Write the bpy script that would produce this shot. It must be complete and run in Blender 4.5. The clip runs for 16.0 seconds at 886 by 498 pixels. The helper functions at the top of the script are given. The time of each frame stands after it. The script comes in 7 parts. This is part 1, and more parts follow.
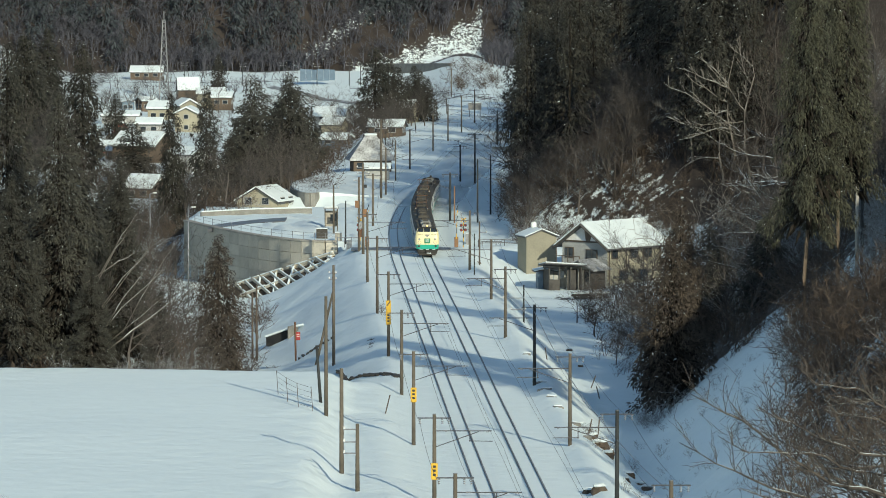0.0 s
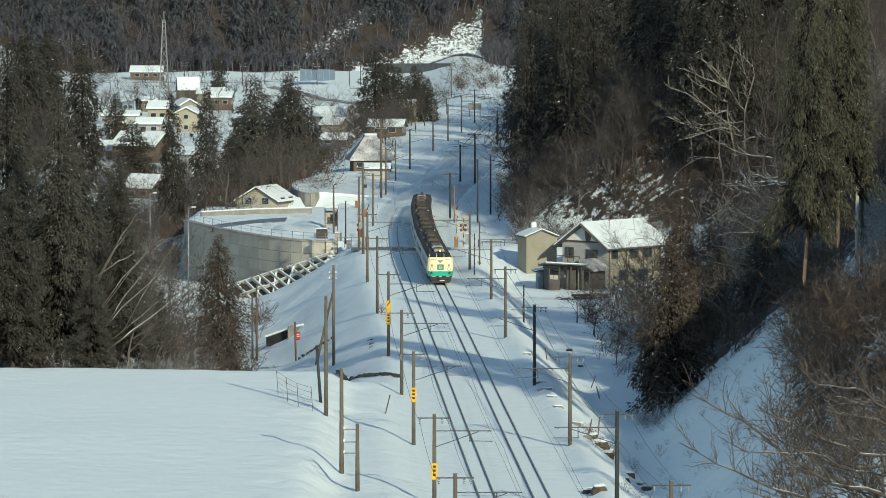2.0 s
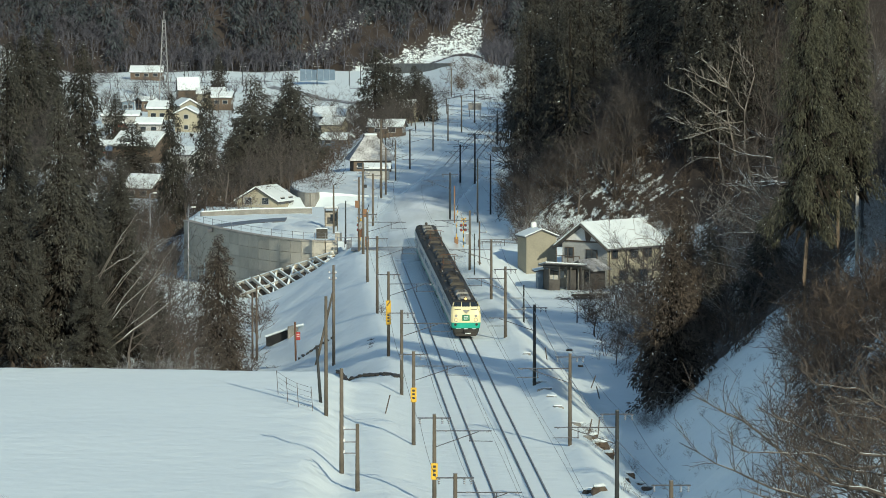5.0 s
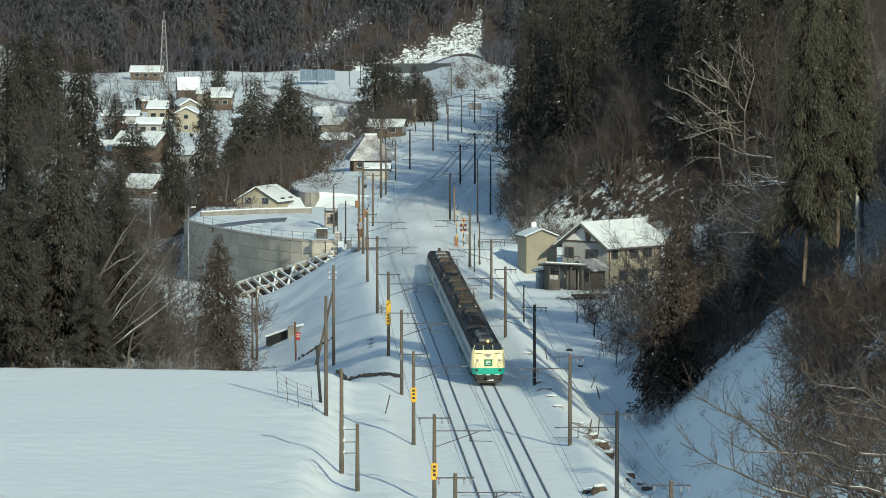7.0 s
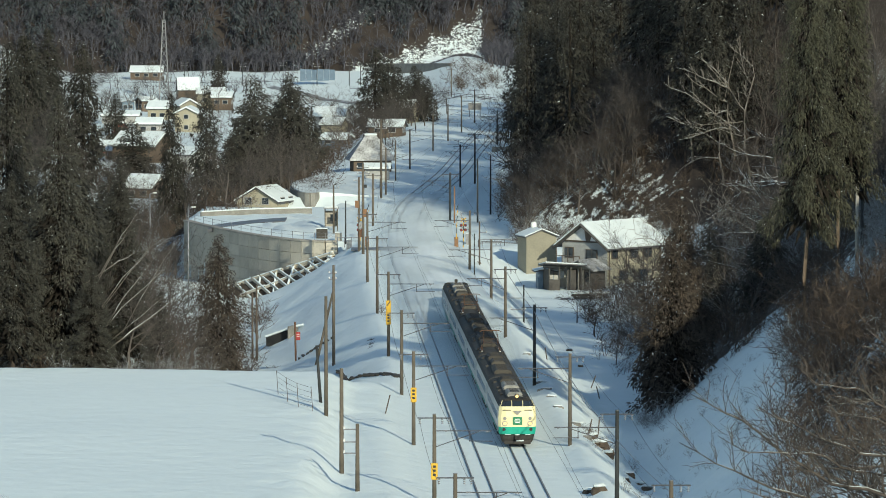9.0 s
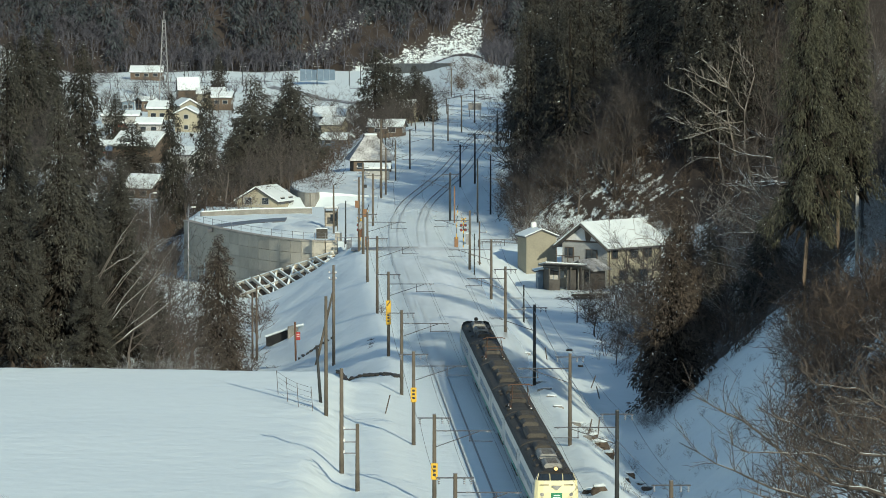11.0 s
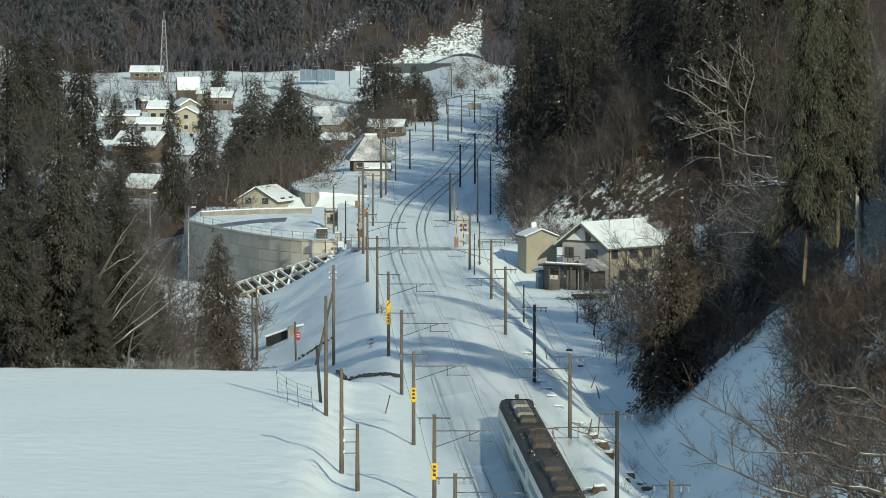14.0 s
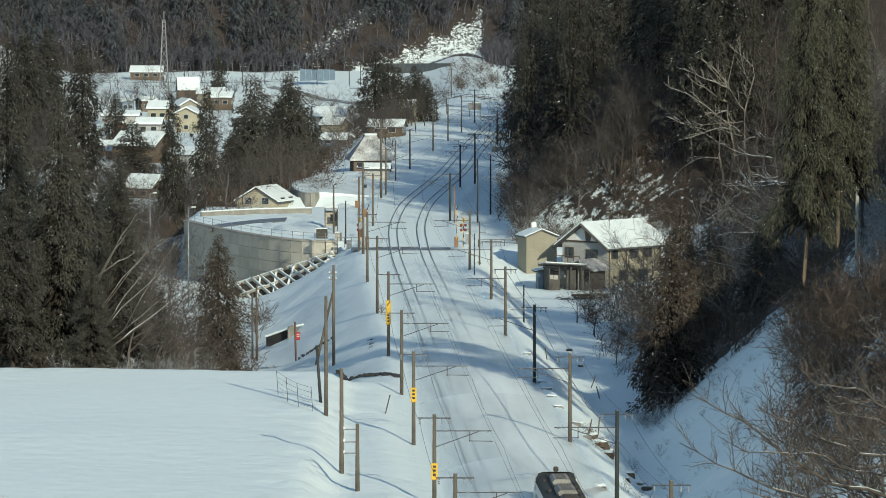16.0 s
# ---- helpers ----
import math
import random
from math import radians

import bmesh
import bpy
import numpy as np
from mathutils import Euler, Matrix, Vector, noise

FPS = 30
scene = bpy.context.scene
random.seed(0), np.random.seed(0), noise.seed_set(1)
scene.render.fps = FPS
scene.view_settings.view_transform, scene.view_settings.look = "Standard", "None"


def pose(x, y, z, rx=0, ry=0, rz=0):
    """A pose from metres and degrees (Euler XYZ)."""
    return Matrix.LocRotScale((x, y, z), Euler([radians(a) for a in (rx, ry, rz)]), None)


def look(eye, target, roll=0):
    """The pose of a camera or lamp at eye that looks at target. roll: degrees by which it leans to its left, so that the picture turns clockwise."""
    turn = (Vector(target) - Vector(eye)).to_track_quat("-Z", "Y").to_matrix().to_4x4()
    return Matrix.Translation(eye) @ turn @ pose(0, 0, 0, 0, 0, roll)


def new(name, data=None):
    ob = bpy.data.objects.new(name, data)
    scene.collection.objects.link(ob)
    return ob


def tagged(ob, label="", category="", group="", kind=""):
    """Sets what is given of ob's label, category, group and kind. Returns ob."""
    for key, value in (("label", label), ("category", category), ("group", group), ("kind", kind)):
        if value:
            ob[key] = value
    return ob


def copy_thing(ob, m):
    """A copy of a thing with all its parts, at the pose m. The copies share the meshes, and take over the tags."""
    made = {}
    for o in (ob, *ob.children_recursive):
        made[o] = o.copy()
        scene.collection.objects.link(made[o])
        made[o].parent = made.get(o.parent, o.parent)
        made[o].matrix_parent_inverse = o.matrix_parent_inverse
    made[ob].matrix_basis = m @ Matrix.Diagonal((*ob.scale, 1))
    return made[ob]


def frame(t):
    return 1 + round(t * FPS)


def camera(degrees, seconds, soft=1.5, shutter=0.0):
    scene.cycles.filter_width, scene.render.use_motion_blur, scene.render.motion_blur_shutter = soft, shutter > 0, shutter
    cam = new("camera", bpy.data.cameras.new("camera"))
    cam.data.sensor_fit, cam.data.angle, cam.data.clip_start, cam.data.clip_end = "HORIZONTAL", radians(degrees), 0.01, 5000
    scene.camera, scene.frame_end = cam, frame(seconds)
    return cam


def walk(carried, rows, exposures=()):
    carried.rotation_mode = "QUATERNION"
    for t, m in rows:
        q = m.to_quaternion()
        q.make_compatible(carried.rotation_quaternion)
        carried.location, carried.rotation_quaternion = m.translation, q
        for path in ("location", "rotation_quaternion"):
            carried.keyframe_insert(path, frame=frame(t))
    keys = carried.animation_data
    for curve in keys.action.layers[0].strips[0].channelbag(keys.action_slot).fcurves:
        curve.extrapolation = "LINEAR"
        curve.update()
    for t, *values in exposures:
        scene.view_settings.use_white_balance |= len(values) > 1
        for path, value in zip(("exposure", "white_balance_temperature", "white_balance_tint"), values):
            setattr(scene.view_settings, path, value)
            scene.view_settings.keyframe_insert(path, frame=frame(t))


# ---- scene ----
# ---- camera ----
cam = camera(11.19, 16.0, soft=0.92)
EYE = Matrix.Translation((0, 0, 39)) @ Euler((radians(90 - 3.833), 0, 0)).to_matrix().to_4x4()
walk(cam, [(0.0, EYE), (16.0, EYE)], exposures=[(0.0, 0.37, 6650, 0), (16.0, 0.37, 6650, 0)])

# ---- world and sun ----
SUN_AZ, SUN_EL = radians(22), radians(21)      # behind the camera, to its right
world = bpy.data.worlds.new("winter_sky")
scene.world = world
world.use_nodes = True
wn = world.node_tree.nodes
sky = wn.new("ShaderNodeTexSky")
sky.sky_type, sky.sun_disc = "NISHITA", False
sky.sun_elevation, sky.sun_rotation = SUN_EL, math.pi - SUN_AZ
sky.air_density, sky.dust_density, sky.ozone_density = 1.0, 0.4, 2.0
world.node_tree.links.new(sky.outputs[0], wn["Background"].inputs[0])
wn["Background"].inputs[1].default_value = 0.11
sun = new("sun", bpy.data.lights.new("sun", "SUN"))
sun.data.energy, sun.data.angle, sun.data.color = 3.4, radians(0.5), (1.0, 0.93, 0.785)
toward = Vector((math.sin(SUN_AZ) * math.cos(SUN_EL), -math.cos(SUN_AZ) * math.cos(SUN_EL), math.sin(SUN_EL)))
sun.matrix_world = look(toward * 300, (0, 0, 0))


# ---- materials ----
def material(name, colour, second=None, rough=0.7, metal=0.0, scale=3.0, fine=40.0, bump=0.3, island=0.0, objects=0.0, depth=0.02, spec=0.4):
    """A two-scale noise material between two colours, with relief, and with variation by island or by object."""
    m = bpy.data.materials.new(name)
    m.use_nodes = True
    n, l = m.node_tree.nodes, m.node_tree.links
    b = n["Principled BSDF"]
    second = second or tuple(c * 0.72 for c in colour)
    geo = n.new("ShaderNodeTexCoord")
    big, small = n.new("ShaderNodeTexNoise"), n.new("ShaderNodeTexNoise")
    big.inputs["Scale"].default_value, small.inputs["Scale"].default_value = scale, fine
    big.inputs["Detail"].default_value = 5
    l.new(geo.outputs["Object"], big.inputs["Vector"])
    l.new(geo.outputs["Object"], small.inputs["Vector"])
    mean = n.new("ShaderNodeMath")
    mean.operation = "MULTIPLY_ADD"
    mean.inputs[1].default_value = 0.45
    l.new(small.outputs["Fac"], mean.inputs[0])
    half = n.new("ShaderNodeMath")
    half.operation, half.inputs[1].default_value = "MULTIPLY", 0.6
    l.new(big.outputs["Fac"], half.inputs[0])
    l.new(half.outputs[0], mean.inputs[2])
    ramp = n.new("ShaderNodeValToRGB")
    ramp.color_ramp.elements[0].position, ramp.color_ramp.elements[1].position = 0.36, 0.68
    ramp.color_ramp.elements[0].color, ramp.color_ramp.elements[1].color = (*second, 1), (*colour, 1)
    l.new(mean.outputs[0], ramp.inputs[0])
    out = ramp.outputs[0]
    for amount, node, socket in ((island, "ShaderNodeNewGeometry", "Random Per Island"), (objects, "ShaderNodeObjectInfo", "Random")):
        if amount:
            src, hsv, rng = n.new(node), n.new("ShaderNodeHueSaturation"), n.new("ShaderNodeMapRange")
            rng.inputs["To Min"].default_value, rng.inputs["To Max"].default_value = 1 - amount, 1 + amount
            l.new(src.outputs[socket], rng.inputs["Value"])
            l.new(rng.outputs[0], hsv.inputs["Value"])
            l.new(out, hsv.inputs["Color"])
            out = hsv.outputs[0]
    l.new(out, b.inputs["Base Color"])
    b.inputs["Roughness"].default_value, b.inputs["Metallic"].default_value = rough, metal
    b.inputs["Specular IOR Level"].default_value = spec
    if bump:
        bp = n.new("ShaderNodeBump")
        bp.inputs["Strength"].default_value, bp.inputs["Distance"].default_value = bump, depth
        l.new(mean.outputs[0], bp.inputs["Height"])
        l.new(bp.outputs[0], b.inputs["Normal"])
    return m


def ground_material():
    """Snow, thinning to leaf litter on steep slopes."""
    m = bpy.data.materials.new("snow_ground")
    m.use_nodes = True
    n, l = m.node_tree.nodes, m.node_tree.links
    b = n["Principled BSDF"]
    tc, geo = n.new("ShaderNodeTexCoord"), n.new("ShaderNodeNewGeometry")
    sep = n.new("ShaderNodeSeparateXYZ")
    l.new(geo.outputs["True Normal"], sep.inputs[0])
    patch, grain, drift = (n.new("ShaderNodeTexNoise") for _ in range(3))
    patch.inputs["Scale"].default_value, patch.inputs["Detail"].default_value = 0.9, 10
    patch.inputs["Roughness"].default_value = 0.68
    grain.inputs["Scale"].default_value, grain.inputs["Detail"].default_value = 9.0, 4
    drift.inputs["Scale"].default_value, drift.inputs["Detail"].default_value = 0.5, 5
    for node in (patch, grain, drift):
        l.new(tc.outputs["Object"], node.inputs["Vector"])
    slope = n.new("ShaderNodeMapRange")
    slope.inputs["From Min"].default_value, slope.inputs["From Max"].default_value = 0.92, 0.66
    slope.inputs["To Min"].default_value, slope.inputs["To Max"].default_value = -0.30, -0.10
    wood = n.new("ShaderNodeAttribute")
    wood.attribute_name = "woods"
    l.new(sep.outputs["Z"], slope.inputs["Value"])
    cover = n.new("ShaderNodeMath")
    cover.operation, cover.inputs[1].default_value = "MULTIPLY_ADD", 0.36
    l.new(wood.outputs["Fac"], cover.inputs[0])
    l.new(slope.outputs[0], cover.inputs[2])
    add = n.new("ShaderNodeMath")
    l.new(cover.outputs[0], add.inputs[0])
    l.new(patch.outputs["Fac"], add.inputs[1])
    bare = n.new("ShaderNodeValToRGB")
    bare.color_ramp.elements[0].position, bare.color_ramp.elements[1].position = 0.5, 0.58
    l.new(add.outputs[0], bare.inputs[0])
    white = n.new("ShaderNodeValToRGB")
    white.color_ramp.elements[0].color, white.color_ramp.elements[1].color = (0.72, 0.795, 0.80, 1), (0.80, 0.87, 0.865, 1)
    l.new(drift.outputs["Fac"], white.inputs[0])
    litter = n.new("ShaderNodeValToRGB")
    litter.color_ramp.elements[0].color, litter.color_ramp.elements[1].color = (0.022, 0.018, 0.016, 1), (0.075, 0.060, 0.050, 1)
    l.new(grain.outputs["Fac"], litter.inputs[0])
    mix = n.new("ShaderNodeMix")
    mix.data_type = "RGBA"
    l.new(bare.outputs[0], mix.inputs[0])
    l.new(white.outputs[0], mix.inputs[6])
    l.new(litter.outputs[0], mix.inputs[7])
    l.new(mix.outputs[2], b.inputs["Base Color"])
    b.inputs["Roughness"].default_value, b.inputs["Specular IOR Level"].default_value = 0.75, 0.25
    bp, bp2 = n.new("ShaderNodeBump"), n.new("ShaderNodeBump")
    bp.inputs["Strength"].default_value, bp.inputs["Distance"].default_value = 0.8, 0.2
    bp2.inputs["Strength"].default_value, bp2.inputs["Distance"].default_value = 0.35, 0.02
    l.new(drift.outputs["Fac"], bp.inputs["Height"])
    l.new(grain.outputs["Fac"], bp2.inputs["Height"])
    l.new(bp.outputs[0], bp2.inputs["Normal"])
    l.new(bp2.outputs[0], b.inputs["Normal"])
    return m


def glow_material(name, colour, strength):
    m = bpy.data.materials.new(name)
    m.use_nodes = True
    b = m.node_tree.nodes["Principled BSDF"]
    b.inputs["Base Color"].default_value = (*colour, 1)
    b.inputs["Emission Color"].default_value = (*colour, 1)
    b.inputs["Emission Strength"].default_value = strength
    return m


GROUND = ground_material()
SNOW = material("settled_snow", (0.73, 0.785, 0.785), (0.63, 0.69, 0.70), 0.75, scale=0.8, fine=8, bump=0.4, depth=0.05, spec=0.25)
RAIL = material("rail_steel", (0.26, 0.26, 0.26), (0.12, 0.115, 0.11), 0.5, 0.2, scale=2, fine=30)
ROAD = material("wet_asphalt", (0.15, 0.155, 0.165), (0.07, 0.072, 0.078), 0.5, scale=0.5, fine=9)
WET = material("wet_ballast", (0.36, 0.38, 0.39), (0.18, 0.19, 0.195), 0.8, scale=1, fine=12, bump=0.6)
ASPHALT = material("slushy_asphalt", (0.34, 0.36, 0.37), (0.11, 0.11, 0.12), 0.6, scale=0.5, fine=9)
CONCRETE = material("weathered_concrete", (0.40, 0.37, 0.32), (0.27, 0.25, 0.215), 0.85, scale=0.4, fine=6, bump=0.4, objects=0.09)
WALL_GREY = material("wall_concrete", (0.50, 0.46, 0.38), (0.36, 0.335, 0.28), 0.85, scale=0.35, fine=5, bump=0.4, objects=0.10)
POLE_C = material("pole_concrete", (0.135, 0.112, 0.085), (0.08, 0.068, 0.053), 0.8, scale=1.2, fine=14, objects=0.12)
POLE_D = material("dark_pole", (0.034, 0.036, 0.036), (0.02, 0.022, 0.022), 0.7, scale=1.5, fine=14)
STEEL = material("galvanised_steel", (0.30, 0.31, 0.32), (0.2, 0.2, 0.21), 0.5, 0.5, scale=2, fine=25)
RUST = material("rusty_steel", (0.16, 0.08, 0.045), (0.09, 0.05, 0.03), 0.75, 0.2, scale=2, fine=25)
PORCELAIN = material("porcelain", (0.75, 0.75, 0.72), (0.6, 0.6, 0.58), 0.25, scale=4, fine=20, bump=0)
YELLOW = material("yellow_sign", (0.66, 0.40, 0.03), (0.52, 0.31, 0.03), 0.5, scale=3, fine=20, bump=0.1)
BLACK = material("black_paint", (0.025, 0.025, 0.025), (0.015, 0.015, 0.015), 0.5, scale=4, fine=30, bump=0.1)
ORANGE = material("orange_paint", (0.25, 0.13, 0.06), (0.16, 0.085, 0.045), 0.55, scale=3, fine=20, bump=0.1)
RED = material("red_paint", (0.34, 0.03, 0.03), (0.24, 0.025, 0.025), 0.5, scale=3, fine=20, bump=0.1)
WHITE = material("white_paint", (0.78, 0.78, 0.75), (0.66, 0.66, 0.63), 0.5, scale=3, fine=20, bump=0.1)
TIMBER = material("weathered_timber", (0.11, 0.085, 0.065), (0.06, 0.047, 0.038), 0.85, scale=1.5, fine=15)
GLASS = material("dark_window", (0.03, 0.04, 0.05), (0.02, 0.025, 0.03), 0.08, scale=1, fine=6, bump=0, spec=0.7)
TAN_BARK = material("tan_bark", (0.15, 0.112, 0.08), (0.075, 0.058, 0.042), 0.9, scale=2, fine=18, bump=0.8)
# dead wood kept near black, to paint in the shade inside crowns
SHADED_DEADWOOD = material("shaded_inner_deadwood", (0.030, 0.025, 0.020), (0.014, 0.012, 0.010), 0.95, scale=1.5, fine=9, bump=0, island=0.4, spec=0.1)
BARK = material("conifer_bark", (0.065, 0.048, 0.036), (0.03, 0.024, 0.02), 0.9, scale=2, fine=18, bump=0.8)
# pale tone that also stands in for sunlight on bare limbs
PALE_LIT_BARK = material("pale_lit_bark", (0.26, 0.235, 0.205), (0.12, 0.105, 0.09), 0.9, scale=2, fine=18, bump=0.6)
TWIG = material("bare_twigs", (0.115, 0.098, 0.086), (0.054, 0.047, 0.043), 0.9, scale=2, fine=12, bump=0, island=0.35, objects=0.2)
OLIVE_CEDAR = material("olive_cedar_foliage", (0.088, 0.086, 0.058), (0.030, 0.031, 0.023), 0.85, scale=1.6, fine=7, bump=0, island=0.5, spec=0.2)
# blue-grey of the distant haze is put into this foliage colour
HAZE_CEDAR = material("hazed_far_conifer", (0.074, 0.083, 0.088), (0.038, 0.045, 0.050), 0.9, scale=0.5, fine=5, bump=0, island=0.35, spec=0.1)
PARAPET = material("grimy_concrete", (0.27, 0.26, 0.235), (0.15, 0.145, 0.13), 0.85, scale=0.7, fine=6, bump=0.4)
CEDAR = material("cedar_foliage", (0.068, 0.064, 0.050), (0.031, 0.031, 0.027), 0.85, scale=1.2, fine=9, bump=0, island=0.45, objects=0.25, spec=0.2)
BRUSH = material("brown_brush", (0.128, 0.092, 0.068), (0.045, 0.035, 0.028), 0.9, scale=1, fine=8, bump=0, island=0.4)
FROSTED = material("snow_laden_twigs", (0.42, 0.44, 0.45), (0.13, 0.12, 0.115), 0.85, scale=2.2, fine=11, bump=0, island=0.35, spec=0.2)
RIME = material("snow_on_sprays", (0.52, 0.55, 0.55), (0.20, 0.20, 0.19), 0.85, scale=2.5, fine=12, bump=0, island=0.5, spec=0.2)
DARK_STEEL = material("dark_steel", (0.11, 0.11, 0.115), (0.06, 0.06, 0.065), 0.6, 0.3, scale=2, fine=25)
# bluish, lifted wood tone: distance haze mixed into the base colour
HAZE_TWIG = material("hazed_far_bare_wood", (0.118, 0.116, 0.134), (0.062, 0.063, 0.075), 0.9, scale=0.3, fine=5, bump=0, island=0.3, spec=0.1)
LITTER = material("leaf_litter", (0.12, 0.09, 0.065), (0.05, 0.04, 0.03), 0.9, scale=1, fine=8, bump=0.6)
BROWN_CEDAR = material("bronzed_cedar_foliage", (0.10, 0.078, 0.060), (0.045, 0.037, 0.030), 0.85, scale=1.2, fine=9, bump=0, island=0.45, objects=0.2, spec=0.2)
BOUGH = material("brown_boughs", (0.098, 0.080, 0.066), (0.038, 0.032, 0.028), 0.9, scale=2, fine=18, bump=0.4, island=0.25)


# ---- mesh helpers ----
def geo():
    return [], []


def add(g, verts, faces):
    k = len(g[0])
    g[0].extend(tuple(v) for v in verts)
    g[1].extend(tuple(i + k for i in f) for f in faces)


BOX_F = [(0, 3, 2, 1), (4, 5, 6, 7), (0, 1, 5, 4), (1, 2, 6, 5), (2, 3, 7, 6), (3, 0, 4, 7)]


def add_box(g, c, s, m=None):
    """A box at centre c of size s, turned by the matrix m."""
    v = [Vector((sx * s[0] / 2, sy * s[1] / 2, sz * s[2] / 2)) for sz in (-1, 1) for sx, sy in ((-1, -1), (1, -1), (1, 1), (-1, 1))]
    if m is not None:
        v = [m @ p for p in v]
    add(g, [p + Vector(c) for p in v], BOX_F)


def add_tube(g, points, radii, n=8, caps=True):
    """A tapered tube through points."""
    pts = [Vector(p) for p in points]
    verts, faces = [], []
    for i, p in enumerate(pts):
        d = (pts[min(i + 1, len(pts) - 1)] - pts[max(i - 1, 0)]).normalized()
        a = d.orthogonal().normalized() if abs(d.z) > 0.999 else d.cross(Vector((0, 0, 1))).normalized()
        b = d.cross(a)
        r = radii[i] if isinstance(radii, (list, tuple)) else radii
        verts += [p + (a * math.cos(2 * math.pi * k / n) + b * math.sin(2 * math.pi * k / n)) * r for k in range(n)]
    for i in range(len(pts) - 1):
        faces += [(i * n + k, i * n + (k + 1) % n, (i + 1) * n + (k + 1) % n, (i + 1) * n + k) for k in range(n)]
    if caps:
        faces += [tuple(range(n))[::-1], tuple(range((len(pts) - 1) * n, len(pts) * n))]
    add(g, verts, faces)


def add_loft(g, rings, caps=True):
    """Skin between closed rings of equal length."""
    n = len(rings[0])
    verts = [p for r in rings for p in r]
    faces = [(i * n + k, i * n + (k + 1) % n, (i + 1) * n + (k + 1) % n, (i + 1) * n + k) for i in range(len(rings) - 1) for k in range(n)]
    if caps:
        faces += [tuple(range(n))[::-1], tuple(range((len(rings) - 1) * n, len(rings) * n))]
    add(g, verts, faces)


def mesh_of(name, g, mat, bevel=0.0, smooth=False):
    me = bpy.data.meshes.new(name)
    me.from_pydata(g[0], [], g[1])
    if bevel:
        bm = bmesh.new()
        bm.from_mesh(me)
        bmesh.ops.bevel(bm, geom=[e for e in bm.edges if e.calc_face_angle(0) > 0.6], offset=bevel, segments=1, affect="EDGES", clamp_overlap=True)
        bm.to_mesh(me)
        bm.free()
    if smooth:
        me.polygons.foreach_set("use_smooth", [True] * len(me.polygons))
    me.materials.append(mat)
    me.update()
    return me


def part(name, g, mat, parent=None, label="", bevel=0.0, smooth=False):
    """One mesh object, under a thing or part when a parent is given."""
    ob = new(name, mesh_of(name, g, mat, bevel, smooth))
    ob.parent = parent
    return tagged(ob, label)


def thing(name, m, label, category, group=""):
    """An Empty at the base of a thing, to which its parts belong."""
    ob = new(name)
    ob.matrix_world = m
    return tagged(ob, label, category, group)


# ---- plan of the line and the land ----
LINE_Y = np.array([-60, 60, 200, 318, 372, 491, 572, 630, 686, 781, 868, 933, 1008, 1100, 1250])
LINE_X = np.array([20.5, 16.6, 11.5, 7.04, 5.05, 0.8, -2.2, -3.25, -2.3, 3.6, 7.3, 10.5, 14.4, 20.5, 33])
FINE_Y = np.arange(-60, 1251, 5.0)
FINE_X = np.interp(FINE_Y, LINE_Y, LINE_X)
for _ in range(14):
    FINE_X[1:-1] = (FINE_X[:-2] + 2 * FINE_X[1:-1] + FINE_X[2:]) / 4
TRACK_GAP = 3.85


def line_x(y):
    """x of the near line's centre (the one that carries the train)."""
    return np.interp(y, FINE_Y, FINE_X)


FOOT_Y = np.array([-100, 100, 250, 318, 372, 420, 480, 545, 586, 606, 640, 735, 900, 1100, 1250, 1400, 3000])
FOOT_X = np.array([36, 27, 17, 13.5, 17, 20.5, 27, 32, 30, 9.5, 8.0, 10.5, 16.5, 26, 40, 40, 40])


def step(a, b, v):
    t = np.clip((v - a) / (b - a), 0, 1)
    return t * t * (3 - 2 * t)


def wobble(x, y, size):
    a, b = x / size, y / size
    return (np.sin(a * 1.7 + 1.3 * np.sin(b * 0.9)) + np.sin(b * 1.9 + 1.1 * np.sin(a * 1.2 + 2)) + np.sin((a + b) * 1.1 + 0.7)) / 3


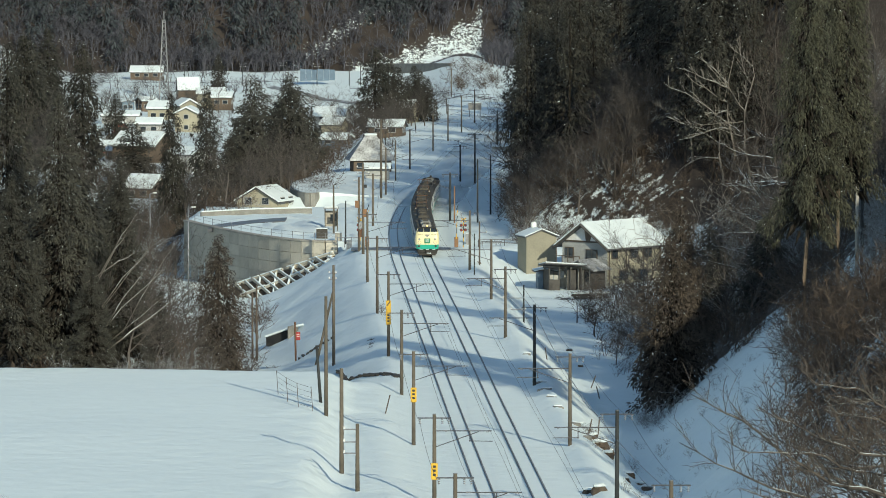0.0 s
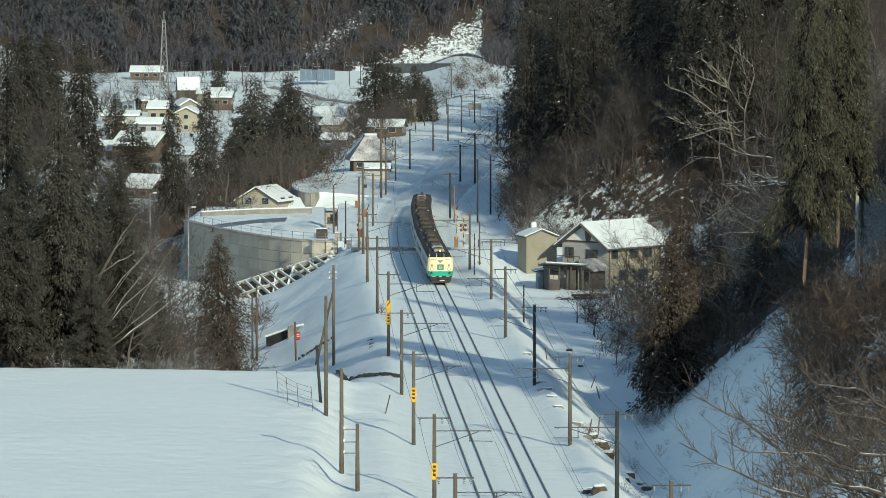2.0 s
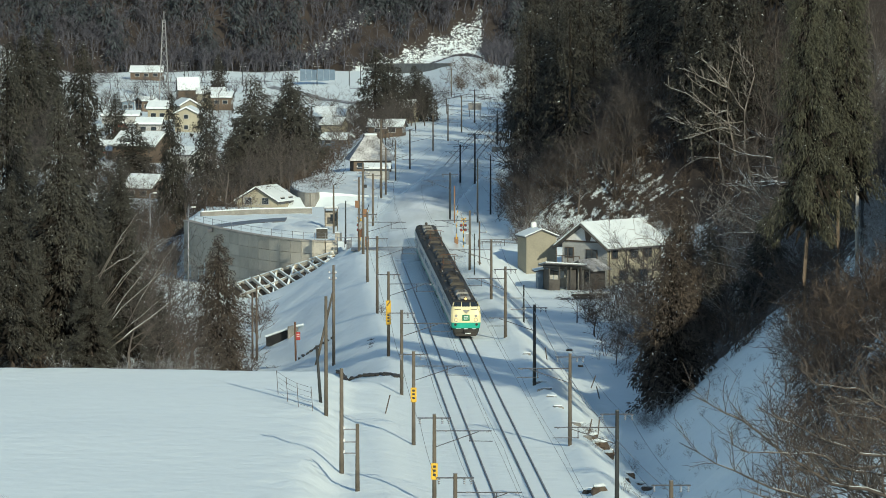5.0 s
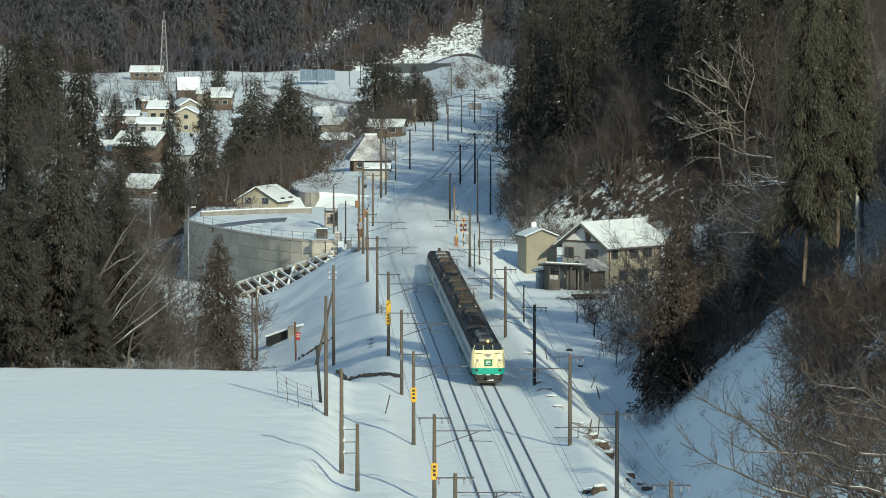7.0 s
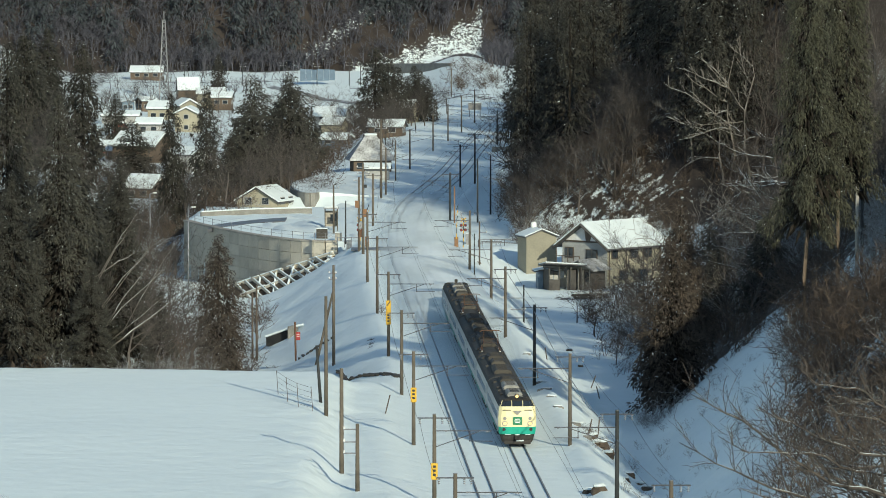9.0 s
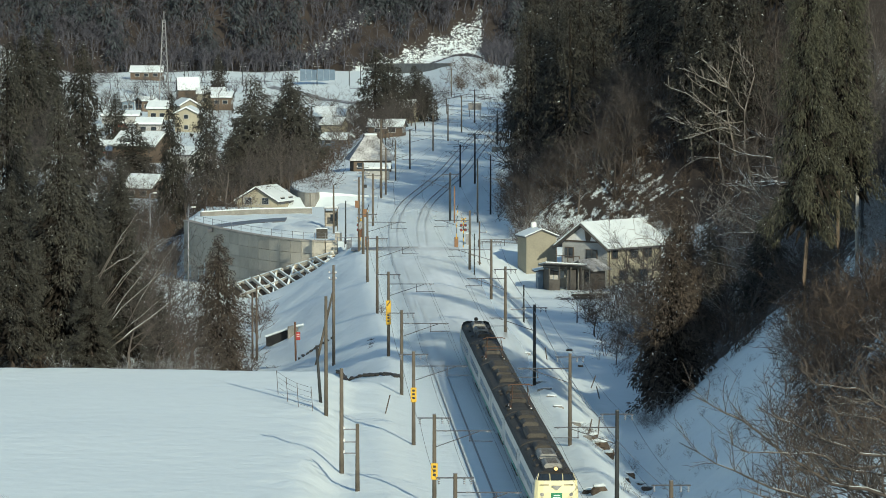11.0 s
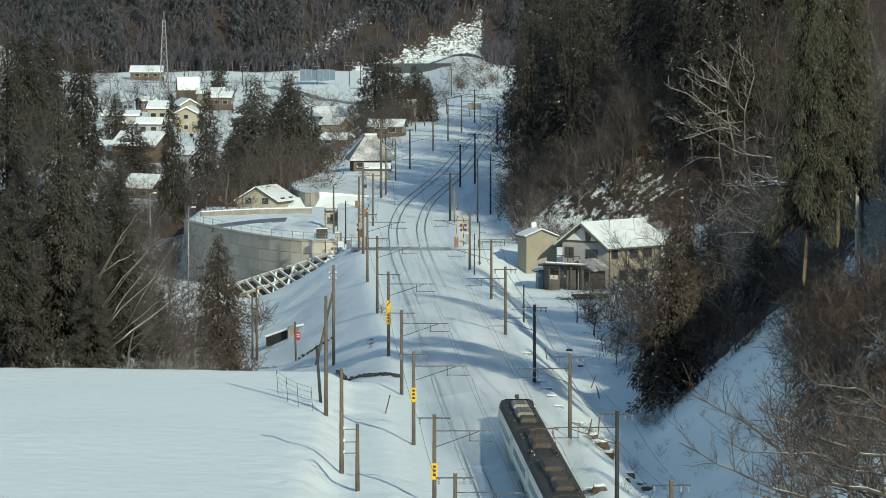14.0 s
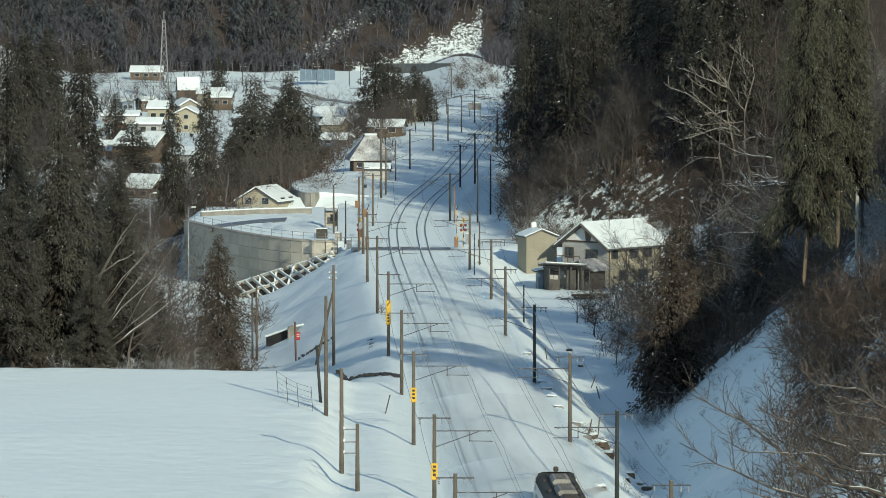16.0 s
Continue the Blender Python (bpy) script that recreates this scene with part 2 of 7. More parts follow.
def land(x, y):
    """Height of the snow over the plan; the rail heads lie at 0."""
    x, y = np.asarray(x, float), np.asarray(y, float)
    u = x - (line_x(y) - TRACK_GAP / 2)
    foot = np.interp(y, FOOT_Y, FOOT_X)
    # left of the line: valley floor, road platform, field
    plat_front = 597 + np.clip((-15.5 - x) / 20, 0, 1.3) ** 1.6 * 42
    inner = step(2, 14, y - plat_front)
    ramp = 0.3 * step(-6.2, -19, u) + 0.7 * np.clip((-6.4 - u) / 14.6, 0, 1)
    valley = -8.0 * ramp * (1 - inner) * step(402, 425, y + 0.3 * (x + 10)) - 7.0 * step(-16, -46, u) * inner
    left = valley + 0.35 * wobble(x, y, 7) * step(-7, -14, u)
    left = left + step(1280, 1500, y) * 5 * step(-10, -30, u)
    plat = (y > plat_front) & (y < 700) & (x < -10) & (x > -37)
    plat = plat * step(-10, -13, x)
    left = left * (1 - plat) + plat * (-0.1 + 0.05 * wobble(x, y, 2) - 0.02 * np.maximum(y - 640, 0))
    fld = step(404, 393, y + 0.12 * (x + 25)) * step(-7.2, -10.4, x)
    left = left * (1 - fld) + (2.0 + 0.12 * wobble(x, y, 9)) * fld
    shoulder = step(405, 395, y) * step(-5.6, -9.0, u) * (1 - fld) * 0.7
    left = left + shoulder
    # right of the line: bank, stream and lane, hillside
    low = -3.2 * step(7.2, 12.5, u) * (1 - step(560, 585, y)) * step(60, 200, y)
    right = low + 0.3 * wobble(x, y, 5) * step(6, 9, u) + 0.35 * step(5.2, 6.2, u) * step(8.2, 7.0, u)
    over = np.maximum(x - foot, 0)
    # out of view the hill is made steeper, to shade the near slope
    steep = np.minimum(23.5 + (0.84 + 0.5 * step(445, 400, y)) * np.clip(over - 28, 0, 35), 42)
    rise = np.where(over < 28, 0.84 * over, steep) + 0.25 * np.maximum(over - 60, 0)
    rise = rise * (1 + 0.10 * wobble(x, y, 13)) + 0.5 * wobble(x, y, 6) * np.minimum(over / 4, 1)
    right = right + rise
    z = np.where(u < 0, left, right)
    lumps = 0.06 * wobble(x, y * 0.5, 1.6) + 0.05 * wobble(x + 9, y * 0.6, 0.9)
    z = z + lumps * step(6.0, 8.0, np.abs(u)) * (1 - 0.97 * step(-11, -14, x) * (y < 392)) * (y < 700)
    z = z + 0.22 * wobble(x, y * 0.45, 0.9) * step(-6.2, -8, x) * step(-14, -11.5, x) * step(396, 388, y)
    z = z + (0.16 * wobble(x, y, 1.0) + 0.14 * wobble(x + 5, y, 0.55)) * step(0.5, 3, x - foot) * (y < 420) * (y > 270)
    z = z + (0.16 * wobble(x + 0.3 * y, 0.3 * y, 1.7) + 0.07 * wobble(x - 0.2 * y, 0.4 * y, 0.9)) * step(-6.4, -8, u) * step(-24, -20, u) * (y > 405) * (y < 597)
    # hill that carries the viewpoint, cut through by the line
    near = 36.5 * (1 - np.clip(y, 0, 285) / 285)
    cut = np.maximum(np.abs(u) - 7.5, 0) * 0.9
    z = np.maximum(z, np.where(y < 285, np.minimum(near, cut), -99))
    z = np.where((y < 200) & (np.abs(x) < 3) & (np.abs(y) < 60), np.minimum(z, 36.9), z)
    # far hills
    back = np.maximum(y - 1500 - 0.35 * (x + 40) * (x < -40) - 10 * wobble(x, y, 40) * step(-26, -60, x), 0) * 0.62
    back = np.minimum(back, 170 + 30 * wobble(x, y, 160)) + np.where(back > 0, 3 * wobble(x, y, 17), 0)
    z = np.maximum(z, z * 0 + np.where(back > 0, np.maximum(back - 2, -2), -99))
    west = np.maximum(-x - 105 - 0.02 * (y - 900), 0) * 0.5
    z = np.maximum(z, np.where(west > 0, np.minimum(west, 120) - 7 + 2 * wobble(x, y, 20), -99))
    bed = step(6.2, 5.2, np.abs(u))
    return z * (1 - bed) - 0.12 * bed


def land_z(x, y):
    return float(land(x, y))


def woods(x, y):
    """How far the floor is wooded and littered, 0 to 1."""
    over = x - np.interp(y, FOOT_Y, FOOT_X)
    east = step(1, 5, over) * np.where(y > 412, np.where(y > 690, 0.98, -0.28 * step(600, 610, y) * step(7, 3, over) + 0.95 - 0.42 * step(588, 596, y) * step(2, 5, over) * step(12, 9, over) * step(640, 620, y)), 0.02 + 0.6 * step(8, 13, over))
    u = x - line_x(y)
    west = step(-21, -25, x) * (y > 408) * step(600, 560, y) * 0.75 + step(-20, -28, x) * step(665, 690, y) * step(1120, 1000, y) * 0.72 + 0.75 * step(-36, -40, x) * step(555, 575, y) * step(690, 670, y)
    cut = step(0, 3, x + 26 - 37 * (y - 1502) / 27) * step(14.5, 12.5, x) * (y < 1560)
    back = 1.3 * step(1470, 1490, y) * (1 - cut) + step(-100, -108, x) * step(600, 700, y)
    bank = 0.95 * np.exp(-((x + 7.2) / 1.0) ** 2 - ((y - 451 + 9 * (x + 7.2)) / 9) ** 2) + 1.1 * np.exp(-((x - 14.6) / 2.2) ** 2 - ((y - 543) / 6) ** 2)
    bare = step(33.5, 35, x) * step(37.5, 36.5, x) * step(402, 396, y) * step(372, 380, y)
    return np.clip(east * (1 - bare) + west + back + bank + 0.59 * cut * step(1495, 1502, y) - 0.55 * np.exp(-((x + 36 - 0.7 * (y - 1515)) / 4) ** 2) * (y > 1495), 0, 1.3)


def build_ground():
    xs = np.concatenate([np.arange(-2600, -260, 180), np.arange(-260, -110, 10), np.arange(-110, -40, 2.0), np.arange(-40, 45, 0.8),
                         np.arange(45, 120, 3.0), np.arange(120, 300, 12), np.arange(300, 2700, 200)])
    ys = np.concatenate([np.arange(-1500, -60, 120), np.arange(-60, 240, 6.0), np.arange(240, 720, 1.6), np.arange(720, 1300, 4.0),
                         np.arange(1300, 1800, 6.0), np.arange(1800, 4400, 130)])
    gx, gy = np.meshgrid(xs, ys)
    gz = land(gx, gy)
    nx, ny = len(xs), len(ys)
    co = np.stack([gx, gy, gz], -1).reshape(-1, 3)
    i = (np.arange(ny - 1)[:, None] * nx + np.arange(nx - 1)).reshape(-1)
    quads = np.stack([i, i + 1, i + nx + 1, i + nx], -1)
    me = bpy.data.meshes.new("ground")
    me.from_pydata(co.tolist(), [], quads.tolist())
    me.polygons.foreach_set("use_smooth", [True] * len(quads))
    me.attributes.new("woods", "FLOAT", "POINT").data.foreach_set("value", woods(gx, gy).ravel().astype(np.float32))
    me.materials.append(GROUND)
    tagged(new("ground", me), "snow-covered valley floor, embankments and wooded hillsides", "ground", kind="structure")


def along(offset, y0, y1, dy=6.0):
    """Points of the line shifted sideways."""
    return [(float(line_x(y)) + offset, float(y)) for y in np.arange(y0, y1 + 0.1, dy)]


def build_track(offset, name):
    """Two rails in their wet flangeways, on one line."""
    trk = tagged(new(name), "snow-covered railway track with two dark rails", "track", kind="structure")
    for side in (-0.566, 0.566):
        g, w = geo(), geo()
        pts = along(offset + side, -50, 1240)
        rings = [[(x - 0.036, y, -0.16), (x + 0.036, y, -0.16), (x + 0.036, y, 0.0), (x - 0.036, y, 0.0)] for x, y in pts]
        add_loft(g, rings)
        part("rail", g, RAIL, trk)
        rings = [[(x - 0.075, y, -0.16), (x + 0.06, y, -0.16), (x + 0.06, y, -0.105), (x - 0.075, y, -0.105)] for x, y in pts]
        add_loft(w, rings)
        part("flangeway", w, WET, trk, "wet dark groove beside the rail")


build_ground()
build_track(0.0, "track_near")
build_track(-TRACK_GAP, "track_far")


# ---- trees ----
def tri_mesh(name, v, f, mat, smooth=False):
    """A mesh from arrays of vertices and triangles."""
    me = bpy.data.meshes.new(name)
    me.vertices.add(len(v))
    me.vertices.foreach_set("co", np.asarray(v, np.float32).ravel())
    me.loops.add(len(f) * 3)
    me.loops.foreach_set("vertex_index", np.asarray(f, np.int32).ravel())
    me.polygons.add(len(f))
    me.polygons.foreach_set("loop_start", np.arange(0, len(f) * 3, 3, dtype=np.int32))
    me.polygons.foreach_set("loop_total", np.full(len(f), 3, np.int32))
    if smooth:
        me.polygons.foreach_set("use_smooth", [True] * len(f))
    me.materials.append(mat)
    me.update(calc_edges=True)
    me.validate()
    return me


SPRAY_V = np.array([(0, 0, 0), (1, 0, -0.12), (0.42, 0.14, -0.08), (0.42, -0.14, -0.08), (0.38, 0, 0.13)])
SPRAY_F = np.array([(0, 4, 2), (4, 1, 2), (0, 3, 4), (4, 3, 1)])


def sprays(rng, pos, yaw, droop, size):
    """Many needle sprays: the template turned, scaled and set at each place."""
    n = len(pos)
    v = np.repeat(SPRAY_V[None], n, 0) * size[:, None, None]
    v = v * (1 + 0.5 * (rng.random((n, 5, 3)) - 0.5))
    c, s = np.cos(droop)[:, None], np.sin(droop)[:, None]
    x, z = v[..., 0] * c + v[..., 2] * s, -v[..., 0] * s + v[..., 2] * c
    cy, sy = np.cos(yaw)[:, None], np.sin(yaw)[:, None]
    out = np.stack([x * cy - v[..., 1] * sy, x * sy + v[..., 1] * cy, z], -1) + pos[:, None]
    f = (SPRAY_F[None] + 5 * np.arange(n)[:, None, None]).reshape(-1, 3)
    return out.reshape(-1, 3), f


def cedar_arrays(seed, h, r, n, clear=0.12, size=0.85, dense=1.0, full=1.5):
    """Crown of a cedar: rounded clumps of drooping sprays along the limbs, with gaps between them, round a dense inner mass."""
    rng = np.random.default_rng(seed)

    def profile(t):
        return r * (1 - np.clip((t - clear) / (1 - clear), 0, 1) ** full) ** 0.9 + 0.12

    limbs = max(44, min(n // 30, 104))
    lt = clear + (1 - clear) * ((np.arange(limbs) + rng.random(limbs)) / limbs) ** 0.85
    la = np.arange(limbs) * 2.4 + rng.normal(0, 0.4, limbs)
    ll = profile(lt) * (0.62 + 0.5 * rng.random(limbs))
    per = 3
    kt = np.repeat(np.arange(limbs), per)
    place = np.tile(np.array([0.96, 0.74, 0.5]), limbs)
    ca = la[kt] + rng.normal(0, 0.10, len(kt))
    reach = ll[kt] * place
    cz = lt[kt] * h + 0.10 * reach - 0.42 * reach * place + rng.normal(0, 0.12, len(kt))
    puff = dense * (0.055 * r + 0.17 * ll[kt] ** 0.8) * np.tile(np.array([0.8, 1.05, 0.9]), limbs) * (0.8 + 0.4 * rng.random(len(kt)))
    centre = np.stack([reach * np.cos(ca), reach * np.sin(ca), cz], -1)
    c = rng.choice(len(kt), n, p=puff ** 2 / np.sum(puff ** 2))
    off = rng.normal(0, 1, (n, 3))
    off /= np.linalg.norm(off, axis=1)[:, None]
    off *= (puff[c] * (0.45 + 0.65 * rng.random(n)))[:, None]
    off[:, 2] *= 0.8
    pos = centre[c] + off
    a = np.arctan2(off[:, 1] + 0.6 * np.sin(ca[c]) * puff[c], off[:, 0] + 0.6 * np.cos(ca[c]) * puff[c])
    sz = size * (0.6 + 0.8 * rng.random(n)) * (1.12 - 0.45 * lt[kt[c]])
    # snow lies on the upper sides of some clumps
    snowy = rng.random(len(kt)) < 0.4
    upper = np.flatnonzero((off[:, 2] > 0.3 * puff[c]) & snowy[c] & (off[:, 0] ** 2 + off[:, 1] ** 2 > 0.1 * puff[c] ** 2))
    j = rng.choice(upper, max(6, min(len(upper) // 7, 170 if n > 6000 else 18)), replace=False)
    sv, sf = sprays(rng, pos[j] + (0, 0, 0.05), a[j] + rng.normal(0, 0.6, len(j)), rng.normal(0.2, 0.25, len(j)), sz[j] * (0.6 + 0.4 * rng.random(len(j))))
    droop = np.clip(0.6 - 0.6 * off[:, 2] / puff[c], -0.3, 1.3) + rng.normal(0, 0.3, n)
    v, f = sprays(rng, pos, a + rng.normal(0, 0.5, n), droop, sz)
    # dead inner boughs that close the crown; their dark colour paints its shade
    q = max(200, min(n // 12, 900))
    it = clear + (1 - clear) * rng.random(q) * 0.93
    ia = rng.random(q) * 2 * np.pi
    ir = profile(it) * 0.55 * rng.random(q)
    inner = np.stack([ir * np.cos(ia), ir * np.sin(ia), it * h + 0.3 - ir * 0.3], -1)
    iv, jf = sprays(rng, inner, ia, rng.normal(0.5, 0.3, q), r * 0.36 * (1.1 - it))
    return v, f, sv, sf, iv, jf


def make_cedar(seed, h, r, n, label, clear=0.12, group="", size=0.5, foliage=None, bark=None, stem=1.0, dense=1.0, full=1.5):
    """Cedar > trunk, crown, snow caught on the sprays."""
    tree = thing("cedar_tree", Matrix(), label, "tree", group)
    v, f, sv, sf, iv, jf = cedar_arrays(seed, h, r, n, clear, size, dense, full)
    g = geo()
    add_tube(g, [(0.35, 0, -1.2), (-0.15, 0, h * 0.08), (-0.25, 0, h * 0.15), (0.1, 0.1, h * 0.26)], [(h * 0.017 + 0.06) * stem, h * 0.0155 * stem, h * 0.015 * stem, h * 0.014 * stem], 8)
    part("trunk", g, bark or BARK, tree, smooth=True)
    # upper trunk takes the dark crown-shade colour instead of the bark
    g = geo()
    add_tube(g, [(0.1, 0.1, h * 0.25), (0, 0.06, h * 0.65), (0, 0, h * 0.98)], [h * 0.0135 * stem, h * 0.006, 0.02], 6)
    part("upper_trunk", g, SHADED_DEADWOOD, tree, "upper trunk within the crown, coloured dark as its shade", smooth=True)
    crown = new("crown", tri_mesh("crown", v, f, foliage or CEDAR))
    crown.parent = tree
    inner = new("inner_crown", tri_mesh("inner_crown", iv, jf, SHADED_DEADWOOD))
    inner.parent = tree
    tagged(inner, "dead boughs inside the crown, coloured dark as its inner shade", kind="stuff")
    cap = new("snow", tri_mesh("snow", sv, sf, RIME))
    cap.parent = tree
    tagged(cap, "clumps of snow caught on the branches", kind="stuff")
    return tree


def twig_arrays(seed, h, spread=0.5, kids=(7, 5, 4, 3), thick=0.016, stems=1, least=0.012, split=False, bend=0):
    """Stem, limbs and twigs of a leafless plant, as tapered tubes; the last twigs are spikes."""
    rng = random.Random(seed)
    vs, fs, lev = [], [], []
    last = len(kids)

    def limb(p, d, length, r, level):
        n = 5 if level == 0 and stems == 1 else 3
        segs = (2, 1, 1)[level] if stems > 1 else 1 if level == last else 4 if level == 0 else 3 if level == 1 and last > 2 else 2
        segs += (0, 3, 3, 2, 2)[level] if bend else 0
        turn = 0.14 + 0.09 * bend if level else 0.14
        r = max(r, least)
        pts, dirs = [p], [d]
        for _ in range(segs):
            d = (d + Vector((rng.gauss(0, turn), rng.gauss(0, turn), rng.gauss(0.06, 0.1)))).normalized()
            p = p + d * (length / segs)
            pts.append(p)
            dirs.append(d)
        base = len(vs)
        ends = segs if level == last else segs + 1
        for i in range(ends):
            a = dirs[i].orthogonal().normalized()
            b = dirs[i].cross(a)
            rr = max(r * (1 - 0.7 * i / segs), least * 0.7)
            vs.extend((pts[i] + (a * math.cos(2 * math.pi * k / n) + b * math.sin(2 * math.pi * k / n)) * rr)[:] for k in range(n))
        for i in range(ends - 1):
            for k in range(n):
                a0, a1 = base + i * n + k, base + i * n + (k + 1) % n
                fs.extend([(a0, a1, a1 + n), (a0, a1 + n, a0 + n)])
                lev.extend((level, level))
        if level == last:
            vs.append(pts[-1][:])
            tip, row = len(vs) - 1, base + (ends - 1) * n
            fs.extend((row + k, row + (k + 1) % n, tip) for k in range(n))
            lev.extend([level] * n)
            return
        for j in range(kids[level]):
            i = rng.randint(1 if level or stems > 1 else 2, segs)
            side = Vector((rng.gauss(0, 1), rng.gauss(0, 1), rng.gauss(0.2, 0.5))).normalized()
            nd = (dirs[i] * (1 - spread) + side * spread * 1.3).normalized()
            limb(pts[i], nd, length * rng.uniform(0.45, 0.8), r * (1 - 0.6 * i / segs) * 0.62, level + 1)

    for _ in range(stems):
        tilt = 0.07 if stems == 1 else 0.5
        limb(Vector((0, 0, -0.4)), Vector((rng.gauss(0, tilt), rng.gauss(0, tilt), 1)).normalized(), h * (0.46 if stems == 1 else 0.55), h * thick, 0)
    if split:
        return np.array(vs), np.array(fs), np.array(lev)
    return np.array(vs), np.array(fs)


def make_bare_tree(seed, h, label, mat=None, kids=(7, 5, 3, 3), spread=0.5, group="", least=0.016, thick=0.016, bend=0):
    """Leafless tree: trunk, limbs and twigs grown as one branchwork."""
    tree = thing("bare_tree", Matrix(), label, "tree", group)
    v, f, lev = twig_arrays(seed, h, spread, kids, thick, 1, least, True, bend)
    for name, keep in (("trunk", lev == 0), ("limb", lev == 1), ("twig_crown", lev > 1)):
        used, idx = np.unique(f[keep], return_inverse=True)
        ob = new(name, tri_mesh(name, v[used], idx.reshape(-1, 3), mat or TWIG))
        ob.parent = tree
        tagged(ob, kind="stuff" if name == "twig_crown" else "")
    return tree


def make_spreading_tree(seed, x, y, size, yaw, mat, label, lo=0.0, hi=0.35, thin=False, snow=0.0):
    """Leafless tree whose long boughs reach out over the slope, each curving and bearing side branches and twigs."""
    rng = random.Random(seed)
    tree = thing("bare_tree", pose(x, y, land_z(x, y), 0, 0, yaw), label, "tree", "spreading bare trees")
    tree.scale = (size, size, size)

    def way(az, pitch):
        return Vector((math.cos(az) * math.cos(pitch), math.sin(az) * math.cos(pitch), math.sin(pitch)))

    def curve(p, az, pitch, length, segs, wind):
        pts, ways = [p], []
        for _ in range(segs):
            az += rng.gauss(0, wind)
            pitch += rng.gauss(0.0, wind)
            ways.append((az, pitch))
            p = p + way(az, pitch) * (length / segs)
            pts.append(p)
        return pts, ways

    stem = [Vector((0, 0, -0.6)), Vector((0.15, 0.1, 3)), Vector((-0.1, 0, 6.5)), Vector((0.05, 0.1, 10)), Vector((0.2, 0, 13))]
    if thin:
        stem = [p + Vector((0.5 * math.sin(p.z * 0.55 + seed), 0.4 * math.cos(p.z * 0.4 + seed), 0)) for p in stem]
    g = geo()
    add_tube(g, stem, [r * (0.55 if thin else 1) for r in (0.24, 0.19, 0.15, 0.09, 0.03)], 10)
    part("trunk", g, mat, tree, smooth=True)
    fine, white = geo(), geo()

    def lay(q, radii, n):
        """Snow along the upper side of a bough."""
        if snow and rng.random() < 0.8:
            add_tube(white, [p + Vector((0, 0, rr * 0.75)) for p, rr in zip(q, radii)], [max(rr * snow, 0.008) for rr in radii], n, False)

    for k in range(0, 12, 2 if thin else 1):
        z = 3.2 + 0.72 * k + (rng.uniform(-0.9, 0.9) if thin else 0)
        az = math.pi + rng.uniform(-0.7, 0.7) if k % 3 else rng.uniform(0, 6.28)
        length = (8.6 - 0.42 * k) * rng.uniform(0.45 if thin else 0.85, 1.15)
        pts, ways = curve(Vector((0.5 * math.sin(z * 0.55 + seed) if thin else 0, 0.4 * math.cos(z * 0.4 + seed) if thin else 0, z)), az, rng.uniform(lo, hi), length, 9, 0.13)
        g = geo()
        add_tube(g, pts, [(0.052 if thin else 0.085) * (1 - i / 10.5) + 0.008 for i in range(10)], 6)
        part("limb", g, mat, tree, smooth=True)
        lay(pts, [(0.052 if thin else 0.085) * (1 - i / 10.5) + 0.008 for i in range(10)], 5)
        for i in range(1, 9):
            for side in (-1, 1):
                if thin and rng.random() < 0.45:
                    continue
                a, p = ways[i]
                sl = length * (0.34 - 0.022 * i) * rng.uniform(0.6, 1.2)
                q, w = curve(pts[i], a + side * rng.uniform(0.4, 1.0), p + rng.uniform(-0.1, 0.7), sl, 4, 0.16)
                add_tube(fine, q, [0.03, 0.025, 0.02, 0.015, 0.008], 4, False)
                lay(q, [0.03, 0.025, 0.02, 0.015, 0.008], 3)
                for j in range(1, 4):
                    for s in (-1, 1)[thin:]:
                        b, e = w[j]
                        t, _ = curve(q[j], b + s * rng.uniform(0.3, 0.9), e + rng.uniform(-0.1, 0.6), sl * rng.uniform(0.25, 0.5), 2, 0.2)
                        add_tube(fine, t, [0.014, 0.011, 0.006], 3, False)
    tagged(part("twig_crown", fine, mat, tree), kind="stuff")
    if snow:
        tagged(part("snow", white, SNOW, tree, "snow lying along the boughs"), kind="stuff")
    return tree


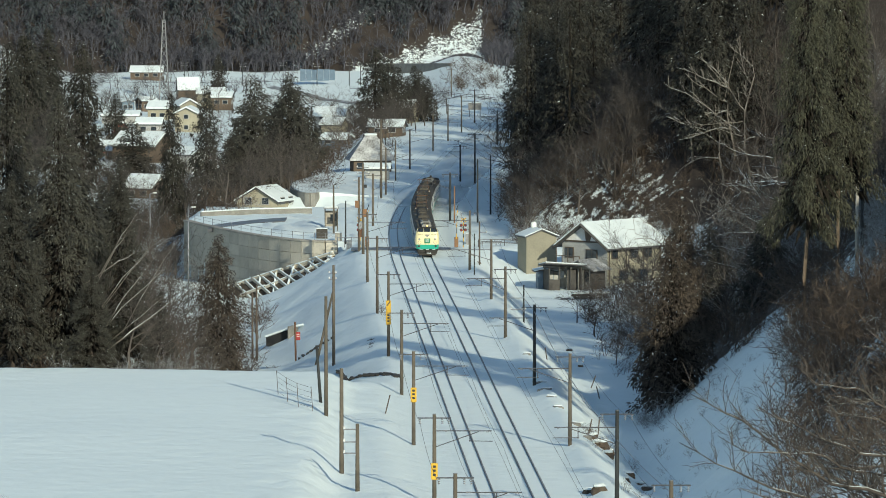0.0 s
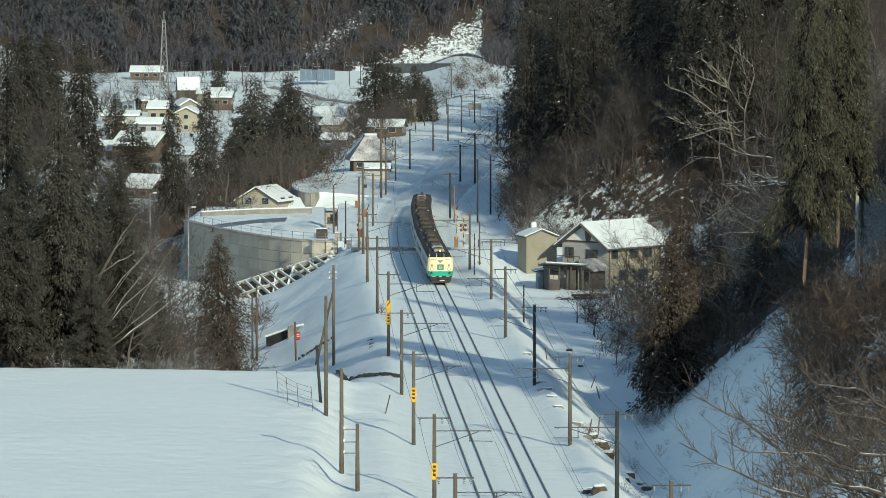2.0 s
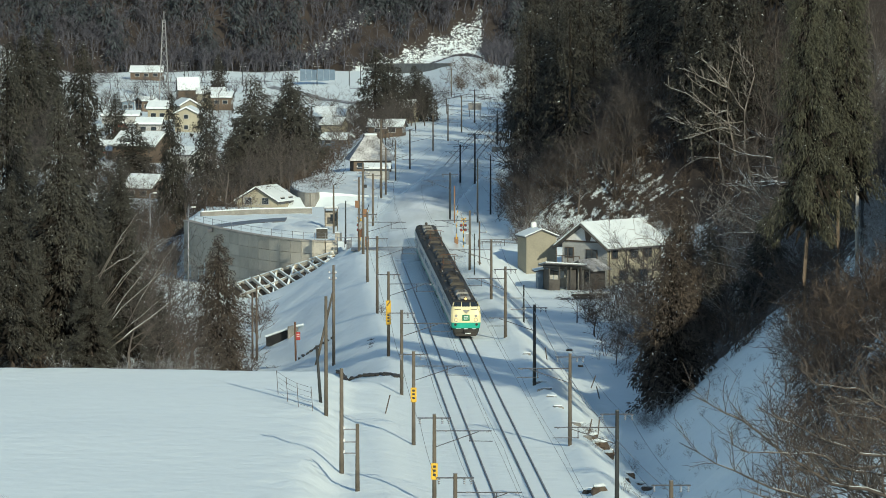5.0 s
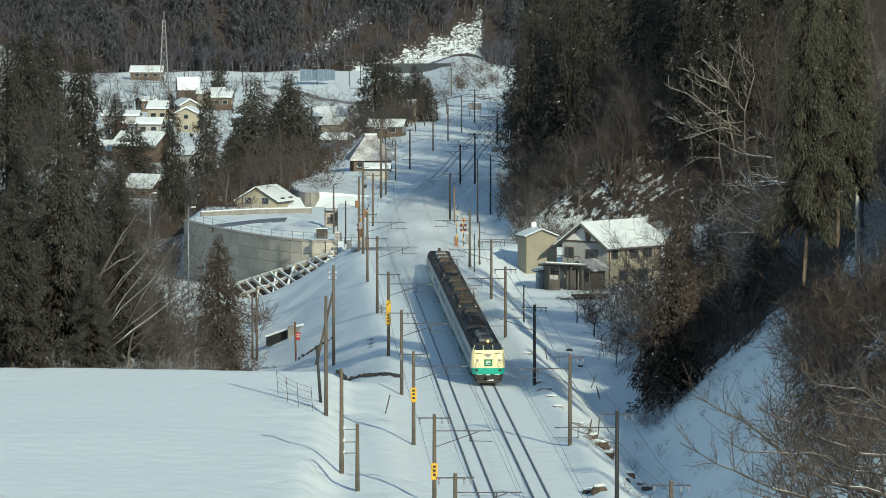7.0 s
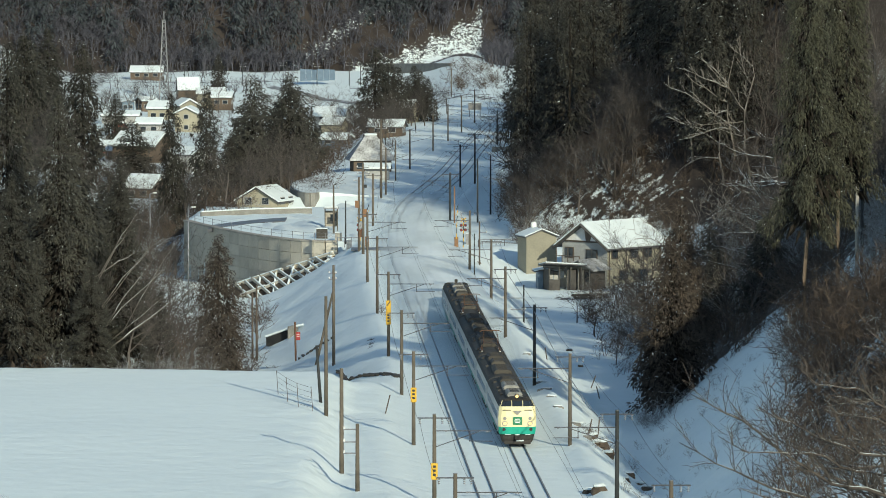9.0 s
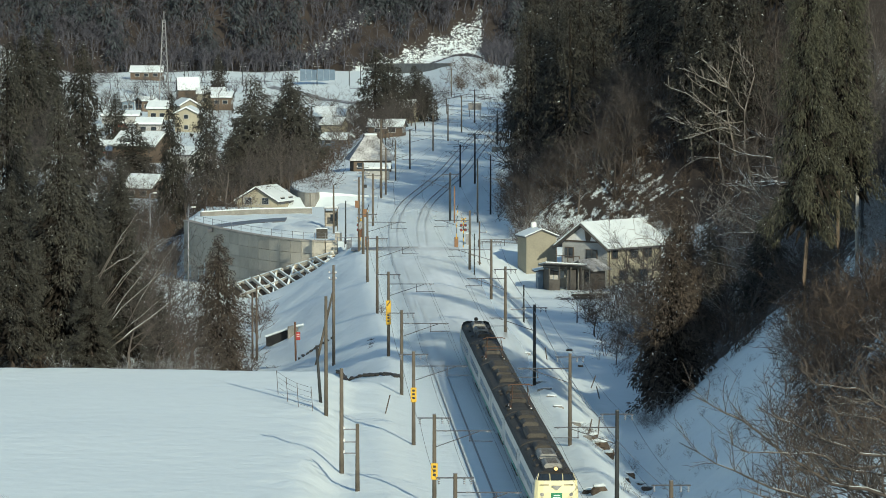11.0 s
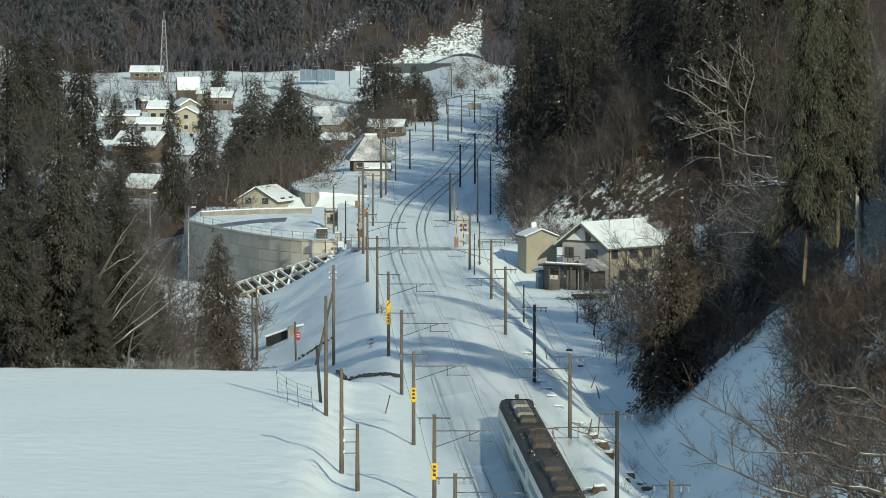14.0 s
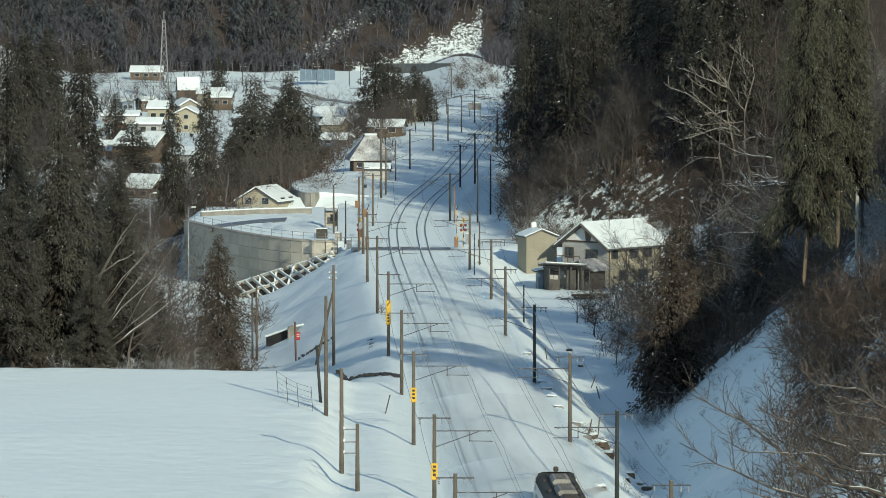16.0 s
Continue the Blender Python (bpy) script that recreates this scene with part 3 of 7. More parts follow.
def make_leaning_stems():
    """Bent pale stems that lean out of the grove, with snow along them."""
    for x0, z0, x1, z1, r in ((-29.96, 5.2, -25.0, 10.1, 0.06), (-29.5, 8.3, -26.4, 11.9, 0.055), (-29.6, 6.1, -25.8, 11.2, 0.06), (-28.8, 3.7, -24.2, 7.1, 0.10), (-29.7, 10.3, -27.8, 11.4, 0.05),
                              (-29.8, 11.3, -28.5, 13.2, 0.05), (-27.5, 6.9, -24.0, 12.3, 0.05), (-40.5, 3.0, -35.5, 4.7, 0.12), (-28.6, 9.2, -25.6, 12.6, 0.045), (-29.2, 12.6, -27.6, 14.9, 0.045), (-28.2, 4.9, -25.5, 7.0, 0.05)):
        y = 407.5 + 0.2 * x0 % 2
        stem = thing("leaning_stem", pose(x0, y, land_z(x0, y)), "pale bent bare stem leaning out of the grove, lined with snow", "tree", "leaning stems")
        low = z0 - land_z(x0, y)
        back = (x1 - x0) / (z1 - z0) * (low + 0.5)
        pts = [Vector((-back * 0.9, 10, -0.5)), Vector((-back * 0.45, 5, low * 0.45)), Vector((0, 0, low))]
        for k in range(1, 7):
            u = k / 6
            pts.append(Vector(((x1 - x0) * u, -0.2 * u, low + (z1 - z0) * (u ** 0.9) + 0.12 * math.sin(5 * u + x0))))
        g, w = geo(), geo()
        radii = [0.72 * r * (1.15 - 0.1 * i) for i in range(len(pts))]
        add_tube(g, pts, radii, 7)
        part("stem", g, PALE_LIT_BARK, stem, smooth=True)
        add_tube(w, [p + Vector((0, 0, rr * 0.7)) for p, rr in zip(pts[2:], radii[2:])], [rr * 0.7 for rr in radii[2:]], 5)
        part("snow", w, SNOW, stem, "snow lying along the stem")
        rng = random.Random(int(x0 * 10))
        f = geo()
        for k in range(3, 9):
            for _ in range(3):
                d = Vector((rng.uniform(0.2, 1), rng.uniform(-0.5, 0.5), rng.uniform(-0.2, 0.9))) * rng.uniform(0.5, 1.6)
                add_tube(f, [pts[k], pts[k] + d * 0.6 + Vector((0, 0, -0.05)), pts[k] + d], [0.018, 0.013, 0.006], 3, False)
        tagged(part("twig", f, BOUGH, stem), kind="stuff")


def make_overhanging_boughs():
    """A bare tree past the edge of the slope, whose long winding boughs hang out over the line."""
    tree = thing("bare_tree", pose(23.4, 214, land_z(23.4, 214)), "leafless tree with long winding boughs and upturned twigs", "tree", "spreading bare trees")
    base = land_z(23.4, 214)
    g = geo()
    add_tube(g, [(0, 0, -0.5), (0.1, 0, 4), (-0.1, 0, 9), (0.1, 0, 14), (0.2, 0, 19)], [0.26, 0.22, 0.18, 0.12, 0.05], 10)
    part("trunk", g, BOUGH, tree, smooth=True)
    rng = random.Random(77)
    fine, white = geo(), geo()
    for z0, dx, z1, r in ((13.4, -11.6, 17.6, 0.115), (12.4, -12.2, 15.2, 0.10), (15.4, -8.6, 16.8, 0.09), (12.9, -9.2, 13.0, 0.09), (17.2, -6.6, 19.0, 0.07), (14.2, -10.4, 15.7, 0.07), (12.0, -8.0, 16.2, 0.06)):
        pts, n = [], 14
        ph = rng.uniform(0, 6)
        for i in range(n + 1):
            u = i / n
            sag = -0.9 * math.sin(math.pi * min(u * 1.6, 1)) * (1 if r > 0.08 else 0.4)
            pts.append(Vector((dx * u, 1.4 * math.sin(2.2 * u + ph), z0 - base + (z1 - z0) * u ** 1.7 + sag + 0.24 * math.sin(11 * u + ph) + 0.1 * math.sin(27 * u))))
        radii = [r * (1 - 0.9 * i / n) + 0.008 for i in range(n + 1)]
        g = geo()
        add_tube(g, pts, radii, 7)
        part("limb", g, BOUGH, tree, smooth=True)
        add_tube(white, [p + Vector((0, -0.2 * rr, rr * 0.8)) for p, rr in zip(pts, radii)], [rr * 0.26 for rr in radii], 4, False)
        for i in range(2, n):
            for _ in range(3):
                ln = rng.uniform(0.9, 3.0) * (1.15 - 0.5 * i / n)
                d = Vector((rng.uniform(-0.9, 0.15), rng.uniform(-0.5, 0.5), rng.uniform(0.1, 1.0))).normalized()
                q = [pts[i]]
                for k in range(5):
                    d = (d + Vector((rng.gauss(0, 0.2), rng.gauss(0, 0.2), rng.gauss(0.05, 0.16)))).normalized()
                    q.append(q[-1] + d * ln / 5)
                w = radii[i] * 0.42 + 0.006
                add_tube(fine, q, [w * (1 - 0.15 * k) for k in range(6)], 4, False)
                for k in range(1, 6):
                    e = (d + Vector((rng.gauss(0, 0.7), rng.gauss(0, 0.5), rng.gauss(0.2, 0.5)))).normalized() * ln * rng.uniform(0.2, 0.5)
                    add_tube(fine, [q[k], q[k] + e * 0.5 + Vector((0, 0, 0.03)), q[k] + e], [0.013, 0.01, 0.006], 3, False)
    tagged(part("twig_crown", fine, BOUGH, tree), kind="stuff")
    tagged(part("snow", white, SNOW, tree, "snow lying along the boughs"), kind="stuff")


def scatter(name, templates, places, mat, label, category):
    """One object of many plants: each place is (x, y, z, yaw, scale)."""
    vs, fs, base = [], [], 0
    for i, (x, y, z, yaw, sc) in enumerate(places):
        v, f = templates[i % len(templates)]
        c, s = math.cos(yaw) * sc, math.sin(yaw) * sc
        vs.append(np.stack([v[:, 0] * c - v[:, 1] * s + x, v[:, 0] * s + v[:, 1] * c + y, v[:, 2] * sc + z], -1))
        fs.append(f + base)
        base += len(v)
    ob = new(name, tri_mesh(name, np.concatenate(vs), np.concatenate(fs), mat))
    return tagged(ob, label, category, kind="stuff")


def put(proto, x, y, yaw=0.0, size=1.0, sink=0.0, z=None, wide=None):
    """A copy of a prototype tree on the land."""
    z = land_z(x, y) if z is None else z
    ob = copy_thing(proto, pose(x, y, z - sink, 0, 0, yaw))
    ob.scale = (size * (wide or 1), size * (wide or 1), size)
    return ob


def remove_thing(ob):
    for o in (*ob.children_recursive, ob):
        bpy.data.objects.remove(o)


def plant_trees():
    rng = random.Random(5)
    wood = []

    def far_tree(x, y, lo, hi):
        wood.append((x, y, land_z(x, y) - 0.2, rng.uniform(0, 6.3), rng.uniform(lo, hi)))

    great = [make_cedar(61 + i, 26, 4.4, 33000, "great olive-green cedar with a tall bare trunk on the slope", 0.27, "great cedars", 0.255, OLIVE_CEDAR, TAN_BARK, 0.5, 1.1) for i in range(2)]
    near = [make_cedar(11 + i, 26, 4.5, 15000, "tall dark cedar with dense drooping sprays flecked with snow", 0.14, "great cedars", 0.355, dense=1.22, full=1.7) for i in range(3)]
    tall = [make_cedar(21 + i, 26, 4.4, 1700, "tall dark green cedar in a shaded hillside grove", 0.2, "hillside cedars", 0.62, stem=0.5, dense=1.25, full=1.8) for i in range(4)]
    slim = [make_cedar(31 + i, 20, 3.4, 4200, "slender dark cedar standing among village houses", 0.02, "village cedars", 0.68, stem=0.7, dense=1.45, full=2.3) for i in range(3)]
    stout = [make_cedar(51 + i, 12, 2.6, 9500, "young bushy cedar with snow on its sprays", 0.03, "young cedars", 0.3, BROWN_CEDAR, dense=1.4, full=2.4) for i in range(2)]
    bare = [make_bare_tree(71 + i, 14, "leafless broad-crowned tree with fine brown twigs", group="bare trees") for i in range(5)]
    pale = [make_bare_tree(91 + i, 13, "leafless tree with limbs coloured pale as if sunlit", PALE_LIT_BARK, (7, 4, 3, 2), 0.58, "pale bare trees", 0.022, 0.016, 1) for i in range(3)]
    edge = [make_bare_tree(131 + i, 19, "broad leafless tree with spreading brown boughs above the line", BOUGH, (8, 5, 4, 2), 0.6, "foreground bare trees", 0.015, 0.023, 1) for i in range(2)]
    # west grove beside the field
    for x, y, s, w in [(-40.9, 425, 1.36, 0.86), (-34.9, 410, 1.0, 1.0), (-29.6, 414, 0.82, 0.78), (-38.6, 404, 0.72, 1.1), (-31.9, 418, 0.6, 1.0),
                       (-46, 440, 1.3, 1.0), (-42.5, 408, 0.75, 1.1), (-31.6, 405, 0.42, 1.3), (-27.0, 430, 0.55, 1.1)]:
        put(rng.choice(near), x, y, rng.uniform(0, 360), s, wide=w)
    for x, y, s in [(-31.3, 425, 1.05), (-26.3, 416, 0.85), (-27.6, 428, 1.0), (-29, 440, 1.05), (-25.5, 424, 0.9), (-31, 412, 1.1), (-26.3, 440, 1.1), (-23.5, 430, 0.8), (-33, 450, 1.4),
                    (-30, 460, 1.3), (-27.5, 455, 1.2), (-33.5, 437, 1.3), (-31, 480, 1.3), (-28, 490, 1.2), (-35, 490, 1.3), (-24.5, 448, 0.9), (-28.4, 408, 0.8), (-32, 520, 1.2), (-36, 540, 1.2)]:
        put(rng.choice(bare), x, y, rng.uniform(0, 360), s)
    put(stout[0], -23.4, 470, 40, 1.2, z=-5.5, wide=0.98)
    # village cedars
    for x, y, s, w in [(-42, 700, 1.12, 0.66), (-39.8, 760, 1.1, 0.8), (-35.5, 850, 1.05, 1.6), (-28, 830, 0.98, 1.6), (-38, 840, 0.7, 1.5), (-14.9, 1000, 0.95, 1.6),
                       (-5.5, 1050, 0.55, 1.5), (-8.5, 1060, 0.5, 1.4), (-67.9, 850, 1.42, 0.95), (-76, 1050, 0.6, 1.6),
                       (-66, 1330, 0.7, 1.2), (-92, 1000, 1.3, 1.8), (-89, 800, 1.1, 1.7), (-25, 835, 0.6, 1.8), (-86, 930, 1.4, 1.2), (-104, 1190, 1.2, 1.3), (-92, 1060, 0.9, 1.3), (-60.5, 880, 0.62, 2.2), (27.2, 448, 0.5, 1.7), (30.5, 425, 0.45, 1.8), (28.0, 475, 0.6, 1.6), (-46, 500, 1.1, 1.6), (-43, 492, 1.0, 1.6), (-40.5, 508, 1.0, 1.6), (-44, 535, 1.1, 1.6), (-38, 520, 0.9, 1.6), (-32.5, 770, 0.86, 1.5), (-26.5, 778, 0.9, 1.5), (-29.4, 792, 0.72, 1.6), (-36, 768, 0.6, 1.6), (-3.5, 1010, 0.5, 1.5), (-6.5, 1018, 0.62, 1.4), (-10, 1004, 0.66, 1.5), (-12.2, 1010, 0.8, 1.3)]:
        put(rng.choice(slim), x, y, rng.uniform(0, 360), s, wide=w)
    for x, y, s in [(-33, 690, 0.95), (-29, 700, 0.9), (-26, 712, 0.95), (-23, 740, 0.8), (-30, 730, 0.9), (-36, 680, 0.7), (-45, 660, 0.8), (-50, 690, 0.9),
                    (-21, 900, 0.8), (-17, 960, 0.7), (-24, 980, 0.8), (-66, 1180, 0.9), (-70, 1200, 0.8), (-62, 1250, 0.9), (-45, 1230, 0.8), (-30, 1200, 0.8),
                    (-10, 880, 0.55), (-13, 850, 0.5), (-11, 920, 0.6), (-35, 1190, 0.9), (-55, 780, 0.8), (-61, 800, 0.8), (-66, 790, 1.2), (-70, 830, 1.3), (-73, 800, 1.2), (-62, 760, 1.0), (-76, 880, 1.4), (-79, 840, 1.3), (-70, 760, 1.1), (-48, 720, 0.8), (-34, 760, 0.9), (-27, 770, 0.8),
                    (-31, 800, 0.9), (-80, 1230, 0.9), (-86, 1240, 0.9), (-47, 600, 0.8), (-43, 620, 0.7), (-40, 570, 0.8), (-36, 560, 0.8), (-34, 530, 0.8), (-38, 520, 0.9),
                    (-10, 800, 0.5), (-9, 830, 0.45), (-12, 900, 0.6), (-10.5, 960, 0.7), (-20, 860, 0.8), (-19, 920, 0.8), (-4, 985, 0.7), (-7, 990, 0.8), (-1.5, 1030, 0.7), (-11, 995, 0.8), (1, 1050, 0.6), (-2, 1060, 0.7), (-5, 1075, 0.7)]:
        put(rng.choice(bare), x, y, rng.uniform(0, 360), s)
    for _ in range(26):
        far_tree(rng.uniform(-98, -58), rng.uniform(1190, 1420), 0.45, 0.75)
    for _ in range(40):
        put(rng.choice(bare), rng.uniform(-47, -22), rng.uniform(690, 800), rng.uniform(0, 360), rng.uniform(0.5, 0.85))
    for _ in range(34):
        y = rng.uniform(870, 1040)
        far_tree(-0.0845 * y + rng.uniform(-12, 5), y, 0.9, 1.4)
    for _ in range(22):
        far_tree(rng.uniform(-78, -46), rng.uniform(740, 960), 0.5, 0.8)
    for _ in range(26):
        put(rng.choice(bare), rng.uniform(-60, -37), rng.uniform(555, 690), rng.uniform(0, 360), rng.uniform(0.6, 1.0))
    put(slim[0], -49.5, 690, 20, 0.5, wide=2.4)
    put(slim[1], -53, 720, 70, 0.5, wide=2.4)
    # east side: young cedars by the stream, great cedars on the slope
    put(stout[1], 20.5, 404, 10, 1.3, 0.3, wide=1.08)
    put(stout[0], 22.4, 425, 80, 1.45, 0.3, wide=0.9)
    for x, y, s, w in [(28.3, 351, 1.32, 0.60), (31.3, 357, 1.4, 0.58), (43.0, 384, 1.2, 0.8)]:
        put(rng.choice(great), x, y, rng.uniform(0, 360), s, wide=w)
    for _ in range(64):
        y = rng.uniform(622, 1050)
        x = float(np.interp(y, FOOT_Y, FOOT_X)) + 7 + 22 * rng.random() ** 1.5
        if x < 0.1 * y + 8:
            put(rng.choice(tall), x, y, rng.uniform(0, 360), rng.uniform(0.75, 1.15))
    for x, y, s in [(12.2, 655, 0.85), (13.0, 672, 1.0), (12.8, 690, 1.05), (14.5, 706, 1.1), (13.8, 722, 1.1), (15, 745, 1.1), (16.2, 770, 1.15), (18, 800, 1.15), (21, 840, 1.15), (24, 890, 1.2), (28, 950, 1.25)]:
        put(rng.choice(tall), x, y, rng.uniform(0, 360), s)
    for x, y, s in [(10.4, 648, 0.9), (10.6, 664, 1.2), (11.2, 682, 1.3), (11.6, 700, 1.4), (12.4, 730, 1.4), (13.2, 755, 1.4), (14.5, 785, 1.3), (16.2, 815, 1.3), (18, 850, 1.3), (20.5, 900, 1.3), (24, 960, 1.3), (28, 1020, 1.3)]:
        put(rng.choice(bare), x, y, rng.uniform(0, 360), s)
    for _ in range(46):
        y = rng.uniform(598, 690)
        far_tree(float(np.interp(max(y, 606), FOOT_Y, FOOT_X)) + rng.uniform(1, 24), y, 0.5, 0.95)
    for _ in range(20):
        y = rng.uniform(590, 645)
        put(rng.choice(tall), rng.uniform(30, 48), y, rng.uniform(0, 360), rng.uniform(0.8, 1.1))
    for _ in range(36):
        y = rng.uniform(425, 600)
        x = float(np.interp(y, FOOT_Y, FOOT_X)) + rng.uniform(5, 26)
        if x < 0.1 * y:
            put(rng.choice(bare + pale[:1]), x, y, rng.uniform(0, 360), rng.uniform(0.6, 1.1))
    for x, y, s in [(15, 505, 0.4), (17, 520, 0.45), (19, 510, 0.5), (16.5, 490, 0.42), (22.3, 547, 0.78), (25.0, 549, 0.7), (24.2, 545, 0.6), (27, 551, 0.8), (20, 455, 0.7), (20.5, 525, 0.5), (18.5, 475, 0.45), (21, 500, 0.55), (22.5, 520, 0.5), (17.5, 535, 0.4), (23, 485, 0.6)]:
        put(rng.choice(bare), x, y, rng.uniform(0, 360), s)
    for x, y, s, yaw, seed in [(21.4, 478, 0.62, 0, 431), (20.4, 455, 0.55, 15, 432), (22.2, 500, 0.6, -15, 433), (20.6, 440, 0.5, -20, 434), (23.6, 520, 0.6, 10, 435)]:
        make_spreading_tree(seed, x, y, s, yaw, TWIG, "low leafless tree whose fine boughs reach over the stream", 0.05, 0.8, False, 0.3)
    put(pale[1], -28.3, 290, 0, 0.2)
    for _ in range(80):
        y = rng.uniform(410, 900)
        x = float(np.interp(y, FOOT_Y, FOOT_X)) + rng.uniform(1.5, 14 if y > 620 else 26)
        if x > 26 and 520 < y < 575 and x < 34:
            continue
        far_tree(x, y, 0.5, 1.0)
    for x, y, s in [(29.5, 530, 1.5), (36, 560, 1.1), (40, 540, 1.2), (29, 455, 0.9), (27, 440, 0.8), (24.5, 500, 0.55), (17.5, 455, 0.42), (19.5, 490, 0.5), (14, 660, 0.8), (16, 690, 0.9), (13, 640, 0.7), (19, 720, 0.9)]:
        put(rng.choice(pale), x, y, rng.uniform(0, 360), s)
    for x, y, s, yaw in [(21.6, 212, 0.72, 30), (23.9, 236, 0.6, 110)]:
        put(edge[int(yaw / 10) % 2], x, y, yaw, s)
    for x, y, s, yaw, seed in [(25.6, 232, 1.0, 0, 401)]:
        make_spreading_tree(seed, x, y, s, yaw, BOUGH, "leafless tree with long curving brown boughs over the slope", 0.0, 0.3, snow=0.2)
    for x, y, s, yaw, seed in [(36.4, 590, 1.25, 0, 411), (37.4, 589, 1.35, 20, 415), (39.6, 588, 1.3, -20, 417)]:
        make_spreading_tree(seed, x, y, s, yaw, PALE_LIT_BARK, "leafless hillside tree with snow-lined boughs coloured pale as if sunlit", -0.1, 0.75, True, 0.42)
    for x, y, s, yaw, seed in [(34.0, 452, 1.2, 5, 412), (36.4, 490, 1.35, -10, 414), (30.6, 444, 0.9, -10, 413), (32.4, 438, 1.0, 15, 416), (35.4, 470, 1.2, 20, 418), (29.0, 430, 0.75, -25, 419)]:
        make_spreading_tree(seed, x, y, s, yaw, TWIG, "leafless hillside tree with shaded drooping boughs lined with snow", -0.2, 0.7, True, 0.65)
    for x, y, s in [(40.5, 590, 1.1), (42.5, 594, 1.2), (44.5, 597, 1.2), (41.5, 586, 1.0), (46, 592, 1.2), (43.5, 585, 1.1), (38.5, 596, 1.1), (34, 597, 1.0), (31.5, 600, 0.9), (36, 602, 1.0), (47.5, 500, 1.1), (45.5, 480, 1.1), (43.2, 450, 1.0),
                    (42.0, 432, 1.0), (44.6, 462, 1.1), (48, 520, 1.1), (41.4, 420, 0.8), (40.8, 440, 0.9)]:
        put(rng.choice(bare + pale[:1]), x, y, rng.uniform(0, 360), s)
    for _ in range(18):
        put(rng.choice(bare), rng.uniform(14, 29), rng.uniform(598, 614), rng.uniform(0, 360), rng.uniform(0.55, 0.9))
    for x, y, s in [(39.5, 604, 0.9), (44.5, 603, 1.0), (48.5, 606, 1.0), (34.5, 612, 0.95), (42.3, 612, 1.0), (37, 620, 1.0), (29.5, 618, 0.8), (31.5, 630, 1.0), (47, 625, 1.1)]:
        put(rng.choice(tall), x, y, rng.uniform(0, 360), s)
    # unseen cedars added past the view, to cast shade on the slope
    for x, y, s in [(52, 402, 0.85), (56, 392, 0.9), (54, 415, 0.85), (51, 420, 0.8), (60, 385, 0.9), (58, 405, 0.9), (63, 396, 0.95), (57, 374, 0.85), (37.5, 286, 0.55), (34.5, 275, 0.5), (36, 296, 0.5)]:
        put(rng.choice(tall), x, y, rng.uniform(0, 360), s)
    for x, y, s in [(54, 566, 1.0), (55, 576, 1.1), (53.5, 582, 1.1), (56.5, 590, 1.2), (52, 560, 0.9), (50.5, 545, 0.9)]:
        put(rng.choice(bare), x, y, rng.uniform(0, 360), s)
    for _ in range(26):
        y = rng.uniform(850, 1010)
        far_tree(rng.uniform(-26, -9) + (y - 850) * 0.03, y, 0.5, 0.85)
    for _ in range(22):
        far_tree(rng.uniform(-104, -62), rng.uniform(1225, 1340), 0.4, 0.6)
    make_leaning_stems()
    make_overhanging_boughs()
    kinds = [twig_arrays(141 + i, 14, 0.5, (7, 5, 4), 0.016, 1, 0.022) for i in range(5)]
    scatter("bare_woods", kinds, wood, TWIG, "leafless woods with fine brown twigs on the slopes and round the village", "woods")
    for proto in near + tall + slim + stout + bare + pale + edge + great:
        remove_thing(proto)
    # brush on the slopes and woods on the far hills
    twigs = [twig_arrays(200 + i, 4.2, 0.55, (4, 3), 0.009, 5, 0.023) for i in range(6)]
    spots = []

    def spot(x, y, lo=0.5, hi=1.2):
        spots.append((x, y, land_z(x, y), rng.uniform(0, 6.3), rng.uniform(lo, hi)))

    for _ in range(900):
        y = rng.uniform(284, 400)
        x = float(np.interp(y, FOOT_Y, FOOT_X)) + rng.uniform(2, 22)
        if x > 22.0 + 0.088 * (y - 285) + rng.gauss(0, 1.0) and x < 0.1 * y + 5 and not (x > 0.088 * y and 352 < y < 400):
            spot(x, y)
    for _ in range(400):
        y = rng.uniform(400, 680)
        x = float(np.interp(y, FOOT_Y, FOOT_X)) + rng.uniform(0.3, 22)
        if x < 0.1 * y + 3:
            spot(x, y, 0.5, 1.3)
    for _ in range(70):
        y = rng.uniform(296, 400)
        spot(float(np.interp(y, FOOT_Y, FOOT_X)) + rng.uniform(-1.5, 9), y, 0.1, 0.3)
    for _ in range(36):
        spot(rng.uniform(15.5, 23), rng.uniform(455, 548), 0.4, 0.9)
    for _ in range(60):
        y = rng.uniform(640, 950)
        spot(float(np.interp(y, FOOT_Y, FOOT_X)) + rng.uniform(-0.5, 3), y, 0.4, 0.9)
    for _ in range(240):
        y = rng.uniform(606, 690)
        spot(float(np.interp(y, FOOT_Y, FOOT_X)) + rng.uniform(0.5, 24), y, 0.5, 1.1)
    for _ in range(85):
        spot(rng.uniform(9, 32), rng.uniform(594, 622), 0.4, 0.9)
    for _ in range(60):
        spot(rng.uniform(1, 16), rng.uniform(1230, 1420), 0.6, 1.2)
    for _ in range(420):
        y = rng.uniform(589, 640)
        spot(rng.uniform(11, 44), y, 0.45, 1.0)
    for _ in range(30):
        spot(rng.uniform(17, 24), rng.uniform(430, 545), 0.4, 0.9)
    for _ in range(26):
        spot(rng.uniform(11.4, 13.6), rng.uniform(352, 366), 0.12, 0.28)
    scatter("hillside_brush", twigs, spots, BRUSH, "leafless brown brush poking out of the snowy slope", "shrub")
    spots = []
    for _ in range(150):
        spot(rng.uniform(10, 42), rng.uniform(589, 640), 0.4, 0.95)
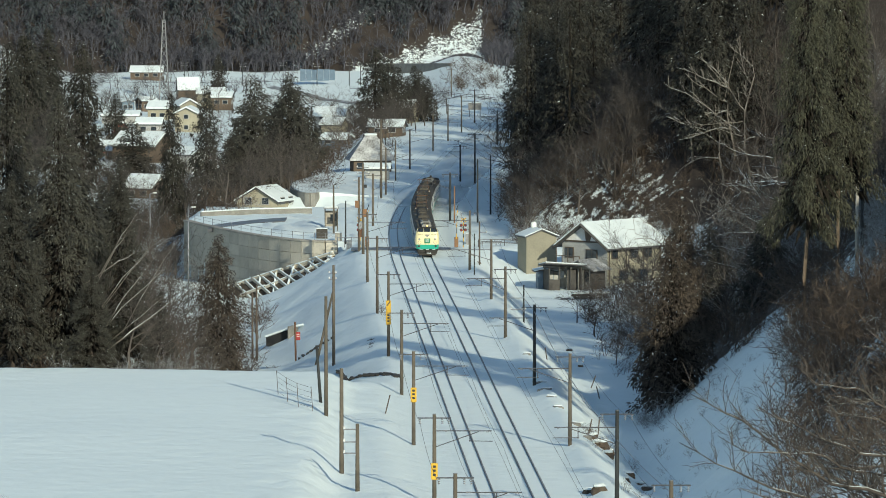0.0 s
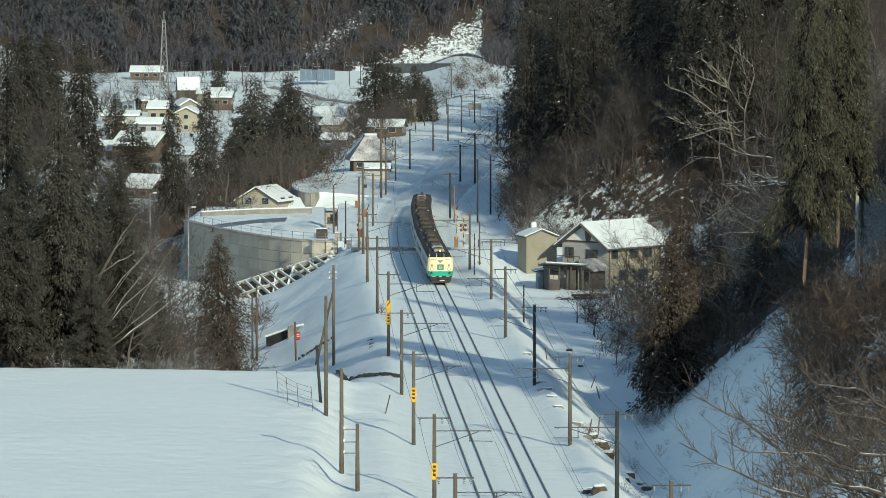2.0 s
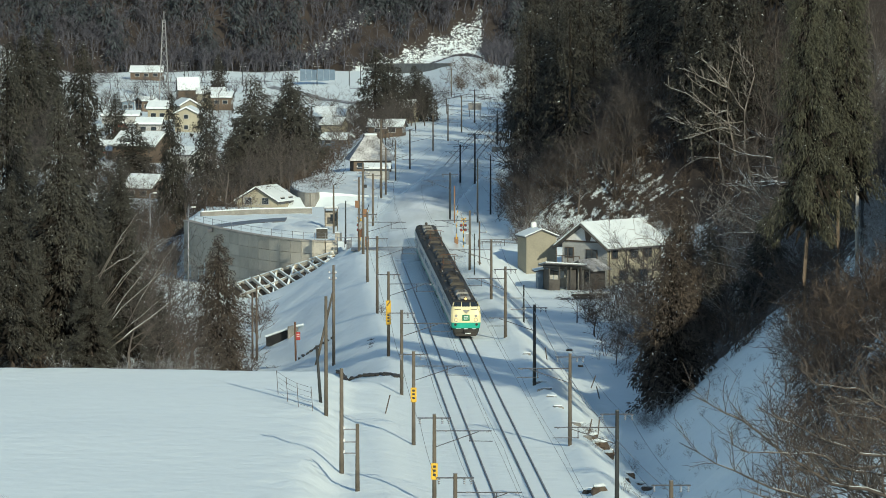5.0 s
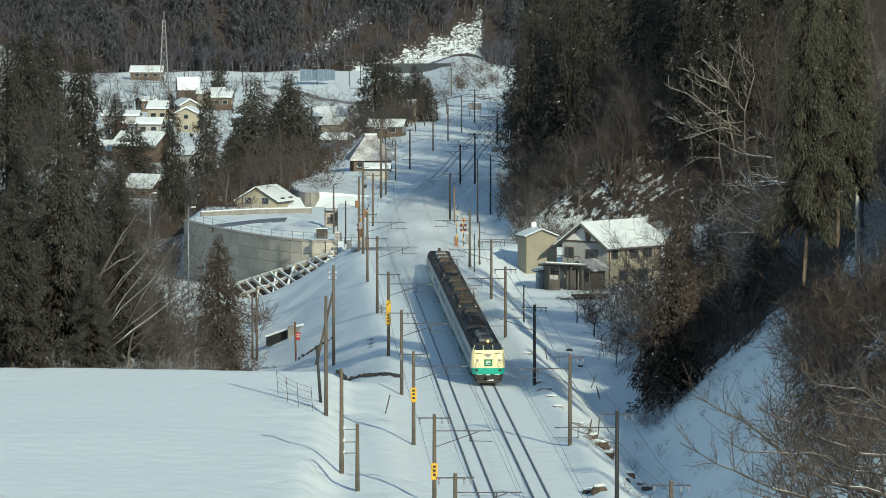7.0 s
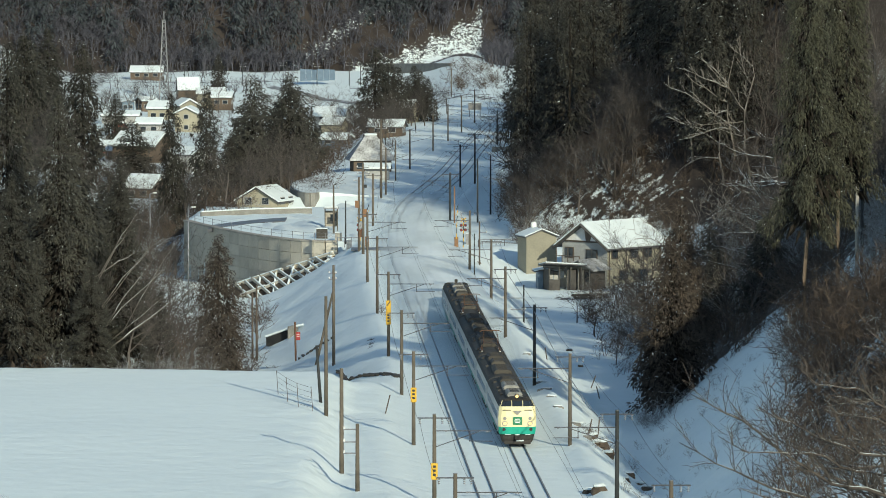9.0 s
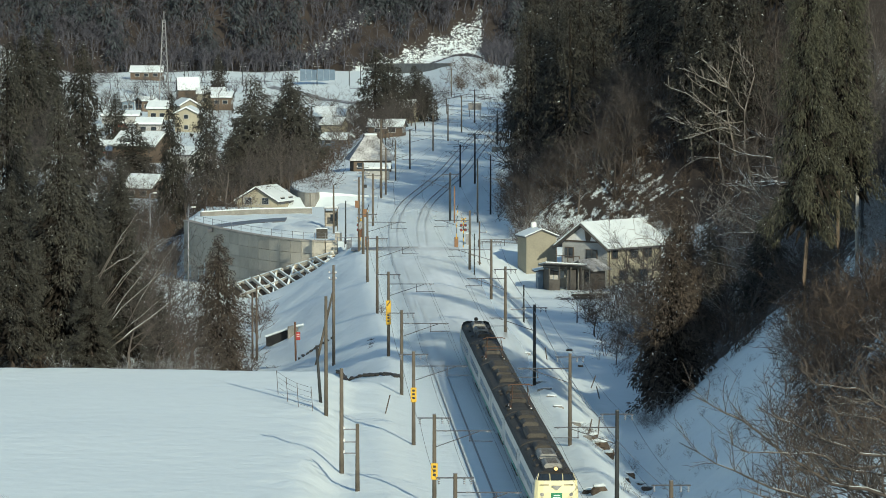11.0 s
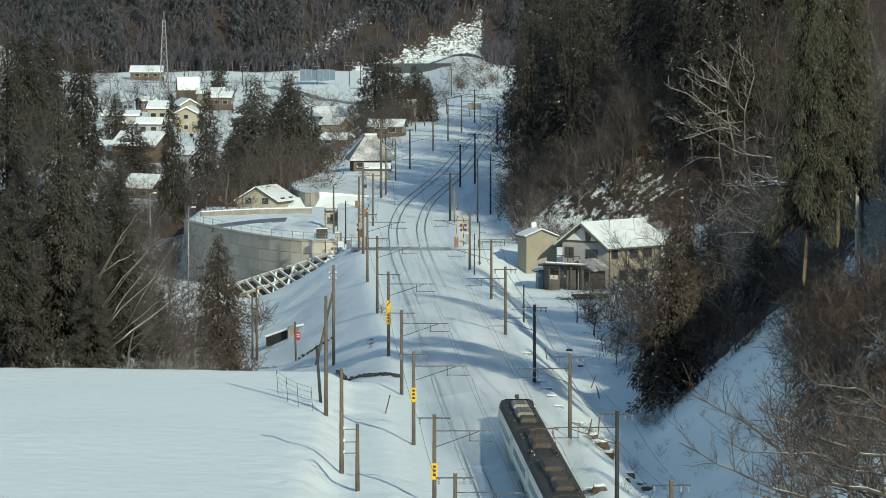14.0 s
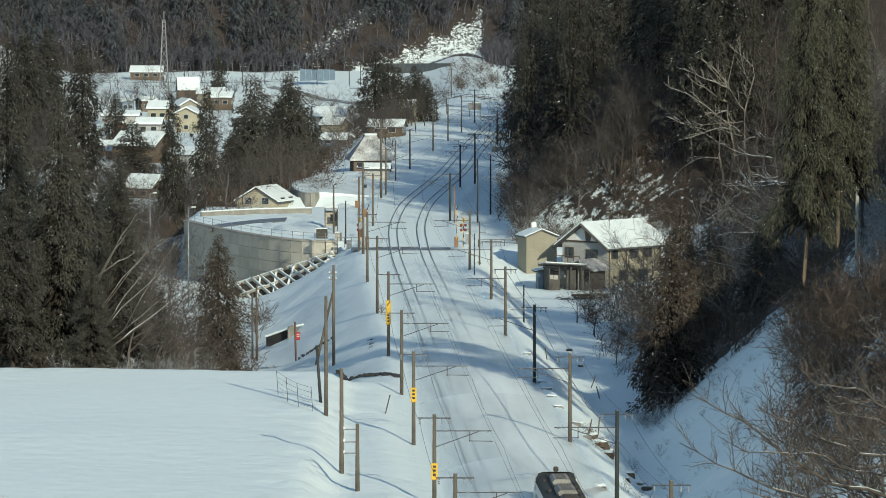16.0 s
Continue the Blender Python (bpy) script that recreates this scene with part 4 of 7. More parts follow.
    for _ in range(16):
        spot(rng.uniform(17.4, 21.5), rng.uniform(394, 401), 0.25, 0.6)
    for _ in range(90):
        y = rng.uniform(604, 700)
        spot(float(np.interp(y, FOOT_Y, FOOT_X)) + rng.uniform(0.2, 6), y, 0.3, 0.75)
    for _ in range(40):
        spot(rng.uniform(17, 25), rng.uniform(440, 540), 0.4, 0.8)
    for _ in range(120):
        y = rng.uniform(430, 560)
        spot(rng.uniform(0.062, 0.088) * y, y, 0.6, 1.5)
    for _ in range(90):
        y = rng.uniform(384, 440)
        spot(rng.uniform(0.094, 0.101) * y, y, 0.5, 1.0)
    for _ in range(50):
        y = rng.uniform(440, 590)
        spot(rng.uniform(0.0945, 0.1) * y, y, 0.6, 1.2)
    for _ in range(40):
        y = rng.uniform(290, 380)
        x = float(np.interp(y, FOOT_Y, FOOT_X)) + rng.uniform(10, 19)
        if x < 0.1 * y + 2:
            spot(x, y, 0.4, 0.9)
    for _ in range(60):
        y = rng.uniform(660, 1000)
        spot(rng.uniform(-70, -20), y, 0.5, 1.0)
    for _ in range(40):
        spot(rng.uniform(-42, -21), rng.uniform(403, 420), 0.3, 0.8)
    scatter("snowy_brush", twigs, spots, FROSTED, "leafless brush with snow clinging to its twigs", "shrub")
    spots = []
    for _ in range(9):
        spot(rng.uniform(-6.8, -5.8), rng.uniform(470, 486), 0.12, 0.3)
    for _ in range(230):
        spot(rng.uniform(-44, -20.5), rng.uniform(404, 560))
    for _ in range(900):
        y, x = rng.uniform(640, 1000), rng.uniform(-75, -18)
        if wobble(x, y, 12) > -0.15 and not (x > -38 and y < 668):
            spot(x, y, 0.6, 1.2)
    for _ in range(170):
        spot(rng.uniform(-62, -37), rng.uniform(560, 730), 0.6, 1.2)
    for _ in range(190):
        spot(rng.uniform(-95, -14), rng.uniform(1000, 1330), 0.6, 1.2)
    scatter("valley_brush", twigs, spots, BRUSH, "leafless brown brush in the snowy valley", "shrub")
    far = [twig_arrays(240 + i, 11, 0.5, (6, 3), 0.018, 1, 0.08) for i in range(4)]
    spots = []
    for _ in range(1800):
        y = 1475 + 66 * rng.random()
        x = rng.uniform(-156, 44)
        if woods(np.array(x), np.array(y)) < 0.62:
            continue
        spots.append((x, y, land_z(x, y) - 0.5, rng.uniform(0, 6.3), rng.uniform(0.7, 1.3)))
    for _ in range(60):
        x, y = rng.uniform(12, 34), rng.uniform(1435, 1480)
        spots.append((x, y, land_z(x, y) - 0.5, rng.uniform(0, 6.3), rng.uniform(0.7, 1.3)))
    for _ in range(70):
        x, y = rng.uniform(-140, -45), rng.uniform(1360, 1480)
        spots.append((x, y, land_z(x, y) - 0.5, rng.uniform(0, 6.3), rng.uniform(0.4, 0.8)))
    scatter("far_bare_woods", far, spots, HAZE_TWIG, "distant leafless woods on the hillside behind the village", "woods")
    conifers = [cedar_arrays(270 + i, 17, 3.2, 130, 0.05, 1.9)[:2] for i in range(3)]
    spots = []
    for x0, y0, sx, sy, n in ((-22, 1535, 7, 8, 34), (-14, 1540, 6, 5, 30), (-66, 1515, 10, 14, 22), (-85, 1525, 10, 10, 16), (-128, 1500, 14, 14, 30), (-110, 1530, 12, 12, 14), (-45, 1540, 9, 9, 14), (25, 1535, 4, 10, 22), (34, 1515, 6, 14, 26)):
        for _ in range(n):
            x, y = rng.gauss(x0, sx), rng.gauss(y0, sy)
            if woods(np.array(x), np.array(y)) > 0.62:
                spots.append((x, y, land_z(x, y) - 0.5, rng.uniform(0, 6.3), rng.uniform(0.7, 1.2)))
    scatter("far_cedar_woods", conifers, spots, HAZE_CEDAR, "distant dark conifer stands on the hillside", "woods")
    tufts = [twig_arrays(300 + i, 1.1, 0.7, (3, 1), 0.02, 2, 0.05) for i in range(3)]
    spots = []
    for _ in range(6000):
        x, y = rng.uniform(-26, 14), rng.uniform(1497, 1545)
        if woods(np.array(x), np.array(y)) < 0.62:
            spots.append((x, y, land_z(x, y) - 0.1, rng.uniform(0, 6.3), rng.uniform(0.6, 1.3)))
    scatter("slope_tufts", tufts, spots, HAZE_TWIG, "low tufts of brush on the far snowy cutting", "shrub")


plant_trees()


# ---- train ----
CREAM = material("cream_paint", (0.78, 0.69, 0.40), (0.70, 0.62, 0.36), 0.35, scale=1.0, fine=8, bump=0.05)
BODY = material("pale_grey_paint", (0.55, 0.56, 0.53), (0.42, 0.43, 0.42), 0.4, scale=0.8, fine=6, bump=0.05)
GREEN = material("green_paint", (0.02, 0.36, 0.25), (0.015, 0.28, 0.2), 0.35, scale=1.0, fine=8, bump=0.05)
MARK = material("green_sign", (0.03, 0.22, 0.10), (0.02, 0.16, 0.08), 0.4, scale=3, fine=20, bump=0)
SOOT = material("sooty_roof", (0.062, 0.055, 0.046), (0.026, 0.024, 0.021), 0.85, scale=0.9, fine=7, bump=0.4)
DUSTY = material("dusty_roof_unit", (0.085, 0.076, 0.062), (0.034, 0.031, 0.027), 0.8, scale=0.9, fine=8, bump=0.3, objects=0.2)
PALE_UNIT = material("pale_roof_unit", (0.30, 0.295, 0.27), (0.16, 0.155, 0.14), 0.8, scale=0.9, fine=8, bump=0.3, objects=0.15)
UNDER = material("underframe", (0.05, 0.045, 0.04), (0.03, 0.028, 0.025), 0.85, scale=1.5, fine=12, bump=0.4)
LAMP = glow_material("headlamp_glow", (0.75, 0.5, 0.2), 0.9)
CAR, GAUGE = 20.85, 1.067

SIDE = [(-1.38, 0.98), (-1.475, 1.5), (-1.475, 2.6), (-1.40, 3.02)]
ROOF = [(-1.40, 3.02), (-1.22, 3.27), (-0.85, 3.46), (-0.4, 3.56), (0, 3.59), (0.4, 3.56), (0.85, 3.46), (1.22, 3.27), (1.40, 3.02)]


def ring(points, y):
    return [(x, y, z) for x, z in points]


def make_car(kind):
    """One coach: its centre at the origin, rail heads at z = 0, its front towards -y. kind: 'cab', 'unit' or 'panto'."""
    words = {"cab": "cream and green express driving car with flat nose", "unit": "pale express coach with dusty roof unit", "panto": "pale express motor coach with roof pantograph"}
    car = thing("train_car", Matrix(), words[kind], "train car", "six-car train")
    half = CAR / 2 - 0.25
    front = -half + (1.0 if kind == "cab" else 0)
    section = SIDE + [(-x, z) for x, z in SIDE[::-1]]
    g = geo()
    add_loft(g, [ring(section, front), ring(section, half)])
    body = part("body", g, BODY, car, "pale grey painted sides")
    g = geo()
    add_loft(g, [ring(ROOF, front - (0.1 if kind == "cab" else 0)), ring(ROOF, half)])
    part("roof", g, SOOT, car, "sooty dark roof", smooth=False)
    for sx in (-1, 1):
        g = geo()
        add_box(g, (sx * 1.44, (front + half) / 2, 1.08), (0.05, half - front - 0.1, 0.13))
        part("stripe", g, GREEN, car, "green waist stripe")
        for i in range(9):
            g = geo()
            add_box(g, (sx * 1.47, front + 2.6 + i * 1.78, 2.2), (0.03, 1.35, 0.62))
            part("window", g, GLASS, body)
        for y in (front + 1.2, half - 0.8):
            g = geo()
            add_box(g, (sx * 1.475, y, 1.95), (0.03, 0.8, 1.8))
            part("door", g, BODY, body, bevel=0.01)
    # underframe, bogies, couplers
    g = geo()
    add_box(g, (0, 0.3, 0.78), (2.5, CAR - 3.5, 0.4))
    for y in (-2.6, 0.4, 3.0):
        add_box(g, (0, y, 0.5), (2.45, 1.9, 0.5))
    part("underframe", g, UNDER, car)
    for y in (-7, 7):
        g = geo()
        add_box(g, (-0.95, y, 0.5), (0.16, 2.9, 0.28))
        add_box(g, (0.95, y, 0.5), (0.16, 2.9, 0.28))
        add_box(g, (0, y, 0.55), (1.9, 0.5, 0.25))
        bogie = part("bogie", g, UNDER, car)
        for dy in (-1.05, 1.05):
            g = geo()
            for sx in (-0.566, 0.566):
                add_tube(g, [(sx - 0.06, y + dy, 0.43), (sx + 0.06, y + dy, 0.43)], 0.43, 16)
            add_tube(g, [(-0.6, y + dy, 0.43), (0.6, y + dy, 0.43)], 0.07, 8)
            part("wheelset", g, UNDER, bogie)
    for y in ((half + 0.12,) if kind == "cab" else (half + 0.12, -half - 0.12)):
        g = geo()
        add_box(g, (0, y, 2.1), (1.0, 0.34, 2.1))
        part("gangway", g, UNDER, car, bevel=0.04)
    # roof gear
    if kind == "cab":
        roof_units = [(-4.6, 3.4, 1.25), (1.2, 3.8, 1.3), (6.2, 2.6, 1.2)]
    elif kind == "unit":
        roof_units = [(-5.6, 5.2, 1.45), (1.0, 3.0, 1.2), (6.4, 3.4, 1.3)]
    else:
        roof_units = [(-1.5, 4.6, 1.35), (4.6, 3.6, 1.3)]
    for y, ln, wd in roof_units:
        g = geo()
        prof = [(-wd / 2, 3.42), (wd / 2, 3.42), (wd / 2, 3.72), (wd / 2 - 0.16, 3.88), (-wd / 2 + 0.16, 3.88), (-wd / 2, 3.72)]
        add_loft(g, [ring(prof, y - ln / 2), ring(prof, y + ln / 2)])
        unit = part("roof_unit", g, PALE_UNIT if kind == "cab" and y < 3 else DUSTY, car, "dusty roof ventilation unit", bevel=0.03)
        for k in range(int(ln / 0.55)):
            g = geo()
            add_box(g, (0, y - ln / 2 + 0.35 + k * 0.55, 3.89), (wd * 0.55, 0.08, 0.03))
            part("slat", g, SOOT, unit)
    rng = random.Random(len(kind))
    for i in range(7):
        for sx in (-1, 1):
            if rng.random() < 0.6:
                continue
            g = geo()
            add_box(g, (sx * (0.92 + 0.05 * rng.random()), -8 + i * 2.5 + rng.uniform(-0.6, 0.6), 3.46), (0.26, 0.5 + rng.random() * 0.7, 0.17))
            part("vent", g, SOOT, car, bevel=0.03)
    g = geo()
    for sx in (-0.62, 0.62):
        add_tube(g, [(sx, -8.5, 3.62), (sx, 9, 3.62)], 0.035, 6)
    part("conduit", g, SOOT, car)
    if kind == "panto":
        g = geo()
        for sx in (-0.75, 0.75):
            for sy in (-1, 1):
                add_tube(g, [(sx, -6.5 + sy * 1.0, 3.55), (sx * 0.9, -6.5 + sy * 1.55, 4.35), (sx * 0.75, -6.5 + sy * 0.12, 5.15)], 0.025, 6)
        for sy in (-1, 1):
            add_tube(g, [(-0.7, -6.5 + sy * 1.55, 4.35), (0.7, -6.5 + sy * 1.55, 4.35)], 0.022, 6)
            add_tube(g, [(-0.95, -6.5 + sy * 0.14, 5.14), (-0.7, -6.5 + sy * 0.14, 5.24), (0.7, -6.5 + sy * 0.14, 5.24), (0.95, -6.5 + sy * 0.14, 5.14)], 0.03, 6)
        for sx in (-0.8, 0.8):
            add_box(g, (sx, -6.5, 3.62), (0.08, 2.6, 0.1))
        panto = part("pantograph", g, RUST, car, "raised diamond pantograph")
        for sx in (-0.8, 0.8):
            for sy in (-1.2, 1.2):
                g = geo()
                add_tube(g, [(sx, -6.5 + sy, 3.42), (sx, -6.5 + sy, 3.6)], [0.09, 0.05], 8)
                part("insulator", g, PORCELAIN, panto)
    if kind == "cab":
        nose(car, front)
    return car


def nose(car, y0):
    """Driving end: cream face, green band, lamps, sloping windscreen, skirt."""
    f = y0 - 1.0

    def slab(name, zs, mat, label="", wide=0.0):
        g = geo()
        rings = []
        for z, back, w in zs:
            w += wide
            rings.append([(-w, y0 + 0.02, z), (-w, f + back + 0.30, z), (-w + 0.2, f + back + 0.08, z), (-w + 0.55, f + back, z),
                          (w - 0.55, f + back, z), (w - 0.2, f + back + 0.08, z), (w, f + back + 0.30, z), (w, y0 + 0.02, z)])
        add_loft(g, rings)
        return part(name, g, mat, car, label)

    slab("skirt", [(0.28, 0.30, 1.15), (0.62, 0.16, 1.28), (0.98, 0.14, 1.36)], UNDER, "dark grey snow-dusted skirt")
    slab("band", [(0.98, 0.0, 1.39), (1.55, -0.02, 1.475)], GREEN, "green painted lower face")
    slab("face", [(1.55, -0.02, 1.475), (2.3, 0.0, 1.475), (3.14, 0.13, 1.40)], CREAM, "cream painted face")
    slab("windscreen", [(3.14, 0.15, 1.38), (3.54, 0.72, 1.2)], GLASS, "dark sloping windscreen")
    slab("cab_roof", [(3.54, 0.68, 1.23), (3.66, 0.95, 0.9)], SOOT, "sooty cab roof")
    for x in (-0.43, 0.43, -1.32, 1.32):
        g = geo()
        top = 1.16 if abs(x) > 1 else abs(x)
        add_tube(g, [(x, f + 0.14 + (0.1 if abs(x) > 1 else 0), 3.14), (math.copysign(top, x), f + 0.71 + (0.1 if abs(x) > 1 else 0), 3.54)], 0.03, 6)
        part("screen_post", g, CREAM, car)
    g = geo()
    add_box(g, (0, f - 0.03, 2.02), (0.74, 0.08, 0.62))
    sign = part("train_sign", g, MARK, car, "green rectangular train sign", bevel=0.02)
    g = geo()
    for z, w in ((2.16, 0.42), (2.02, 0.5), (1.9, 0.36)):
        add_box(g, (0, f - 0.075, z), (w, 0.015, 0.055))
    part("sign_bar", g, WHITE, sign)
    g = geo()
    add(g, [(-0.36, f + 0.0, 2.82), (0.36, f + 0.0, 2.82), (0.06, f - 0.03, 2.52), (-0.06, f - 0.03, 2.52), (-0.36, f - 0.04, 2.82), (0.36, f - 0.04, 2.82), (0.06, f - 0.05, 2.52), (-0.06, f - 0.05, 2.52)],
        [(4, 7, 6, 5), (0, 1, 2, 3), (0, 4, 5, 1), (3, 2, 6, 7), (0, 3, 7, 4), (1, 5, 6, 2)])
    part("emblem", g, PALE_UNIT, car, "grey winged emblem")
    for sx in (-1, 1):
        g = geo()
        add_tube(g, [(sx * 0.98, f + 0.06, 1.82), (sx * 0.98, f - 0.04, 1.82)], 0.2, 16)
        rim = part("lamp_rim", g, STEEL, car)
        g = geo()
        add_tube(g, [(sx * 0.98, f - 0.035, 1.82), (sx * 0.98, f - 0.06, 1.82)], [0.15, 0.11], 16)
        part("headlamp", g, LAMP, rim, "lit yellow-white headlamp")
        g = geo()
        add_tube(g, [(sx * 0.98, f + 0.06, 2.22), (sx * 0.98, f - 0.02, 2.22)], 0.13, 14)
        part("upper_lamp", g, PALE_UNIT, car)
        g = geo()
        add_tube(g, [(sx * 1.05, f + 0.1, 1.36), (sx * 1.05, f - 0.05, 1.36)], 0.13, 14)
        part("tail_lamp", g, BLACK, car)
        g = geo()
        add_box(g, (sx * 0.82, f + 0.055, 2.86), (0.62, 0.05, 0.05))
        part("handrail", g, DUSTY, car)
    g = geo()
    add_box(g, (0, f + 0.1, 0.72), (0.42, 0.6, 0.34))
    part("coupler", g, UNDER, car, bevel=0.04)
    for x, z, w in ((0.0, 0.93, 0.36), (-0.75, 0.98, 0.5), (0.8, 0.97, 0.42), (0.2, 0.46, 0.6)):
        g = geo()
        add_box(g, (x, f + 0.12, z), (w, 0.2, 0.1))
        part("snow", g, SNOW, car, "clump of packed snow", bevel=0.03)
    g = geo()
    add_box(g, (0, f + 0.25, 0.32), (2.1, 0.3, 0.3))
    part("snow_plough", g, UNDER, car, bevel=0.05)
    g = geo()
    add_box(g, (0, f + 0.98, 3.84), (0.34, 0.34, 0.32))
    box = part("roof_lamp_box", g, SOOT, car, bevel=0.06)
    g = geo()
    add_tube(g, [(0, f + 0.84, 3.86), (0, f + 0.78, 3.86)], [0.14, 0.11], 14)
    part("roof_lamp", g, LAMP, box, "lit roof headlamp")


def front_y(t):
    """y of the train's nose: it gathers way, then holds its speed."""
    return 567 - 23.1 * t - 0.1 * t * t if t < 9 else 351 - 24.55 * (t - 9)


def make_train():
    cab, unit, panto = make_car("cab"), make_car("unit"), make_car("panto")
    order = [cab, unit, panto, copy_thing(unit, Matrix()), copy_thing(panto, Matrix()), copy_thing(cab, Matrix())]
    rows_of = []
    for i, car in enumerate(order):
        flip = 180 if i in (3, 5) else 0
        rows = []
        for k in range(33):
            t = k * 0.5
            yc = front_y(t) + (i + 0.5) * CAR
            a, b = Vector((float(line_x(yc - 7)), yc - 7, 0)), Vector((float(line_x(yc + 7)), yc + 7, 0))
            turn = math.degrees(math.atan2(-(b.x - a.x), b.y - a.y))
            c = (a + b) / 2
            rows.append((t, pose(c.x, c.y, 0, 0, 0, turn + flip)))
        car.matrix_world = rows[0][1]
        rows_of.append((car, rows))
    return rows_of


TRAIN = make_train()


def mist_material():
    """Thin drifting snow: mostly clear, thicker in soft billows along its middle."""
    m = bpy.data.materials.new("drifting_snow")
    m.use_nodes = True
    n, l = m.node_tree.nodes, m.node_tree.links
    out = n["Material Output"]
    n.remove(n["Principled BSDF"])
    clear, white, mix = n.new("ShaderNodeBsdfTransparent"), n.new("ShaderNodeBsdfDiffuse"), n.new("ShaderNodeMixShader")
    white.inputs["Color"].default_value = (0.84, 0.89, 0.89, 1)
    tc, noi, att = n.new("ShaderNodeTexCoord"), n.new("ShaderNodeTexNoise"), n.new("ShaderNodeAttribute")
    att.attribute_name = "veil"
    noi.inputs["Scale"].default_value, noi.inputs["Detail"].default_value = 0.16, 3
    drawn = n.new("ShaderNodeVectorMath")
    drawn.operation, drawn.inputs[1].default_value = "MULTIPLY", (1.6, 0.16, 1.0)
    l.new(tc.outputs["Object"], drawn.inputs[0])
    l.new(drawn.outputs[0], noi.inputs["Vector"])
    rng, mul = n.new("ShaderNodeMapRange"), n.new("ShaderNodeMath")
    rng.inputs["From Min"].default_value, rng.inputs["From Max"].default_value = 0.3, 0.66
    rng.inputs["To Min"].default_value = 0.62
    mul.operation = "MULTIPLY"
    l.new(noi.outputs["Fac"], rng.inputs["Value"])
    l.new(rng.outputs[0], mul.inputs[0])
    l.new(att.outputs["Fac"], mul.inputs[1])
    l.new(mul.outputs[0], mix.inputs[0])
    l.new(clear.outputs[0], mix.inputs[1])
    l.new(white.outputs[0], mix.inputs[2])
    l.new(mix.outputs[0], out.inputs["Surface"])
    return m


def make_snow_spray(d0, d1):
    """Fine snow whirled up behind and beside the last coaches: a billowing stretch that follows the train."""
    mid = (d0 + d1) / 2
    ys, us = np.linspace(d0 - 0.3, d1 + 0.3, 28), np.linspace(-1, 1, 21)
    verts, dens = [], []
    for y in ys:
        fall = float(np.interp(y, (-70, -25, 0, 85, 125, 180, 230, 280), (0, 0.3, 0.9, 1.0, 0.85, 0.6, 0.35, 0)))
        for u in us:
            high = (1 - u * u) * (1.1 + 0.9 * math.exp(-((y - 6) / 22) ** 2))
            verts.append((u * 6.4 - 0.6, y - mid, -0.1 + high * (0.35 + 0.65 * fall)))
            dens.append(fall * (1 - u * u) ** 0.8)
    n = len(us)
    faces = [(i * n + k, i * n + k + 1, (i + 1) * n + k + 1, (i + 1) * n + k) for i in range(len(ys) - 1) for k in range(n - 1)]
    me = bpy.data.meshes.new("snow_spray")
    me.from_pydata(verts, [], faces)
    me.attributes.new("veil", "FLOAT", "POINT").data.foreach_set("value", np.array(dens, np.float32))
    me.polygons.foreach_set("use_smooth", [True] * len(faces))
    me.materials.append(MIST)
    ob = tagged(new("snow_spray", me), "fine snow whirled up behind the passing train", "snow spray", "drifting snow", kind="stuff")
    rows = []
    for k in range(33):
        t = k * 0.5
        y = front_y(t) + 6 * CAR + mid
        a, b = float(line_x(y - 22)), float(line_x(y + 22))
        rows.append((t, pose(float(line_x(y)), y, 0, 0, 0, math.degrees(math.atan2(a - b, 44)))))
    return ob, rows


MIST = mist_material()
for k in range(7):
    TRAIN.append(make_snow_spray(-70 + 50 * k, -20 + 50 * k))


# ---- line side: poles, wires, crossing ----
def tube_part(name, pts, r, mat, parent, n=6, label=""):
    g = geo()
    add_tube(g, pts, r, n)
    return part(name, g, mat, parent, label, smooth=n > 6)


def yellow_plate(pole, z, r, stripe):
    """Yellow notice plate on the face of a pole, with bars for its writing."""
    g = geo()
    add_box(g, (0, -r - 0.05, z), (0.46, 0.05, 1.15))
    plate = part("notice_plate", g, YELLOW, pole, "yellow notice plate with dark bars", bevel=0.012)
    g = geo()
    if stripe:
        add_box(g, (0, -r - 0.085, z + 0.28), (0.10, 0.02, 0.5), Euler((0, radians(38), 0)).to_matrix())
    else:
        for dz in (0.34, 0.06, -0.24):
            add_box(g, (0, -r - 0.085, z + dz), (0.2, 0.02, 0.16))
    part("dark_bar", g, BLACK, plate)


